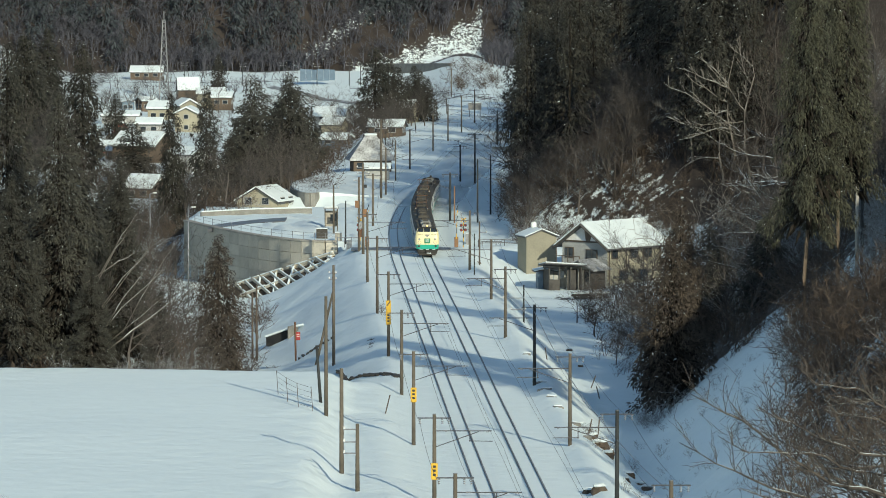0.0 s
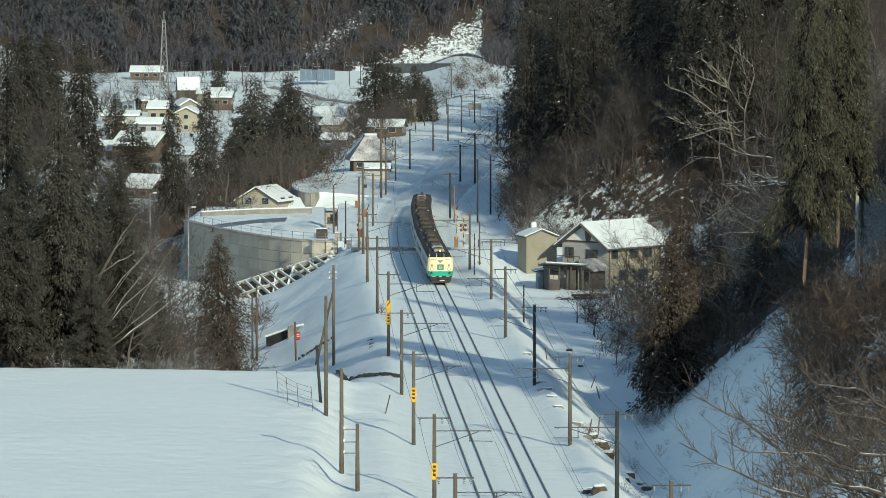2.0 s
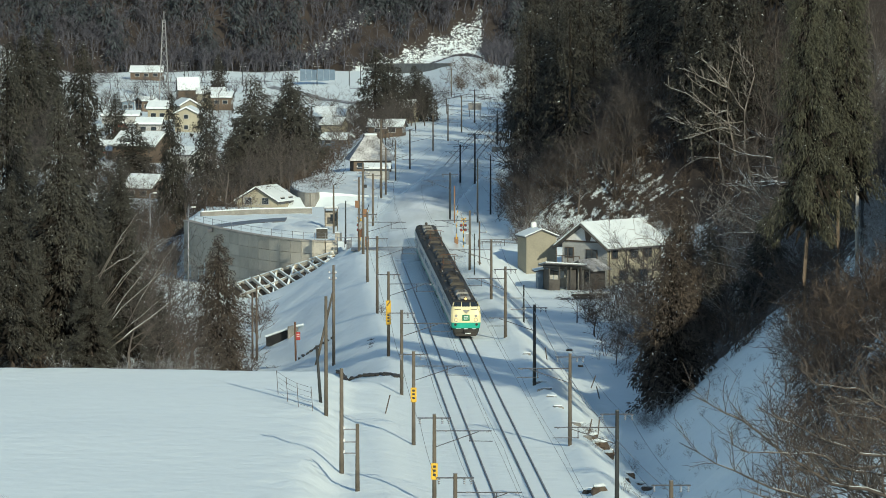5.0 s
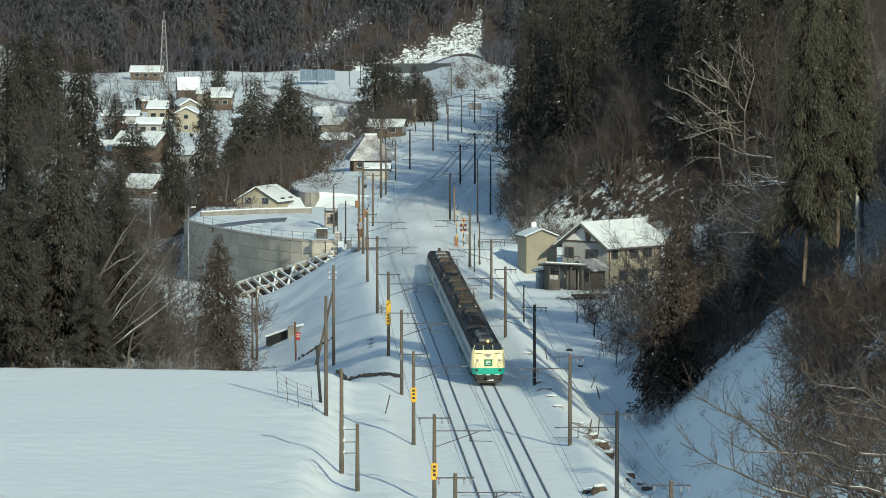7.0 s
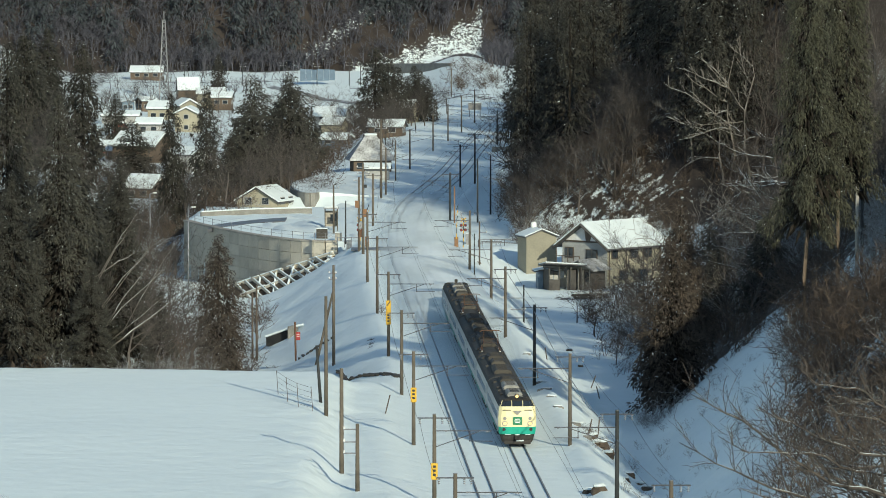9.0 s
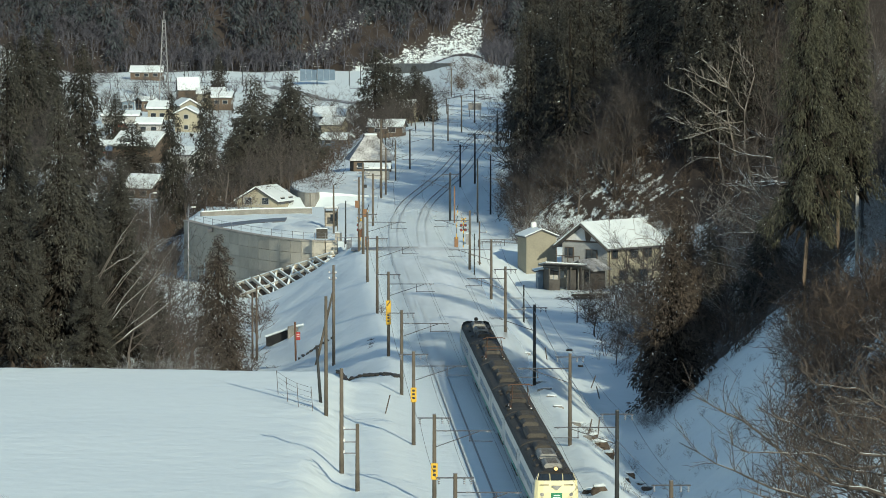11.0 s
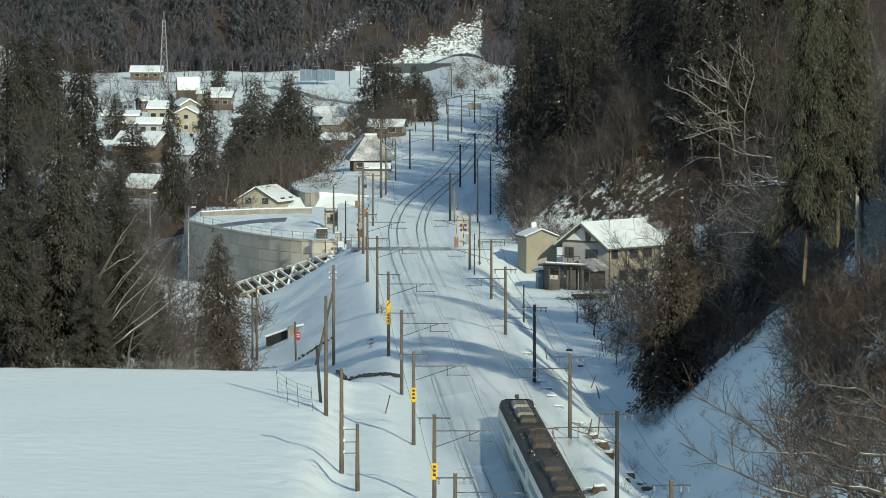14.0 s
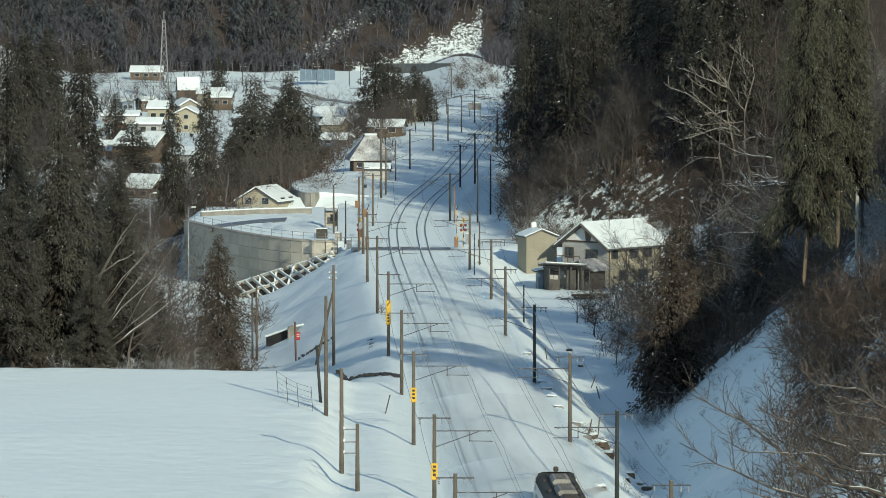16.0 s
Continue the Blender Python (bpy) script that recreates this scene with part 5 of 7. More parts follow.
def catenary_pole(x, y, h, reach, mat, plates=(), arm_drop=1.15, fork=True):
    """Pole beside the line with a cantilever that reaches over the track (reach: signed metres)."""
    z = min(land_z(x, y), 0.4)
    tone = "brown concrete" if mat is POLE_C else "dark tarred"
    pole = thing("catenary_pole", pose(x, y, z), tone + " railway pole with a steel cantilever arm, standing in snow", "railway pole", "poles along the line")
    h = h - z
    tube_part("post", [(0, 0, -0.6), (0, 0, h)], [0.165, 0.125], mat, pole, 12)
    tube_part("cap", [(0, 0, h), (0, 0, h + 0.05)], [0.15, 0.12], STEEL, pole, 10)
    s = math.copysign(1, reach)
    za = h - arm_drop
    tube_part("cantilever", [(0, 0, za), (reach, 0, za)], 0.04, DARK_STEEL, pole)
    tube_part("brace", [(0, 0, za - 1.15), (reach * 0.78, 0, za - 0.04)], 0.034, DARK_STEEL, pole)
    tube_part("drop_bar", [(reach * 0.62, 0, za), (reach * 0.62, 0, za - 0.75)], 0.03, DARK_STEEL, pole)
    tube_part("steady_arm", [(reach * 0.6, 0, za - 0.7), (reach * 1.02, 0, za - 0.72)], 0.03, DARK_STEEL, pole)
    for f, dz in ((0.16, 0.0), (0.9, -0.05)):
        g = geo()
        for k in range(3):
            add_tube(g, [(reach * f + s * 0.09 * k, 0, za + dz), (reach * f + s * (0.09 * k + 0.05), 0, za + dz)], [0.07, 0.05], 8)
        part("insulator", g, STEEL, pole)
    tube_part("cross_arm", [(-1.15, 0, h - 0.25), (1.15, 0, h - 0.25)], 0.045, DARK_STEEL, pole)
    for dx in (-1.0, 0.55, 1.0):
        g = geo()
        for k in range(3):
            add_tube(g, [(dx, 0, h - 0.3 - k * 0.13), (dx, 0, h - 0.38 - k * 0.13)], [0.05, 0.085], 8)
        part("insulator", g, STEEL, pole)
    for pz, stripe in plates:
        yellow_plate(pole, pz, 0.15, stripe)
    return pole


def utility_pole(x, y, h, mat, label, arms=(), r=0.15, lean=0.0, z=None, boxes=()):
    z = land_z(x, y) if z is None else z
    pole = thing("utility_pole", pose(x, y, z, 0, lean, 0), label, "utility pole", "village and roadside poles")
    tube_part("post", [(0, 0, -0.7), (0, 0, h)], [r, r * 0.72], mat, pole, 10)
    for az, a0, a1 in arms:
        tube_part("cross_arm", [(a0, 0, az), (a1, 0, az)], 0.05, STEEL, pole)
        for dx in (a0 + 0.06, a1 - 0.06):
            g = geo()
            add_tube(g, [(dx, 0, az + 0.03), (dx, 0, az + 0.24)], [0.07, 0.045], 8)
            part("insulator", g, PORCELAIN, pole)
    for bx, bz, bw, bh, bm in boxes:
        g = geo()
        add_box(g, (bx, -0.05, bz), (bw, 0.36, bh))
        part("switch_box", g, bm, pole, bevel=0.03)
    return pole


WIRE = material("dull_wire", (0.09, 0.09, 0.09), (0.06, 0.06, 0.06), 0.8, 0.0, scale=1, fine=5, bump=0)
CABLE = material("pale_cable", (0.42, 0.42, 0.40), (0.3, 0.3, 0.3), 0.6, scale=1, fine=5, bump=0)


def wire(points, r=0.013, sag=0.5, mat=None, label="thin sagging overhead wire between poles", group="overhead wires"):
    """A wire hung through points with a sag in each span."""
    pts = []
    for a, b in zip(points[:-1], points[1:]):
        for k in range(8):
            t = k / 8
            pts.append((a[0] + (b[0] - a[0]) * t, a[1] + (b[1] - a[1]) * t, a[2] + (b[2] - a[2]) * t - 4 * sag * t * (1 - t)))
    pts.append(points[-1])
    g = geo()
    add_tube(g, pts, r, 4)
    ob = part("overhead_wire", g, mat or WIRE)
    return tagged(ob, label, "wire", group)


def build_lineside():
    west = [(0.75, 275, 6.8), (-0.6, 313, 6.5), (-2.3, 352, 7.4), (-3.6, 392, 7.4), (-5.2, 430, 8.0), (-7.0, 480, 8.2), (-8.8, 525, 8.1), (-9.8, 632, 7.2), (-9.0, 710, 7.4), (-5.8, 791, 7.0), (-1.9, 861, 7.3), (1.0, 906, 7.4), (3.9, 950, 7.6), (7.0, 1002, 7.3)]
    east = [(13.3, 262, 7.9), (11.8, 305, 7.6), (9.9, 351, 7.3), (8.1, 399, 7.3), (6.2, 448, 7.2), (5.3, 495, 6.9), (3.2, 540, 7.4), (1.0, 639, 7.0), (2.8, 734, 6.8), (5.2, 737, 8.6), (10.4, 868, 7.5), (13.5, 935, 7.5), (17.5, 1005, 7.4)]
    for i, (x, y, h) in enumerate(west):
        reach = float(line_x(y)) - TRACK_GAP - x
        plates = {1: [(2.55, False)], 2: [(3.95, False)], 4: [(4.7, True), (3.55, False)]}.get(i, ())
        catenary_pole(x, y, h, max(reach, 2.6), POLE_C, plates)
    for i, (x, y, h) in enumerate(east):
        reach = min(float(line_x(y)) - x, -2.4)
        catenary_pole(x, y, h, reach, POLE_D if i in (1, 3, 7, 8, 9, 10) else POLE_C)
    for off in (0.0, -TRACK_GAP):
        for z, r in ((5.15, 0.012), (6.0, 0.012)):
            wire([(x + 0.0, y, z) for x, y in along(off, 60, 1010, 47.5)], r, 0.02 if z < 5.5 else 0.35, label="catenary wire strung over the track")
    for dx in (-1.0, 1.0):
        wire([(x + dx, y, h - 0.6) for x, y, h in west], 0.014, 0.5)
        wire([(x + dx, y, h - 0.6) for x, y, h in east if (x, y) != (2.8, 734)], 0.014, 0.5)
    # pale cable that swings from the east poles down towards the lane
    wire([(6.2, 448, 6.9), (8.1, 399, 6.7), (9.9, 351, 5.4), (11.8, 305, 5.6), (13.3, 262, 7.2)], 0.04, 0.16, CABLE, "pale sagging cable strung along the poles", "cables")
    # roadside and field-edge poles
    grey = "weathered grey-brown pole at the edge of the snowy field"
    utility_pole(-9.35, 360, 9.6, POLE_C, grey, (), 0.17)
    utility_pole(-9.95, 366, 4.6, POLE_D, "short dark timber post beside a field-edge pole", (), 0.14, -4)
    utility_pole(-10.9, 449, 10.0, POLE_C, grey, [(9.2, -0.5, 0.3), (8.6, -0.5, 0.3)], 0.17)
    utility_pole(-13.0, 462, 7.6, POLE_C, "leaning stay pole propping a neighbour", (), 0.15, 13)
    utility_pole(-7.35, 326, 8.2, POLE_C, grey, (), 0.18, 0, 0.3)
    utility_pole(-6.05, 318, 4.8, POLE_C, "concrete pole with side brackets and insulators in snow", [(4.4, -1.0, 0.0), (3.5, -1.0, 0.0), (2.7, -1.0, 0.0)], 0.17)
    utility_pole(-20.8, 503, 8.5, TIMBER, "old timber pole among bare shrubs", (), 0.14)
    utility_pole(-21.4, 506, 7.6, TIMBER, "old timber pole among bare shrubs", (), 0.13)
    utility_pole(-10.15, 573, 11.5, POLE_C, "tall crossing-side pole crowded with fittings", [(11, -0.8, 0.8), (10.2, -0.8, 0.8)], 0.19, 0, None, [(0.25, 5.2, 0.5, 1.0, ORANGE), (-0.3, 3.6, 0.45, 0.8, STEEL), (0.3, 8.6, 0.4, 0.4, POLE_D)])
    utility_pole(-10.8, 580, 9.5, POLE_C, "rusty crossing-side pole crowded with fittings", [(9, -0.7, 0.7)], 0.17, 0, None, [(-0.25, 6.0, 0.5, 0.9, ORANGE), (0.2, 2.2, 0.5, 0.9, RUST)])
    utility_pole(-12.9, 598, 5.4, POLE_D, "thin dark pole near the crossing", (), 0.11)
    utility_pole(-14.9, 615, 6.6, POLE_C, "concrete pole beside a small shelter", [(6.2, -0.7, 0.7)], 0.15)
    utility_pole(-9.6, 700, 12.2, POLE_C, "tall grey pole before an old farmhouse", [(11.6, -0.9, 0.9), (10.8, -0.9, 0.9)], 0.2)
    utility_pole(-7.9, 752, 6.8, POLE_C, "grey pole beside the line", (), 0.13)
    utility_pole(4.5, 556, 5.4, TIMBER, "thin brown pole beside the lane", [(4.0, -0.1, 0.9)], 0.11)
    utility_pole(3.7, 532, 4.8, POLE_D, "thin dark pole beside the lane", (), 0.08)
    utility_pole(8.6, 480, 4.0, POLE_D, "dark post carrying a steel yard arm", [(2.6, -2.2, 0.1), (1.4, -1.4, 0.2)], 0.1)
    utility_pole(1.6, 631, 5.2, ORANGE, "brown pole behind the crossing", (), 0.12)
    utility_pole(4.9, 640, 9.0, POLE_D, "dark pole at the foot of the wooded hill", (), 0.14)
    utility_pole(6.9, 655, 8.6, POLE_D, "dark pole at the foot of the wooded hill", (), 0.14)
    utility_pole(35.6, 388, 8.6, CONCRETE, "pale concrete pole on the snowy slope", (), 0.2)
    utility_pole(36.2, 390, 7.0, POLE_D, "dark pole behind a pale one on the slope", (), 0.17)
    utility_pole(26.7, 413, 3.0, POLE_D, "short dark post on the snowy slope", (), 0.1)
    utility_pole(2.3, 1250, 8.0, POLE_C, "far grey pole beside the road", [(7.6, -1, 1)], 0.2)
    for x, y, h in [(-26.3, 780, 9.5), (-33.3, 590, 13.0), (-42.5, 655, 11)]:
        lamp = thing("street_lamp", pose(x, y, land_z(x, y)), "slim grey street lamp with a small head", "street lamp", "street lamps")
        tube_part("post", [(0, 0, -0.5), (0, 0, h)], [0.12, 0.08], STEEL, lamp, 8)
        tube_part("arm", [(0, 0, h), (0.5, 0, h + 0.12)], 0.05, STEEL, lamp)
        g = geo()
        add_box(g, (0.7, 0, h + 0.13), (0.6, 0.24, 0.14))
        part("lamp_head", g, WHITE, lamp, bevel=0.03)
    # red-headed post at the culvert
    post = thing("warning_post", pose(-15.7, 481, land_z(-15.7, 481)), "dark post with a red warning board in snow", "sign post")
    tube_part("post", [(0, 0, -0.5), (-0.1, 0, 4.2)], 0.1, RUST, post, 8)
    g = geo()
    add_box(g, (0.24, -0.12, 2.7), (0.44, 0.06, 0.85))
    board = part("board", g, RED, post, "red board", bevel=0.015)
    g = geo()
    add_box(g, (0.24, -0.16, 2.9), (0.3, 0.02, 0.06))
    add_box(g, (0.24, -0.16, 2.68), (0.3, 0.02, 0.06))
    part("white_bar", g, WHITE, board)


def build_crossing():
    road = tagged(new("road"), "wet grey roadway of a level crossing between snow banks", "road", kind="structure")
    ys = (581.5, 585.5)
    cx = float(line_x(583.5))
    for a, b in ((cx - 9.5, cx - TRACK_GAP - 0.68), (cx - TRACK_GAP - 0.45, cx - TRACK_GAP + 0.45), (cx - TRACK_GAP + 0.68, cx - 0.68), (cx - 0.45, cx + 0.45), (cx + 0.68, cx + 5.2)):
        g = geo()
        add_box(g, ((a + b) / 2, 583.5, -0.1), (b - a, 5.0, 0.12))
        part("slab", g, ROAD, road, bevel=0.02)
    for x, y, flip in ((cx + 5.0, 580.6, 1), (cx - 8.4, 587, -1)):
        sig = thing("crossing_signal", pose(x, y, land_z(x, y)), "level crossing signal with lamps and striped mast", "crossing signal", "crossing signals")
        for k in range(8):
            tube_part("mast_band", [(0, 0, -0.3 + k * 0.5), (0, 0, 0.2 + k * 0.5)], 0.06, BLACK if k % 2 else YELLOW, sig, 8)
        for z in (2.2, 2.8):
            for dx in (-0.26, 0.26):
                g = geo()
                add_tube(g, [(dx, -0.1, z), (dx, -0.18, z)], 0.19, 14)
                disc = part("backboard", g, BLACK, sig)
                g = geo()
                add_tube(g, [(dx, -0.18, z), (dx, -0.24, z)], [0.13, 0.1], 12)
                part("lens", g, RED, disc, "dull red lens")
        for a in (35, -35):
            g = geo()
            add_box(g, (0, -0.12, 3.5), (0.9, 0.04, 0.11), Euler((0, radians(a), 0)).to_matrix())
            part("cross_board", g, YELLOW, sig)
        gate = thing("barrier_machine", pose(x - 0.9 * flip, y + 0.6, land_z(x, y)), "orange barrier machine with a raised striped pole", "barrier", "crossing barriers")
        g = geo()
        add_box(g, (0, 0, 0.6), (0.5, 0.6, 1.3))
        part("cabinet", g, ORANGE, gate, bevel=0.04)
        for k in range(6):
            tube_part("arm_band", [(0, -0.32, 1.0 + k * 0.75), (0.05 * k, -0.32, 1.0 + (k + 1) * 0.75)], 0.05, BLACK if k % 2 else YELLOW, gate)
    for x, y, w, h, m in ((-13.9, 600, 0.9, 0.9, CONCRETE), (-12.4, 594, 0.6, 1.1, STEEL), (-16.2, 604, 1.5, 1.2, DUSTY), (3.3, 590, 0.7, 1.4, STEEL)):
        box = thing("relay_cabinet", pose(x, y, land_z(x, y)), "grey relay cabinet half buried in snow", "cabinet", "relay cabinets")
        g = geo()
        add_box(g, (0, 0, h / 2), (w, 0.6, h + 0.2))
        part("body", g, m, box, bevel=0.03)
        g = geo()
        add_box(g, (0, 0, h + 0.17), (w + 0.1, 0.7, 0.14))
        part("snow", g, SNOW, box, "cap of snow", bevel=0.05)
    fence = thing("crossing_fence", pose(-12.6, 591, 0), "low steel pipe fence beside the crossing", "fence")
    for k in range(4):
        tube_part("post", [(k * 0.9 - 1.2, 0, -0.4), (k * 0.9 - 1.2, 0, 1.0)], 0.05, STEEL, fence)
    for z in (0.45, 0.9):
        tube_part("rail", [(-1.3, 0, z), (1.6, 0, z)], 0.045, STEEL, fence)
    # small glazed shelter beside the road
    hut = thing("bus_shelter", pose(-15.4, 622, 0), "small glazed shelter with a snowy flat roof", "shelter")
    for sx in (-0.85, 0.85):
        for sy in (-0.6, 0.6):
            tube_part("post", [(sx, sy, -0.4), (sx, sy, 2.9)], 0.06, DUSTY, hut)
    for c, s in (((0, 0.6, 1.5), (1.6, 0.05, 2.2)), ((-0.85, 0, 1.5), (0.05, 1.1, 2.2)), ((0.85, 0, 1.5), (0.05, 1.1, 2.2))):
        g = geo()
        add_box(g, c, s)
        part("panel", g, CONCRETE, hut)
    g = geo()
    add_box(g, (0.3, -0.6, 1.7), (0.8, 0.04, 0.9))
    part("pane", g, GLASS, hut)
    g = geo()
    add_box(g, (0, 0, 2.97), (2.1, 1.6, 0.14))
    part("roof", g, STEEL, hut)
    g = geo()
    add_box(g, (0, 0, 3.15), (2.0, 1.5, 0.22))
    part("snow", g, SNOW, hut, "slab of snow", bevel=0.07)
    # trough covers showing through the snow beside the near track
    rng = random.Random(3)
    for x, y in ((7.9, 428), (8.5, 400), (8.9, 394), (9.3, 387), (9.7, 379), (10.6, 366), (11.2, 358), (4.2, 560), (3.6, 567)):
        blk = thing("trough_block", pose(x, y, land_z(x, y) - 0.1, 0, rng.uniform(-8, 8), rng.uniform(-40, 20)), "dark earthy trough block half buried in snow", "concrete block", "trough blocks")
        k = rng.uniform(0.6, 1.1)
        g = geo()
        add_box(g, (0, 0, -0.24), (k, 1.0, 0.72))
        part("block", g, PARAPET, blk, bevel=0.1)
        g = geo()
        add_box(g, (rng.uniform(-0.1, 0.15), 0.62, 0.13), (k * 0.9, 0.5, 0.16))
        part("snow", g, SNOW, blk, "rounded cap of snow", bevel=0.07)


def front_of_platform(x):
    return 597 + min(max((-15.5 - x) / 20, 0), 1.3) ** 1.6 * 42


def build_retaining_wall():
    wall = tagged(new("wall_retaining"), "curved pale concrete retaining wall of the road platform", "wall", kind="structure")
    xs = [-14.0 - 1.5 * k for k in range(16)]
    pts = [(x, front_of_platform(x) - 0.9) for x in xs]
    courses = [(-9.0, -7.6), (-7.6, -6.1), (-6.1, -4.6), (-4.6, -3.1), (-3.1, -1.6), (-1.6, -0.05)]
    for i in range(len(pts) - 1):
        a, b = Vector((*pts[i], 0)), Vector((*pts[i + 1], 0))
        m = (a + b) / 2
        yaw = math.atan2(b.y - a.y, b.x - a.x)
        turn = Euler((0, 0, yaw)).to_matrix()
        for z0, z1 in courses:
            g = geo()
            lean = 0.05 * (-z0)
            add_box(g, (m.x, m.y - lean, (z0 + z1) / 2), ((b - a).length - 0.035, 0.7, z1 - z0 - 0.04), turn)
            part("panel", g, WALL_GREY, wall)
        g = geo()
        add_box(g, (m.x, m.y + 0.25, -4.6), ((b - a).length + 0.2, 0.6, 9.0), turn)
        part("backing", g, UNDER, wall, "dark recessed joint backing")
        g = geo()
        add_box(g, (m.x, m.y - 0.02, 0.08), ((b - a).length + 0.02, 0.95, 0.26), turn)
        part("coping", g, CONCRETE, wall, bevel=0.03)
    rail = thing("guard_rail", Matrix(), "thin grey guard rail along the platform edge", "railing")
    top = [(x, y + 0.15, 1.15) for x, y in pts]
    for i, (x, y) in enumerate(pts):
        tube_part("post", [(x, y + 0.15, 0.1), (x, y + 0.15, 1.2)], 0.04, STEEL, rail)
    tube_part("top_rail", top, 0.024, STEEL, rail)
    tube_part("mid_rail", [(x, y, 0.7) for x, y, _ in top], 0.018, STEEL, rail)
    # low parapet at the platform's back, and the curved wall of the upper road
    par = tagged(new("wall_parapet"), "low concrete parapet along the road, topped with snow", "wall", kind="structure")
    for k in range(8):
        t = k / 8
        x0, y0, x1, y1 = -35.5 + 16 * t, 662 + 20 * t - 10 * t * t, -35.5 + 16 * (t + 0.125), 662 + 20 * (t + 0.125) - 10 * (t + 0.125) ** 2
        turn = Euler((0, 0, math.atan2(y1 - y0, x1 - x0))).to_matrix()
        g = geo()
        add_box(g, ((x0 + x1) / 2, (y0 + y1) / 2, -0.75), (math.hypot(x1 - x0, y1 - y0), 0.3, 1.6), turn)
        part("panel", g, PARAPET, par)
        g = geo()
        add_box(g, ((x0 + x1) / 2, (y0 + y1) / 2, 0.13), (math.hypot(x1 - x0, y1 - y0), 0.45, 0.18), turn)
        part("snow", g, SNOW, par, bevel=0.05)
    up = tagged(new("wall_upper"), "grey curved wall of the upper road with railing", "wall", kind="structure")
    arc = [(-20.6 - 3.7 * math.cos(a), 725 - 26 * math.sin(a)) for a in [radians(d) for d in range(-10, 112, 10)]]
    for (x0, y0), (x1, y1) in zip(arc[:-1], arc[1:]):
        turn = Euler((0, 0, math.atan2(y1 - y0, x1 - x0))).to_matrix()
        ln = math.hypot(x1 - x0, y1 - y0)
        g = geo()
        add_box(g, ((x0 + x1) / 2, (y0 + y1) / 2, -1.3), (ln, 0.4, 4.4), turn)
        part("panel", g, PARAPET, up)
        tube_part("post", [(x0, y0, 0.8), (x0, y0, 1.8)], 0.03, STEEL, up)
        tube_part("rail", [(x0, y0, 1.75), (x1, y1, 1.75)], 0.025, STEEL, up)
        tube_part("rail", [(x0, y0, 1.3), (x1, y1, 1.3)], 0.02, STEEL, up)
    g = geo()
    cap = [(x, y) for x, y in arc] + [(-10.5, 705), (-10, 760), (-20, 760)]
    add_loft(g, [[(x, y, -1.9) for x, y in cap], [(x * 0.995 - 0.05, y, (1.0 + 0.12 * math.sin(x)) * min(1, max(0.05, (-11 - x) / 5))) for x, y in cap]])
    part("snow", g, SNOW, up, "deep snow on the upper road", bevel=0.0)


def build_slope_frame():
    """Concrete lattice that holds the slope under the retaining wall."""
    frame_ = thing("slope_lattice", Matrix(), "snow-capped concrete lattice holding the embankment slope", "slope lattice")
    a, b, c, d = Vector((-28.0, 607, -6.4)), Vector((-14.2, 593.5, -1.3)), Vector((-26.0, 600.5, -9.3)), Vector((-13.9, 590, -2.4))

    rng = random.Random(33)

    def at(u, v):
        p = (a * (1 - u) + b * u) * (1 - v) + (c * (1 - u) + d * u) * v
        return p

    def beam(p, q, w):
        p, q = (e + Vector((rng.uniform(-0.2, 0.2), rng.uniform(-0.3, 0.3), rng.uniform(-0.08, 0.08))) for e in (p, q))
        mid, dirn = (p + q) / 2, q - p
        turn = dirn.to_track_quat("X", "Z").to_matrix()
        g = geo()
        add_box(g, mid, (dirn.length, w, 0.34), turn)
        part("beam", g, WALL_GREY, frame_, bevel=0.03)
        g = geo()
        add_box(g, mid + Vector((rng.uniform(-0.05, 0.05), 0, 0.22)), (dirn.length * rng.uniform(0.75, 1.02), w * rng.uniform(0.9, 1.35), 0.16), turn)
        part("snow", g, SNOW, frame_, bevel=0.05)

    n = 11
    for i in range(n):
        u0 = i / n
        beam(at(u0, 0), at(min(u0 + 0.1, 1), 1), 0.2)
        if i % 2:
            beam(at(u0, 1), at(min(u0 + 0.16, 1), 0), 0.22)
    for v in (0.0, 0.5, 1.0):
        for i in range(4):
            beam(at(i / 4, v), at((i + 1) / 4, v), 0.3)
    g = geo()
    add(g, [at(0, 0) - Vector((0, 0, 0.32)), at(1, 0) - Vector((0, 0, 0.32)), at(1, 1) - Vector((0, 0, 0.32)), at(0, 1) - Vector((0, 0, 0.32)),
            at(0, 0) - Vector((0, 0, 4)), at(1, 0) - Vector((0, 0, 4)), at(1, 0.95) - Vector((0, 0, 4)), at(0, 0.95) - Vector((0, 0, 4))], [(0, 3, 2, 1), (4, 5, 6, 7), (0, 1, 5, 4), (1, 2, 6, 5), (2, 3, 7, 6), (3, 0, 4, 7)])
    toe = geo()
    for k in range(13):
        p, q = at(k / 12, 0.96), at(k / 12, 1.5)
        add(toe, [p - Vector((0, 0, 0.25)), p * 0.4 + q * 0.6 - Vector((0, 0, 0.9 + 0.2 * math.sin(3 * k))), q - Vector((0, 0, 3.5))], [])
    toe[1].extend((3 * k + j, 3 * k + j + 1, 3 * k + j + 4, 3 * k + j + 3) for k in range(12) for j in range(2))
    part("snow", toe, SNOW, frame_, "snow drifted against the foot of the lattice", smooth=True)
    part("bare_soil", g, LITTER, frame_, "dark bare soil between the beams")


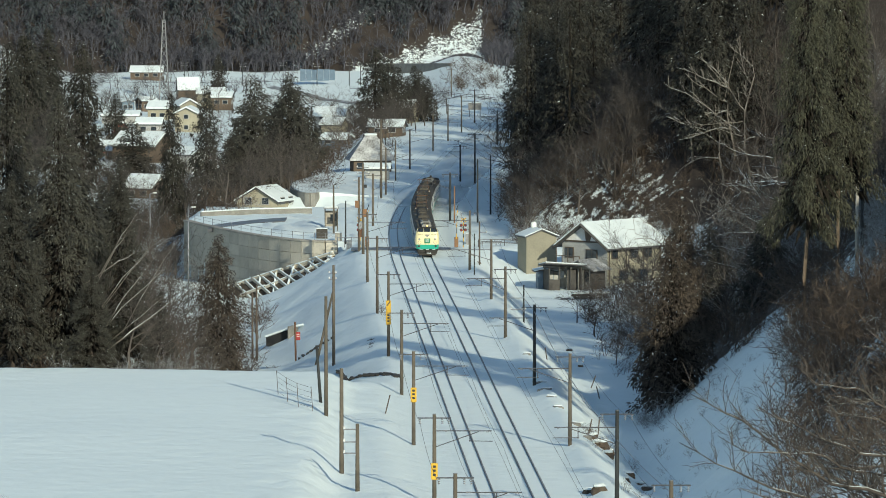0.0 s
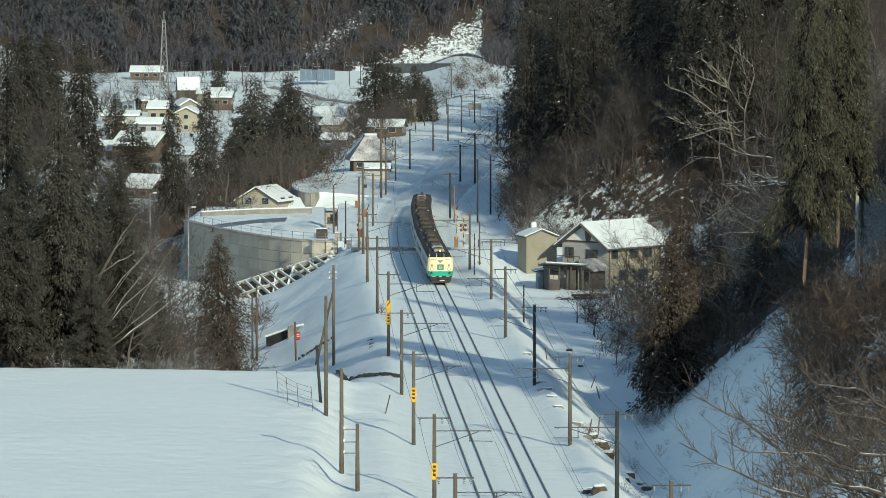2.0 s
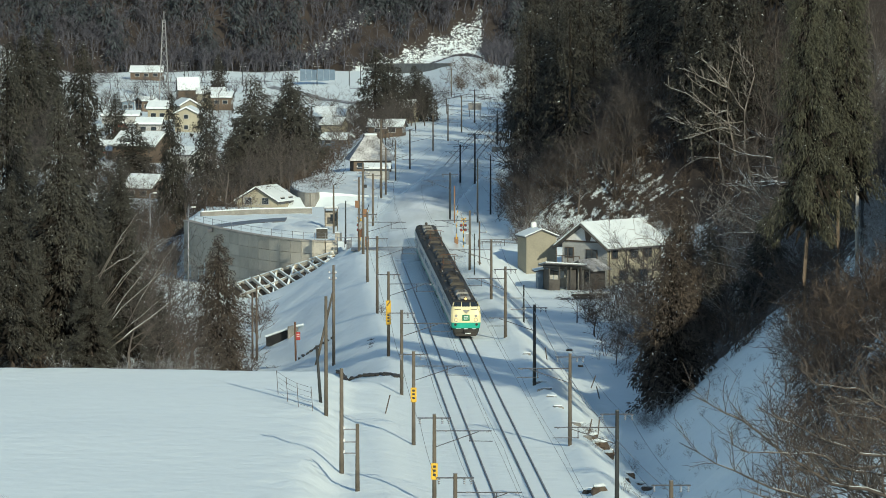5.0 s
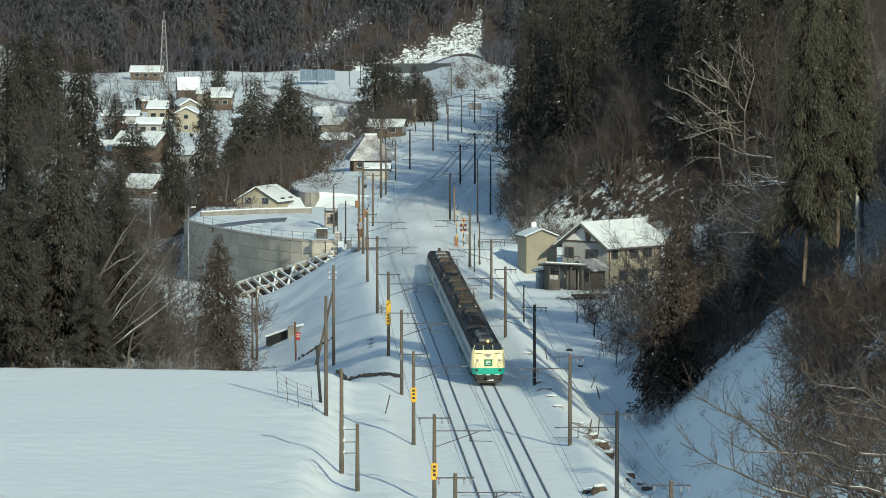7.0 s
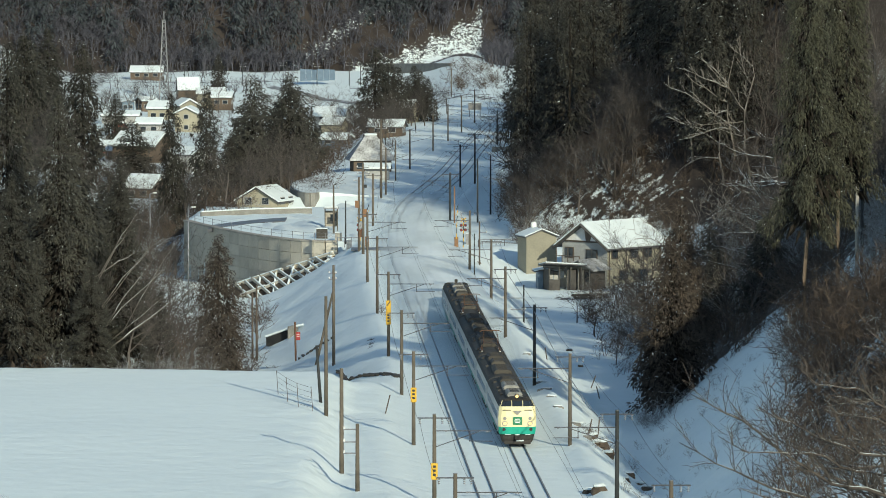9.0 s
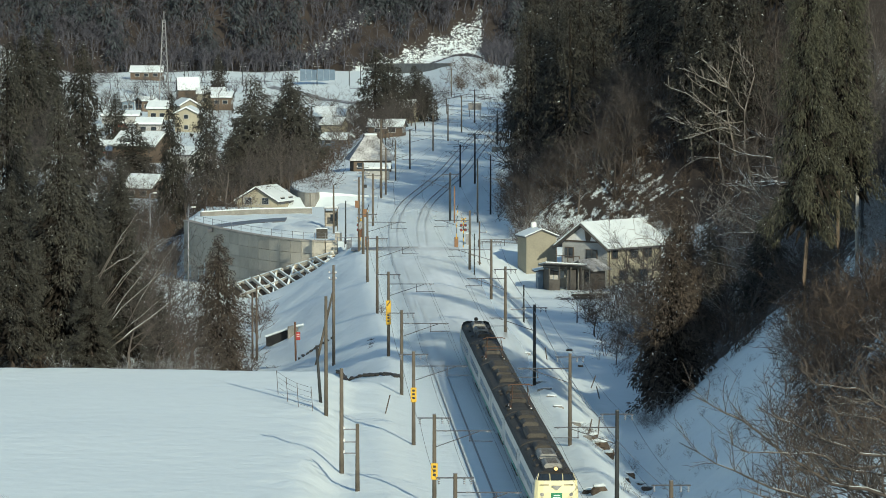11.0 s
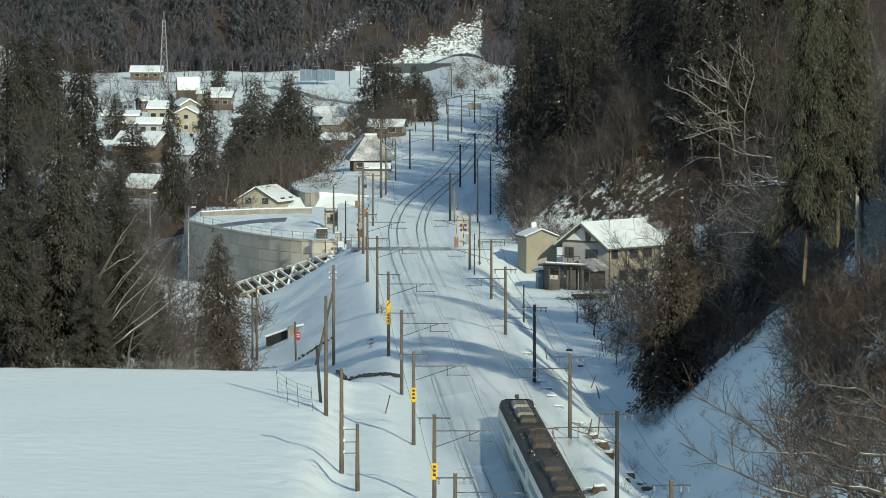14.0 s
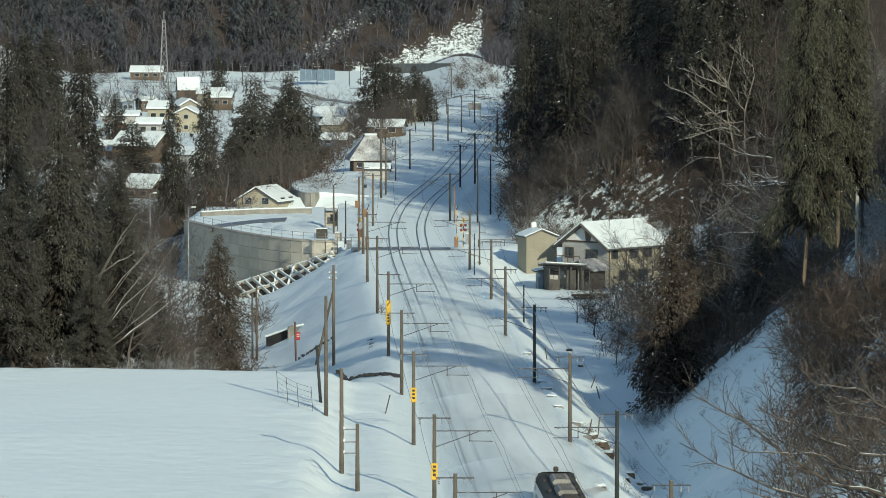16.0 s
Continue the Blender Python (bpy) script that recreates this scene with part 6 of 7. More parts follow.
def build_culvert():
    cul = thing("culvert_portal", pose(-18.2, 513, -5.9, 0, 0, -20), "dark concrete culvert portal set in the snowy embankment", "culvert")
    g = geo()
    add_box(g, (1.75, -0.6, 0.9), (0.35, 3.2, 3.0))
    part("wing_wall", g, PARAPET, cul, bevel=0.04)
    # solid black block paints the shade inside the opening
    g = geo()
    sec = [(-2.6, -0.8), (1.7, -0.8), (1.7, 2.1), (-0.2, 1.6), (-2.6, 0.5)]
    add_loft(g, [ring(sec, -0.2), ring(sec, 1.6)])
    part("barrel", g, BLACK, cul, "black block standing for the shade in the opening")
    g = geo()
    add_loft(g, [[(-2.8, -0.5, 0.45), (2.1, -0.5, 2.15), (2.1, -0.5, 2.5), (-2.8, -0.5, 0.75)], [(-2.8, 3.0, 0.45), (2.1, 3.0, 2.15), (2.1, 3.0, 2.5), (-2.8, 3.0, 0.75)]])
    part("snow", g, SNOW, cul, bevel=0.1)
    cul.scale = (0.78, 0.78, 0.78)
    # stone-lined drains running down from the track
    rng = random.Random(8)
    for name, pts, n, w in (("drain_channel", [(-10.2, 440), (-9.0, 428), (-6.6, 416), (-3.9, 408.5)], 44, 0.36), ("drain_channel", [(-15.6, 481), (-13.5, 480.5), (-11.6, 479)], 9, 0.4)):
        ch = thing(name, Matrix(), "dark stone-lined drain cut through the snow", "drain", "drains")
        for k in range(n):
            t = (k + 0.5) / n * (len(pts) - 1)
            i = min(int(t), len(pts) - 2)
            x = pts[i][0] + (pts[i + 1][0] - pts[i][0]) * (t - i)
            y = pts[i][1] + (pts[i + 1][1] - pts[i][1]) * (t - i)
            g = geo()
            add_box(g, (x + rng.uniform(-0.08, 0.08), y, land_z(x, y) + 0.02), (w * rng.uniform(0.7, 1.1), 1.9, 0.2 * rng.uniform(0.7, 1.1)), Euler((0, 0, rng.uniform(-0.3, 0.3))).to_matrix())
            part("stone", g, UNDER, ch, bevel=0.05)
    net = thing("field_fence", Matrix(), "thin wire fence on leaning stakes in the field", "fence")
    stakes = [(-13.6, 372), (-12.6, 366), (-11.6, 362), (-10.4, 360)]
    for x, y in stakes:
        tube_part("stake", [(x, y, land_z(x, y) - 0.3), (x - 0.15, y, land_z(x, y) + 2.0)], 0.026, TIMBER, net)
    for z in (0.3, 0.7, 1.1, 1.5, 1.9):
        tube_part("strand", [(x - 0.1, y, land_z(x, y) + z) for x, y in stakes], 0.011, WIRE, net, 4)


def build_stream_bank():
    """Boulders and earth that show through the snow of the stream bank."""
    rng = random.Random(21)
    for x, y, s in ((12.0, 362, 0.8), (12.5, 358, 1.0), (13.0, 354, 0.7), (13.4, 362, 0.6), (10.4, 322, 0.7), (11.1, 320, 0.9), (14.6, 352, 0.6), (15.4, 350, 0.7), (15.9, 347, 0.8), (14.0, 345, 0.5), (13.8, 452, 0.5), (13.2, 470, 0.5)):
        rock = thing("boulder", pose(x, y, land_z(x, y), 0, 0, rng.uniform(0, 360)), "dark wet boulder capped with snow beside the stream", "rock", "stream boulders")
        for nm, mat, r0, z0, z1 in (("stone", LITTER, 0.62 * s, -0.35, 0.42 * s), ("snow", SNOW, 0.52 * s, 0.36 * s, 0.62 * s)):
            g = geo()
            rings = []
            for k in range(5):
                t = k / 4
                rad = r0 * (0.55 + 0.45 * math.sin(math.pi * (0.25 + 0.68 * t)))
                rings.append([(rad * rng.uniform(0.8, 1.2) * math.cos(a) * 1.3, rad * rng.uniform(0.8, 1.2) * math.sin(a), z0 + (z1 - z0) * t) for a in [2 * math.pi * j / 9 for j in range(9)]])
            add_loft(g, rings)
            part(nm, g, mat, rock, "cap of snow" if nm == "snow" else "")
    for x, y, ln, tilt in ((-4.75, 371, 1.6, 14), (10.1, 438, 1.2, -8), (12.8, 372, 1.6, 5), (11.6, 360, 1.5, 12), (14.6, 420, 1.2, -14), (14.2, 432, 1.3, 20)):
        st = thing("stake", pose(x, y, land_z(x, y), 0, tilt, 0), "thin leaning timber stake in the snow", "stake", "stakes")
        tube_part("shaft", [(0, 0, -0.3), (0, 0, ln)], 0.05, TIMBER, st)


def rail_fence(name, pts, h, label, gap=2.2):
    """Posts and two rails along points of the plan."""
    fence = thing(name, Matrix(), label, "railing")
    line = []
    for (x0, y0, z0), (x1, y1, z1) in zip(pts[:-1], pts[1:]):
        n = max(1, int(math.hypot(x1 - x0, y1 - y0) / gap))
        line += [(x0 + (x1 - x0) * k / n, y0 + (y1 - y0) * k / n, z0 + (z1 - z0) * k / n) for k in range(n)]
    line.append(pts[-1])
    for x, y, z in line:
        tube_part("post", [(x, y, z - 0.4), (x, y, z + h)], 0.05, DARK_STEEL, fence)
    for f in (0.55, 0.97):
        tube_part("rail", [(x, y, z + h * f) for x, y, z in line], 0.06, DARK_STEEL, fence)


def build_roads():
    rail_fence("lane_guard_rail", [(4.6, 586, 0), (8.0, 586.5, 0), (11.5, 587, -0.2)], 0.95, "dark pipe guard rail along the snowy lane", 1.6)
    rail_fence("road_guard_rail", [(-26, 1262, -1.2), (-13, 1232, -0.6), (0, 1190, -0.2), (13.5, 1134, 0)], 1.0, "dark guard rail along the far snowy road", 6)
    rail_fence("road_guard_rail", [(-105, 1395, -3.4), (-86, 1390, -3.4), (-62, 1392, -3.4), (-47, 1395, -3)], 1.0, "grey guard rail above the village field", 6)
    farway = tagged(new("far_road"), "slushy grey road curving between snow banks behind the village", "road", kind="structure")
    g = geo()
    mid = [(-53, 1395), (-44, 1365), (-34, 1338), (-23.6, 1310), (-13, 1278), (-3.7, 1245), (4.5, 1200), (11, 1150)]
    add_loft(g, [[(x - 1.0, y - 5.0, land_z(x, y) - 0.6), (x + 1.0, y + 5.0, land_z(x, y) - 0.6), (x + 1.0, y + 5.0, land_z(x, y) + 0.16), (x - 1.0, y - 5.0, land_z(x, y) + 0.16)] for x, y in mid])
    part("surface", g, WET, farway)
    lane = tagged(new("lane"), "ploughed strip of dark wet road on the snowy platform", "road", kind="structure")
    pts = [(-32.5, 628), (-30.5, 633), (-28, 638.5), (-25, 643.5), (-22.5, 646)]
    g = geo()
    add_loft(g, [[(x, y - 4.2, -0.5), (x, y + 4.2, -0.5), (x, y + 4.2, 0.0), (x, y - 4.2, 0.0)] for x, y in pts])
    part("surface", g, ROAD, lane)
    # heaps that the plough has thrown up between the road and the guard rail
    rng = random.Random(14)
    for x, y, w, d, h in ((-19.6, 626, 4.2, 13, 1.0), (-24.3, 632, 2.2, 7, 0.55), (-16.4, 610, 1.6, 6, 0.7), (-28.2, 648, 4.5, 3, 0.5), (-12.2, 608, 1.4, 6, 0.6), (-14.6, 703, 3.4, 8, 0.8), (-13.2, 690, 2.4, 8, 0.6), (-22.5, 655, 5, 6, 0.6)):
        bank = thing("snow_bank", pose(x, y, min(land_z(x, y - d * 0.7), land_z(x + w * 0.7, y), land_z(x, y)) - 0.2), "rough ploughed heap of snow on the road platform", "snow bank", "snow banks")
        verts, faces = [], []
        for j in range(15):
            for i in range(19):
                u, v = i / 9 - 1, j / 7 - 1
                q = max(0.0, 1 - u * u - v * v)
                verts.append((u * w, v * d, h * q ** 0.6 * (0.75 + 0.35 * math.sin(5 * u + 3 * v + x)) + (0.12 * h * rng.uniform(-1, 1) if q else 0)))
        faces = [(j * 19 + i, j * 19 + i + 1, j * 19 + i + 20, j * 19 + i + 19) for j in range(14) for i in range(18)]
        part("drift", (verts, faces), SNOW, bank, smooth=True)


build_lineside()
build_roads()
build_stream_bank()
build_crossing()
build_retaining_wall()
build_slope_frame()
build_culvert()


# ---- buildings ----
OCHRE = material("ochre_render", (0.37, 0.34, 0.255), (0.28, 0.255, 0.19), 0.85, scale=0.6, fine=6, bump=0.15)
GREYWALL = material("grey_render", (0.40, 0.40, 0.38), (0.3, 0.3, 0.29), 0.8, scale=0.6, fine=6, bump=0.15)
GREYTIMBER = material("grey_timber", (0.085, 0.078, 0.07), (0.05, 0.046, 0.042), 0.85, scale=0.8, fine=9, bump=0.3)
SNOWY_ROOF = material("patchy_snow_roof", (0.50, 0.51, 0.51), (0.13, 0.125, 0.12), 0.8, scale=0.55, fine=3, bump=0.3)
BEIGE = material("beige_metal_cladding", (0.26, 0.24, 0.18), (0.20, 0.185, 0.14), 0.6, scale=0.6, fine=6, bump=0.1)
BROWNWALL = material("brown_boards", (0.15, 0.11, 0.08), (0.09, 0.068, 0.05), 0.8, scale=0.8, fine=9, bump=0.3)
REDWALL = material("red_boards", (0.26, 0.07, 0.05), (0.17, 0.05, 0.04), 0.8, scale=0.8, fine=9, bump=0.3)
BLUEWALL = material("blue_sheeting_and_shade", (0.13, 0.19, 0.25), (0.09, 0.13, 0.18), 0.6, scale=0.8, fine=9, bump=0.3)
ROOFING = material("dark_roof_sheet", (0.10, 0.10, 0.105), (0.06, 0.06, 0.065), 0.6, scale=0.8, fine=9, bump=0.2)
THATCH = material("grey_roof_sheet", (0.30, 0.29, 0.27), (0.18, 0.17, 0.16), 0.75, scale=0.7, fine=6, bump=0.3)


def gable_ring(w, h, rise, over=0.0, lift=0.0):
    return [(-w / 2 - over, h - over * 2 * rise / w + lift), (0, h + rise + lift), (w / 2 + over, h - over * 2 * rise / w + lift)]


def house(x, y, z, yaw, w, ln, h, rise, wall, label, roof=None, snow=0.28, windows=2, floors=1, name="house", group="village houses", over=0.45, trim=False):
    """Gabled building: gable ends face -y and +y in its own space."""
    ob = thing(name, pose(x, y, z, 0, 0, yaw), label, "house" if name == "house" else "shed", group)
    g = geo()
    sec = [(-w / 2, -1.5), (w / 2, -1.5), (w / 2, h), (0, h + rise), (-w / 2, h)]
    add_loft(g, [ring(sec, -ln / 2), ring(sec, ln / 2)])
    walls = part("wall", g, wall, ob)
    k = 2 * rise / w
    for sx in (-1, 1):
        for nm, mat, lo, hi, ov in (("roof", roof or ROOFING, 0.02, 0.16, over), ("roof_snow", SNOW, 0.165, 0.165 + snow, over - 0.04)):
            if nm == "roof_snow" and not snow:
                continue
            g = geo()
            e = w / 2 + ov
            sec = [(0, h + rise + lo), (sx * e, h + rise - k * e + lo), (sx * e, h + rise - k * e + hi), (0, h + rise + hi)]
            if sx < 0:
                sec = sec[::-1]
            add_loft(g, [ring(sec, -ln / 2 - ov), ring(sec, ln / 2 + ov)])
            part(nm, g, mat, ob, "thick roof snow" if mat is SNOW else "", bevel=0.05 if mat is SNOW and snow > 0.2 else 0)
    for fl in range(floors):
        zc = 1.35 + fl * 2.6
        for i in range(windows):
            for face in ("front", "left", "right"):
                span = w if face == "front" else ln
                c = (-0.5 + (i + 0.5) / windows) * span * 0.86
                g, p = geo(), geo()
                if face == "front":
                    add_box(g, (c, -ln / 2 - 0.03, zc), (1.25, 0.1, 1.15))
                    add_box(p, (c, -ln / 2 - 0.09, zc), (1.05, 0.04, 0.95))
                else:
                    sx = -1 if face == "left" else 1
                    add_box(g, (sx * (w / 2 + 0.03), c, zc), (0.1, 1.5, 1.15))
                    add_box(p, (sx * (w / 2 + 0.09), c, zc), (0.04, 1.3, 0.95))
                win = part("window", g, GREYWALL if not trim else TIMBER, walls)
                part("pane", p, GLASS, win)
    if trim:
        for zz in (h - 0.15, h * 0.5):
            g = geo()
            add_box(g, (0, -ln / 2 - 0.03, zz), (w, 0.08, 0.16))
            part("beam", g, TIMBER, walls)
        for sx in (-0.5, -0.16, 0.16, 0.5):
            g = geo()
            add_box(g, (sx * (w - 0.16), -ln / 2 - 0.032, h * 0.5), (0.15, 0.09, h))
            part("timber_post", g, TIMBER, walls)
    return ob


def build_houses():
    v = "village houses"
    house(-64, 965, -7, 62, 8.0, 10.5, 3.6, 2.4, BROWNWALL, "village house with a broad white snow-laden roof", floors=1, snow=0.5, windows=1)
    house(-73.7, 1308, -6.4, 97, 6.0, 6.0, 4.0, 3.2, BROWNWALL, "tall brown house with a steep snow-covered roof", floors=1, snow=0.35, windows=2, over=0.35)
    house(-63, 1120, -7, -6, 5.6, 8, 4.6, 1.4, OCHRE, "yellowish gabled house with snow on its roof", floors=2, snow=0.4, windows=1)
    house(-66, 1160, -7, 20, 5.0, 7, 5.2, 1.4, BEIGE, "narrow house with a snowy sloping roof", floors=1, snow=0.4)
    house(-75, 1200, -7, 80, 6.0, 5.5, 3.0, 1.5, OCHRE, "small ochre house under deep roof snow", snow=0.5)
    house(-72, 1110, -7, 85, 4.5, 6.0, 2.4, 1.1, GREYWALL, "low grey house under deep roof snow", snow=0.5)
    house(-79, 1105, -7, 10, 3.4, 5.0, 2.2, 0.7, REDWALL, "small dark red shed in snow", name="shed", snow=0.25)
    house(-84, 1180, -7, 88, 6.0, 9.5, 1.8, 0.9, GREYWALL, "long low building under smooth snow", windows=1, snow=0.5)
    house(-88, 1260, -7, 10, 3.5, 4, 2.6, 0.5, BLUEWALL, "small blue sheet-clad shed", name="shed", snow=0.12)
    house(-83, 1265, -7, -60, 4.0, 4.5, 2.8, 0.9, BROWNWALL, "brown shed with a snowy pitched roof", name="shed", snow=0.35)
    house(-52.5, 928, -7, 55, 5.5, 6.5, 3.4, 1.3, GREYWALL, "grey house with a thin snow cover on dark roofing", snow=0.1)
    house(-66, 1290, -6, 85, 5.5, 7.5, 3.0, 1.3, BEIGE, "house with a white snowy roof", snow=0.4)
    house(-62, 1270, -6, 85, 5.0, 5.5, 2.6, 1.1, BROWNWALL, "small brown house with a snowy roof", snow=0.4)
    house(-25.5, 1040, -4.0, 78, 7, 7, 4.0, 1.7, GREYWALL, "two-storey house with a snow-laden roof", floors=2, snow=0.4)
    house(-24.0, 1000, -4.0, 70, 5, 4.5, 3.6, 1.2, OCHRE, "small ochre house with snow on the roof", floors=1, snow=0.35)
    house(-22.5, 960, -3.6, 70, 4.5, 5.5, 1.6, 0.9, BLUEWALL, "low shed with bluish walls and deep snow", name="shed", snow=0.5)
    farm = thing("farmhouse", pose(-12.6, 786, -0.2, 0, 0, 8), "old farmhouse with a steep hipped roof patched with snow", "house", v)
    g = geo()
    add_box(g, (0, 0, 0.6), (6.6, 5.6, 3.6))
    walls = part("wall", g, BROWNWALL, farm)
    g = geo()
    add_loft(g, [[(-4.1, -3.5, 2.1), (4.1, -3.5, 2.1), (4.1, 3.5, 2.1), (-4.1, 3.5, 2.1)], [(-4.0, -3.4, 2.4), (4.0, -3.4, 2.4), (4.0, 3.4, 2.4), (-4.0, 3.4, 2.4)], [(-0.9, -0.25, 6.4), (0.9, -0.25, 6.4), (0.9, 0.25, 6.4), (-0.9, 0.25, 6.4)]])
    part("roof", g, SNOWY_ROOF, farm, "steep roof patched with snow")
    g = geo()
    add_box(g, (0, 0, 6.5), (2.2, 0.7, 0.35))
    part("ridge_cap", g, SNOW, farm, bevel=0.1)
    for c in (-2.1, 0.2, 2.2):
        g = geo()
        add_box(g, (c, -2.83, 1.2), (1.2, 0.08, 1.1))
        part("window", g, GLASS, walls)
    house(-11.0, 757, -0.2, 86, 2.4, 3.9, 2.0, 0.5, GREYWALL, "small pale hut with snow on a flat roof", name="shed", windows=0, snow=0.35)
    house(-9.4, 1010, 0, 70, 6.0, 6.5, 2.8, 1.7, OCHRE, "ochre house with a ragged snowy roof", snow=0.25)
    house(-11.5, 930, 0, 80, 4.6, 7.0, 2.0, 1.2, BROWNWALL, "dark timber shed beside the line", name="shed", snow=0.18)
    house(-104.5, 1552, 7.5, 85, 5, 6.5, 3.0, 1.6, BROWNWALL, "lone hillside house with a snowy roof", snow=0.4)
    house(-54.5, 830, -7.6, 60, 6, 6, 2.4, 2.0, BROWNWALL, "brown house with a steep snowy roof", snow=0.35)
    house(-74, 1000, -7, 80, 3.5, 4.5, 2.0, 0.8, REDWALL, "dark red shed under snow", name="shed", snow=0.3)
    house(-70, 975, -7, 60, 3.5, 4.5, 2.0, 1.0, BROWNWALL, "brown shed under snow", name="shed", snow=0.3)
    house(-27.4, 700, -1.6, -22, 6.8, 7.0, 1.3, 2.0, OCHRE, "pale gabled house behind the road platform", snow=0.22)
    # by the lane
    house(11.9, 571, -3.6, 17, 4.0, 3.6, 6.0, 0.8, BEIGE, "tall beige metal shed with a thin snowy roof", ROOFING, 0.12, 0, name="shed", group="lane buildings", over=0.3)
    main = house(21.2, 566.2, -3.5, -43, 7.4, 10.4, 5.4, 2.5, GREYWALL, "grey and ochre two-storey house with a snowy gabled roof", ROOFING, 0.22, 0, 2, group="lane buildings", over=0.85)
    # wall colours carry the light: ochre on the sunlit side, grey shaded front
    g = geo()
    add_box(g, (3.74, 0, 2.4), (0.06, 10.3, 5.6))
    part("side_cladding", g, OCHRE, main, "pale ochre sheet colouring the sunlit side wall")
    for k in range(4):
        g = geo()
        add_box(g, (3.8, -4.9 + k * 3.25, 2.5), (0.08, 0.16, 5.4))
        part("timber_post", g, TIMBER, main)
    for y, z, w in ((-3.9, 4.3, 1.0), (-0.2, 4.2, 1.4), (2.4, 4.2, 1.4), (-2.2, 1.6, 1.5), (1.6, 1.6, 1.5)):
        g, p = geo(), geo()
        add_box(g, (3.82, y, z), (0.10, w + 0.2, 1.25))
        add_box(p, (3.88, y, z), (0.04, w, 1.05))
        part("pane", p, GLASS, part("window", g, TIMBER, main))
    f = -5.2
    for x, z, w, hh in ((-2.5, 4.3, 1.25, 1.15), (1.2, 4.2, 1.7, 1.05), (-2.4, 1.5, 1.4, 1.2), (0.4, 1.5, 1.4, 1.2)):
        g, p = geo(), geo()
        add_box(g, (x, f - 0.04, z), (w + 0.2, 0.12, hh + 0.2))
        for sx in (-0.25, 0.25):
            add_box(p, (x + sx * w, f - 0.10, z), (w / 2 - 0.06, 0.04, hh))
        part("pane", p, GLASS, part("window", g, TIMBER, main))
    g = geo()
    add_box(g, (0, f - 0.04, 5.75), (7.2, 0.14, 0.18))
    part("beam", g, TIMBER, main)
    for name, mat, pts, d in (("gable_panel", WHITE, [(-3.1, 5.86), (3.1, 5.86), (0, 7.75)], 0.05), ("gable_brace", BROWNWALL, [(0.25, 5.87), (0.95, 5.87), (1.35, 6.95), (0.0, 7.72), (-0.05, 7.6)], 0.09)):
        g = geo()
        add_loft(g, [ring(pts, f - d), ring(pts, f - 0.01)])
        part(name, g, mat, main)
    for sx in (-1, 1):
        g = geo()
        add_tube(g, [(0, f - 0.88, 7.86), (sx * 4.55, f - 0.88, 4.83)], 0.13, 4)
        part("barge_board", g, GREYTIMBER, main)
    g = geo()
    add_box(g, (-1.6, f - 0.7, 2.95), (3.9, 1.4, 0.14))
    deck = part("balcony_deck", g, GREYTIMBER, main)
    for k in range(5):
        tube_part("balcony_post", [(-3.5 + k * 0.95, f - 1.35, 2.9), (-3.5 + k * 0.95, f - 1.35, 4.9 if k in (0, 2) else 3.95)], 0.06, TIMBER, deck)
    tube_part("balcony_rail", [(-3.5, f - 1.35, 3.95), (0.3, f - 1.35, 3.95)], 0.05, TIMBER, deck)
    porch = thing("porch", pose(14.7, 555.5, -2.95, 0, 0, 10), "open timber porch with a thin flat snowy roof", "porch", "lane buildings")
    for sx in (-2.0, -0.7, 0.7, 2.0):
        for sy in (-1.7, 1.7):
            tube_part("post", [(sx, sy, -0.6), (sx, sy, 2.6)], 0.08, GREYTIMBER, porch)
    for c, s3, mat in (((0, 1.6, 1.2), (4.0, 0.1, 2.7), GREYWALL), ((-1.35, -1.72, 0.35), (1.2, 0.08, 1.5), GREYTIMBER), ((0.9, -1.2, 0.9), (1.1, 0.08, 2.6), GREYTIMBER), ((-2.02, 0, 1.0), (0.08, 3.2, 2.6), GREYTIMBER), ((1.95, 0.6, 1.0), (0.08, 1.8, 2.6), GREYWALL)):
        g = geo()
        add_box(g, c, s3)
        part("panel", g, mat, porch, bevel=0.01)
    g = geo()
    add_box(g, (-0.5, -1.66, 1.7), (0.7, 0.05, 0.9))
    part("pane", g, GLASS, porch)
    tilt = Euler((radians(-7), radians(4), 0)).to_matrix()
    g = geo()
    add_box(g, (0, 0, 2.72), (5.2, 4.6, 0.12), tilt)
    part("roof", g, ROOFING, porch)
    g = geo()
    add_box(g, (0, 0, 2.86), (5.1, 4.5, 0.15), tilt)
    part("snow", g, SNOW, porch, "thin slab of snow", bevel=0.05)
    lean = thing("lean_to", pose(17.6, 557, -3.2, 0, 0, -35), "dark timber lean-to with patchy snow on its gabled roof", "shed", "lane buildings")
    g = geo()
    add_box(g, (0, 0.4, 0.9), (3.2, 3.2, 3.2))
    body = part("wall", g, GREYTIMBER, lean)
    for sx in (-1.6, -0.5, 0.6, 1.6):
        tube_part("post", [(sx, -1.5, -0.8), (sx, -1.5, 2.4)], 0.07, PARAPET, lean)
    for x, w in ((-1.05, 0.8), (1.1, 0.8)):
        g = geo()
        add_box(g, (x, -1.24, 1.5), (w, 0.06, 1.2))
        part("pane", g, GLASS, body)
    gable = [(-2.0, 2.5), (2.0, 2.5), (0, 3.5)]
    g = geo()
    add_loft(g, [ring(gable, -1.6), ring(gable, 2.0)])
    part("gable", g, PARAPET, lean)
    for sx in (-1, 1):
        sec = [(0, 3.52), (sx * 2.5, 2.28), (sx * 2.5, 2.40), (0, 3.66)]
        g = geo()
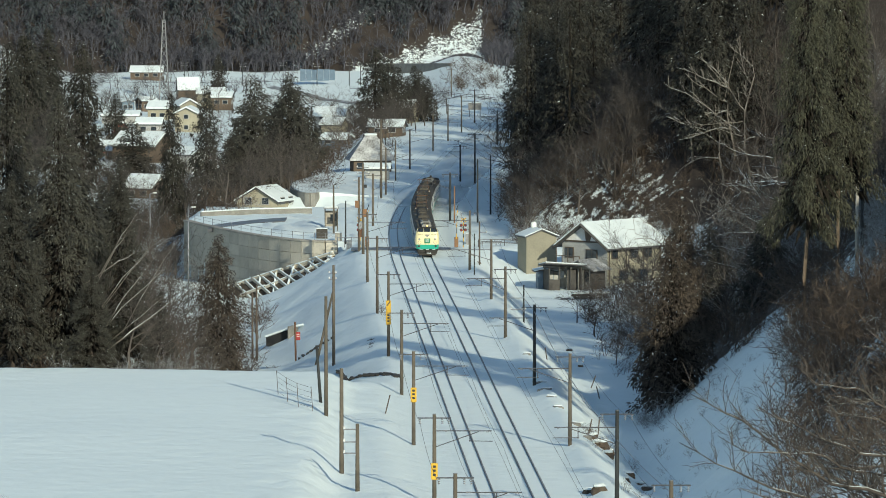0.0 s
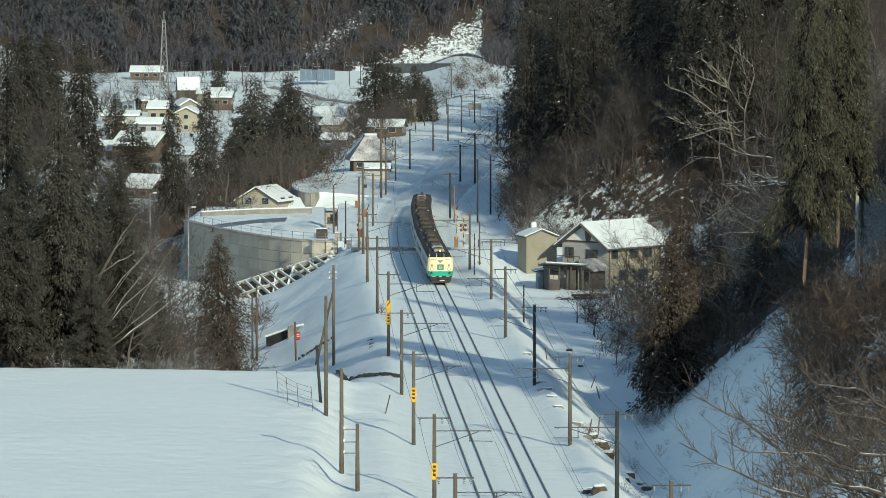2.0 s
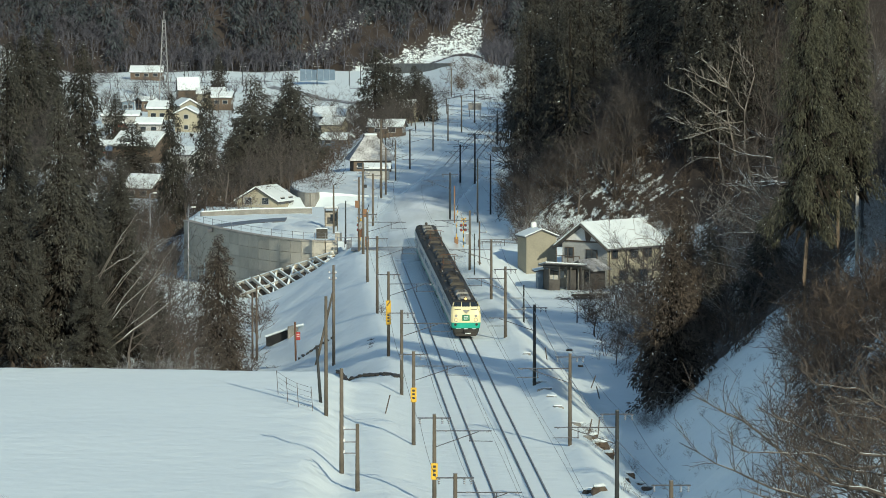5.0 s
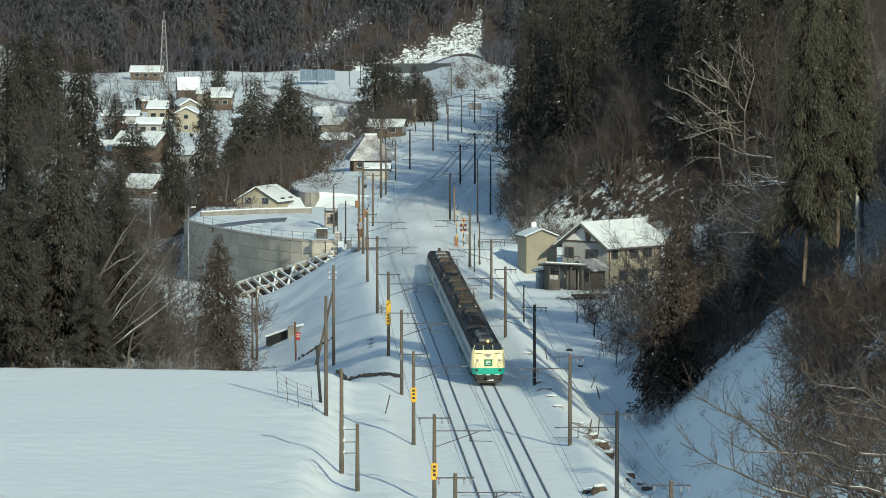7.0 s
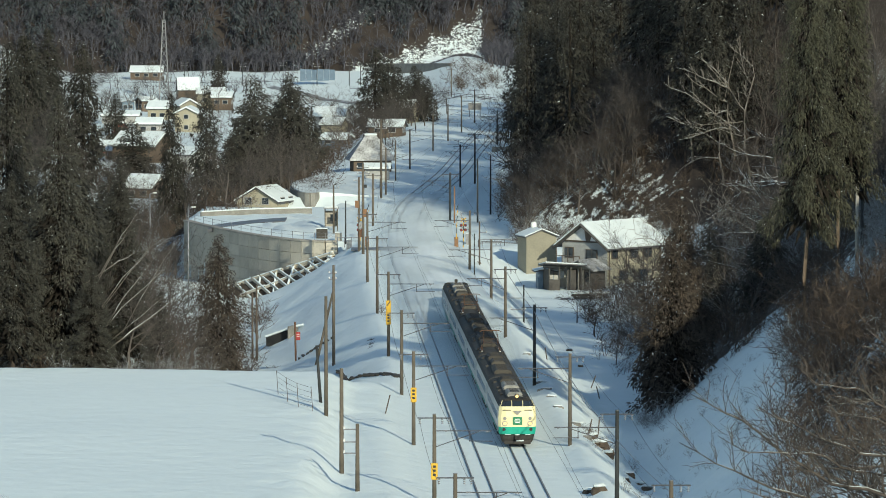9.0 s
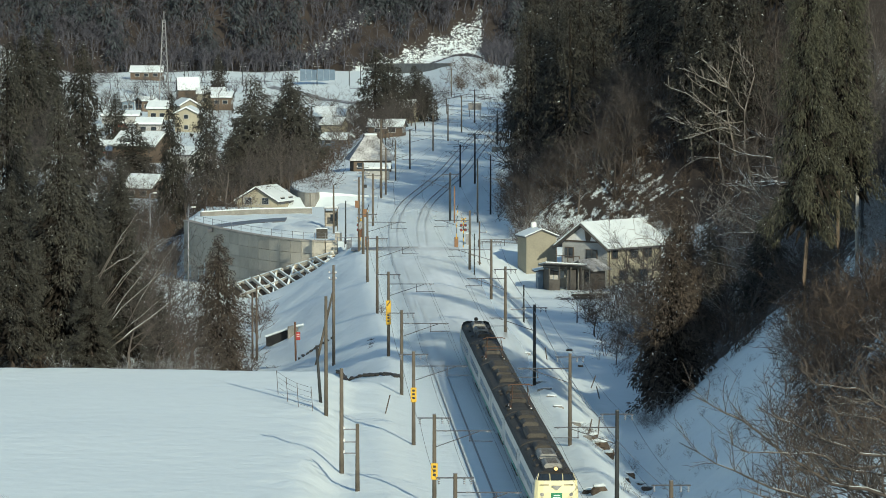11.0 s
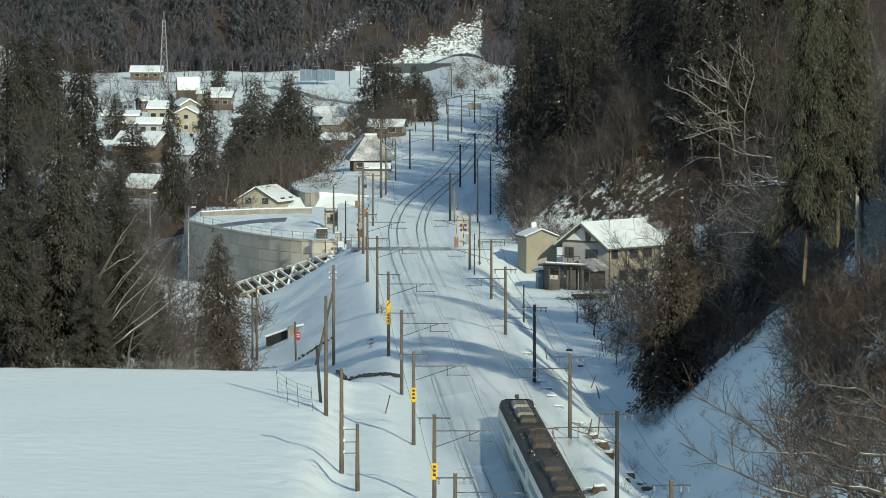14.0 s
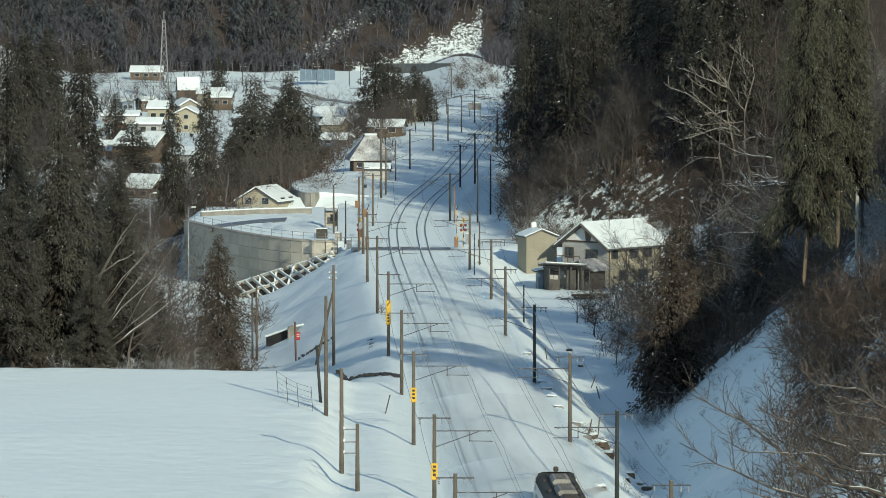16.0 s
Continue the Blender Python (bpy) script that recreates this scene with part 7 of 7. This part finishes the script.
        add_loft(g, [ring(sec[::sx], -2.0), ring(sec[::sx], 2.2)])
        part("roof", g, SNOWY_ROOF, lean, "dark sheet roof patched with snow")
    for x, y, ln, hh, yaw in ((17.6, 543.0, 4.4, 0.9, 14),):
        yard = thing("yard_wall", pose(x, y, land_z(x, y), 0, 0, yaw), "low dark stone yard wall topped with snow", "wall", "yard walls")
        rng = random.Random(int(x))
        for row in range(3):
            for k in range(int(ln / 0.55)):
                g = geo()
                add_box(g, (-ln / 2 + 0.3 + k * 0.55 + 0.25 * (row % 2), rng.uniform(-0.04, 0.04), -0.2 + (row + 0.5) * hh / 3), (0.5, 0.6, hh / 3 - 0.03))
                part("stone", g, UNDER, yard, bevel=0.05)
        g = geo()
        add_box(g, (0.1, 0, hh - 0.1), (ln, 0.7, 0.2))
        part("snow", g, SNOW, yard, "cap of snow", bevel=0.07)
    house(12.6, 558, -3.3, 5, 2.0, 2.4, 2.2, 0.2, BLUEWALL, "small grey-blue shed beside the porch", ROOFING, 0.1, 0, name="shed", group="lane buildings")
    # white solid on the roof, standing in for a snow clump behind
    tank = thing("water_tank", pose(11.5, 572.2, 3.3), "small round white solid standing for a snow clump behind a shed", "tank")
    g = geo()
    add_tube(g, [(0, 0, -0.1), (0, 0, 0.3), (0, 0, 0.7), (0, 0, 0.85)], [0.3, 0.4, 0.36, 0.14], 12)
    part("shell", g, WHITE, tank, smooth=True)
    house(-93.6, 1432, -3.0, 88, 7, 10, 2.2, 1.6, BROWNWALL, "long low house with a broad snowy roof on the far road", snow=0.35, windows=3)
    for x, h in ((-69.6, 7.5), (-62, 7.0), (-49.5, 7.5), (-39.0, 7.0), (-29, 7.5), (-25.5, 7.0), (-80, 7.5)):
        utility_pole(x, 1400, h, POLE_D, "grey utility pole along the far snowy road", [(h - 0.4, -1.1, 1.1), (h - 1.2, -0.9, 0.9)], 0.15)
    # lattice tower behind the village
    tower = thing("lattice_tower", pose(-82.6, 1340, -7.2), "tall grey steel lattice tower", "pylon")
    legs = [(-1.5, -1.5), (1.5, -1.5), (1.5, 1.5), (-1.5, 1.5)]
    ht = 24.5
    for lx, ly in legs:
        tube_part("leg", [(lx, ly, 0), (lx * 0.22, ly * 0.22, ht)], 0.11, STEEL, tower, 5)
    levels = [0, 3.8, 7.2, 10.3, 13.1, 15.6, 17.9, 20.0, 21.8, 23.3, 24.5]
    for z0, z1 in zip(levels[:-1], levels[1:]):
        for i in range(4):
            (ax, ay), (bx, by) = legs[i], legs[(i + 1) % 4]
            k0, k1 = 1 - 0.78 * z0 / ht, 1 - 0.78 * z1 / ht
            tube_part("brace", [(ax * k0, ay * k0, z0), (bx * k1, by * k1, z1)], 0.06, STEEL, tower, 4)
            tube_part("brace", [(bx * k0, by * k0, z0), (ax * k1, ay * k1, z1)], 0.06, STEEL, tower, 4)
    tube_part("mast", [(0, 0, ht - 1), (0, 0, ht + 2.5)], 0.12, STEEL, tower)
    # road walls and a signal cabin along the far line
    far = tagged(new("wall_road"), "dark retaining wall of the far road", "wall", kind="structure")
    for x0, y0, z0, x1, y1, z1 in ((-24, 1489, -1.7, -10, 1460, -0.9), (-10, 1460, -0.9, 2.5, 1431, -0.1)):
        n = 8
        for k in range(n):
            t0, t1 = k / n, (k + 1) / n
            a = Vector((x0 + (x1 - x0) * t0, y0 + (y1 - y0) * t0, z0 + (z1 - z0) * t0))
            b = Vector((x0 + (x1 - x0) * t1, y0 + (y1 - y0) * t1, z0 + (z1 - z0) * t1))
            g = geo()
            add_box(g, (a + b) / 2, ((b - a).length - 0.05, 0.5, 4.2), Euler((0, 0, math.atan2(b.y - a.y, b.x - a.x))).to_matrix())
            part("panel", g, PARAPET, far)
    # the blue here paints the shade on snow and wall below the road
    bl = tagged(new("wall_blue"), "blue panels coloured as the shaded snow and wall under the far road", "wall", kind="structure")
    for k in range(6):
        g = geo()
        add_box(g, (-43.4 + k * 1.8, 1402 + 0.3 * k, -0.9), (1.76, 0.4, 3.7 - 0.2 * (k % 3)))
        part("panel", g, BLUEWALL, bl)
    hut = thing("signal_hut", pose(7.3, 1035, 0), "small grey trackside hut on legs", "hut")
    g = geo()
    add_box(g, (0, 0, 2.4), (3.0, 2.4, 1.5))
    part("body", g, THATCH, hut, bevel=0.04)
    g = geo()
    add_box(g, (0, 0, 3.28), (3.2, 2.6, 0.26))
    part("snow", g, SNOW, hut, bevel=0.08)
    for sx in (-1.2, 1.2):
        for sy in (-0.9, 0.9):
            tube_part("leg", [(sx, sy, -0.3), (sx, sy, 1.7)], 0.09, STEEL, hut)
    plat = thing("trackside_platform", pose(10.9, 862, 0), "snow-topped concrete staff platform beside the line", "platform")
    g = geo()
    add_box(g, (0, 0, 0.3), (3.2, 5, 1.2))
    part("base", g, CONCRETE, plat, bevel=0.05)
    g = geo()
    add_box(g, (0, 0, 1.0), (3.1, 4.9, 0.25))
    part("snow", g, SNOW, plat, bevel=0.08)


build_houses()


# ---- moving things ----
def motions():
    for car, rows in TRAIN:
        walk(car, rows)


motions()
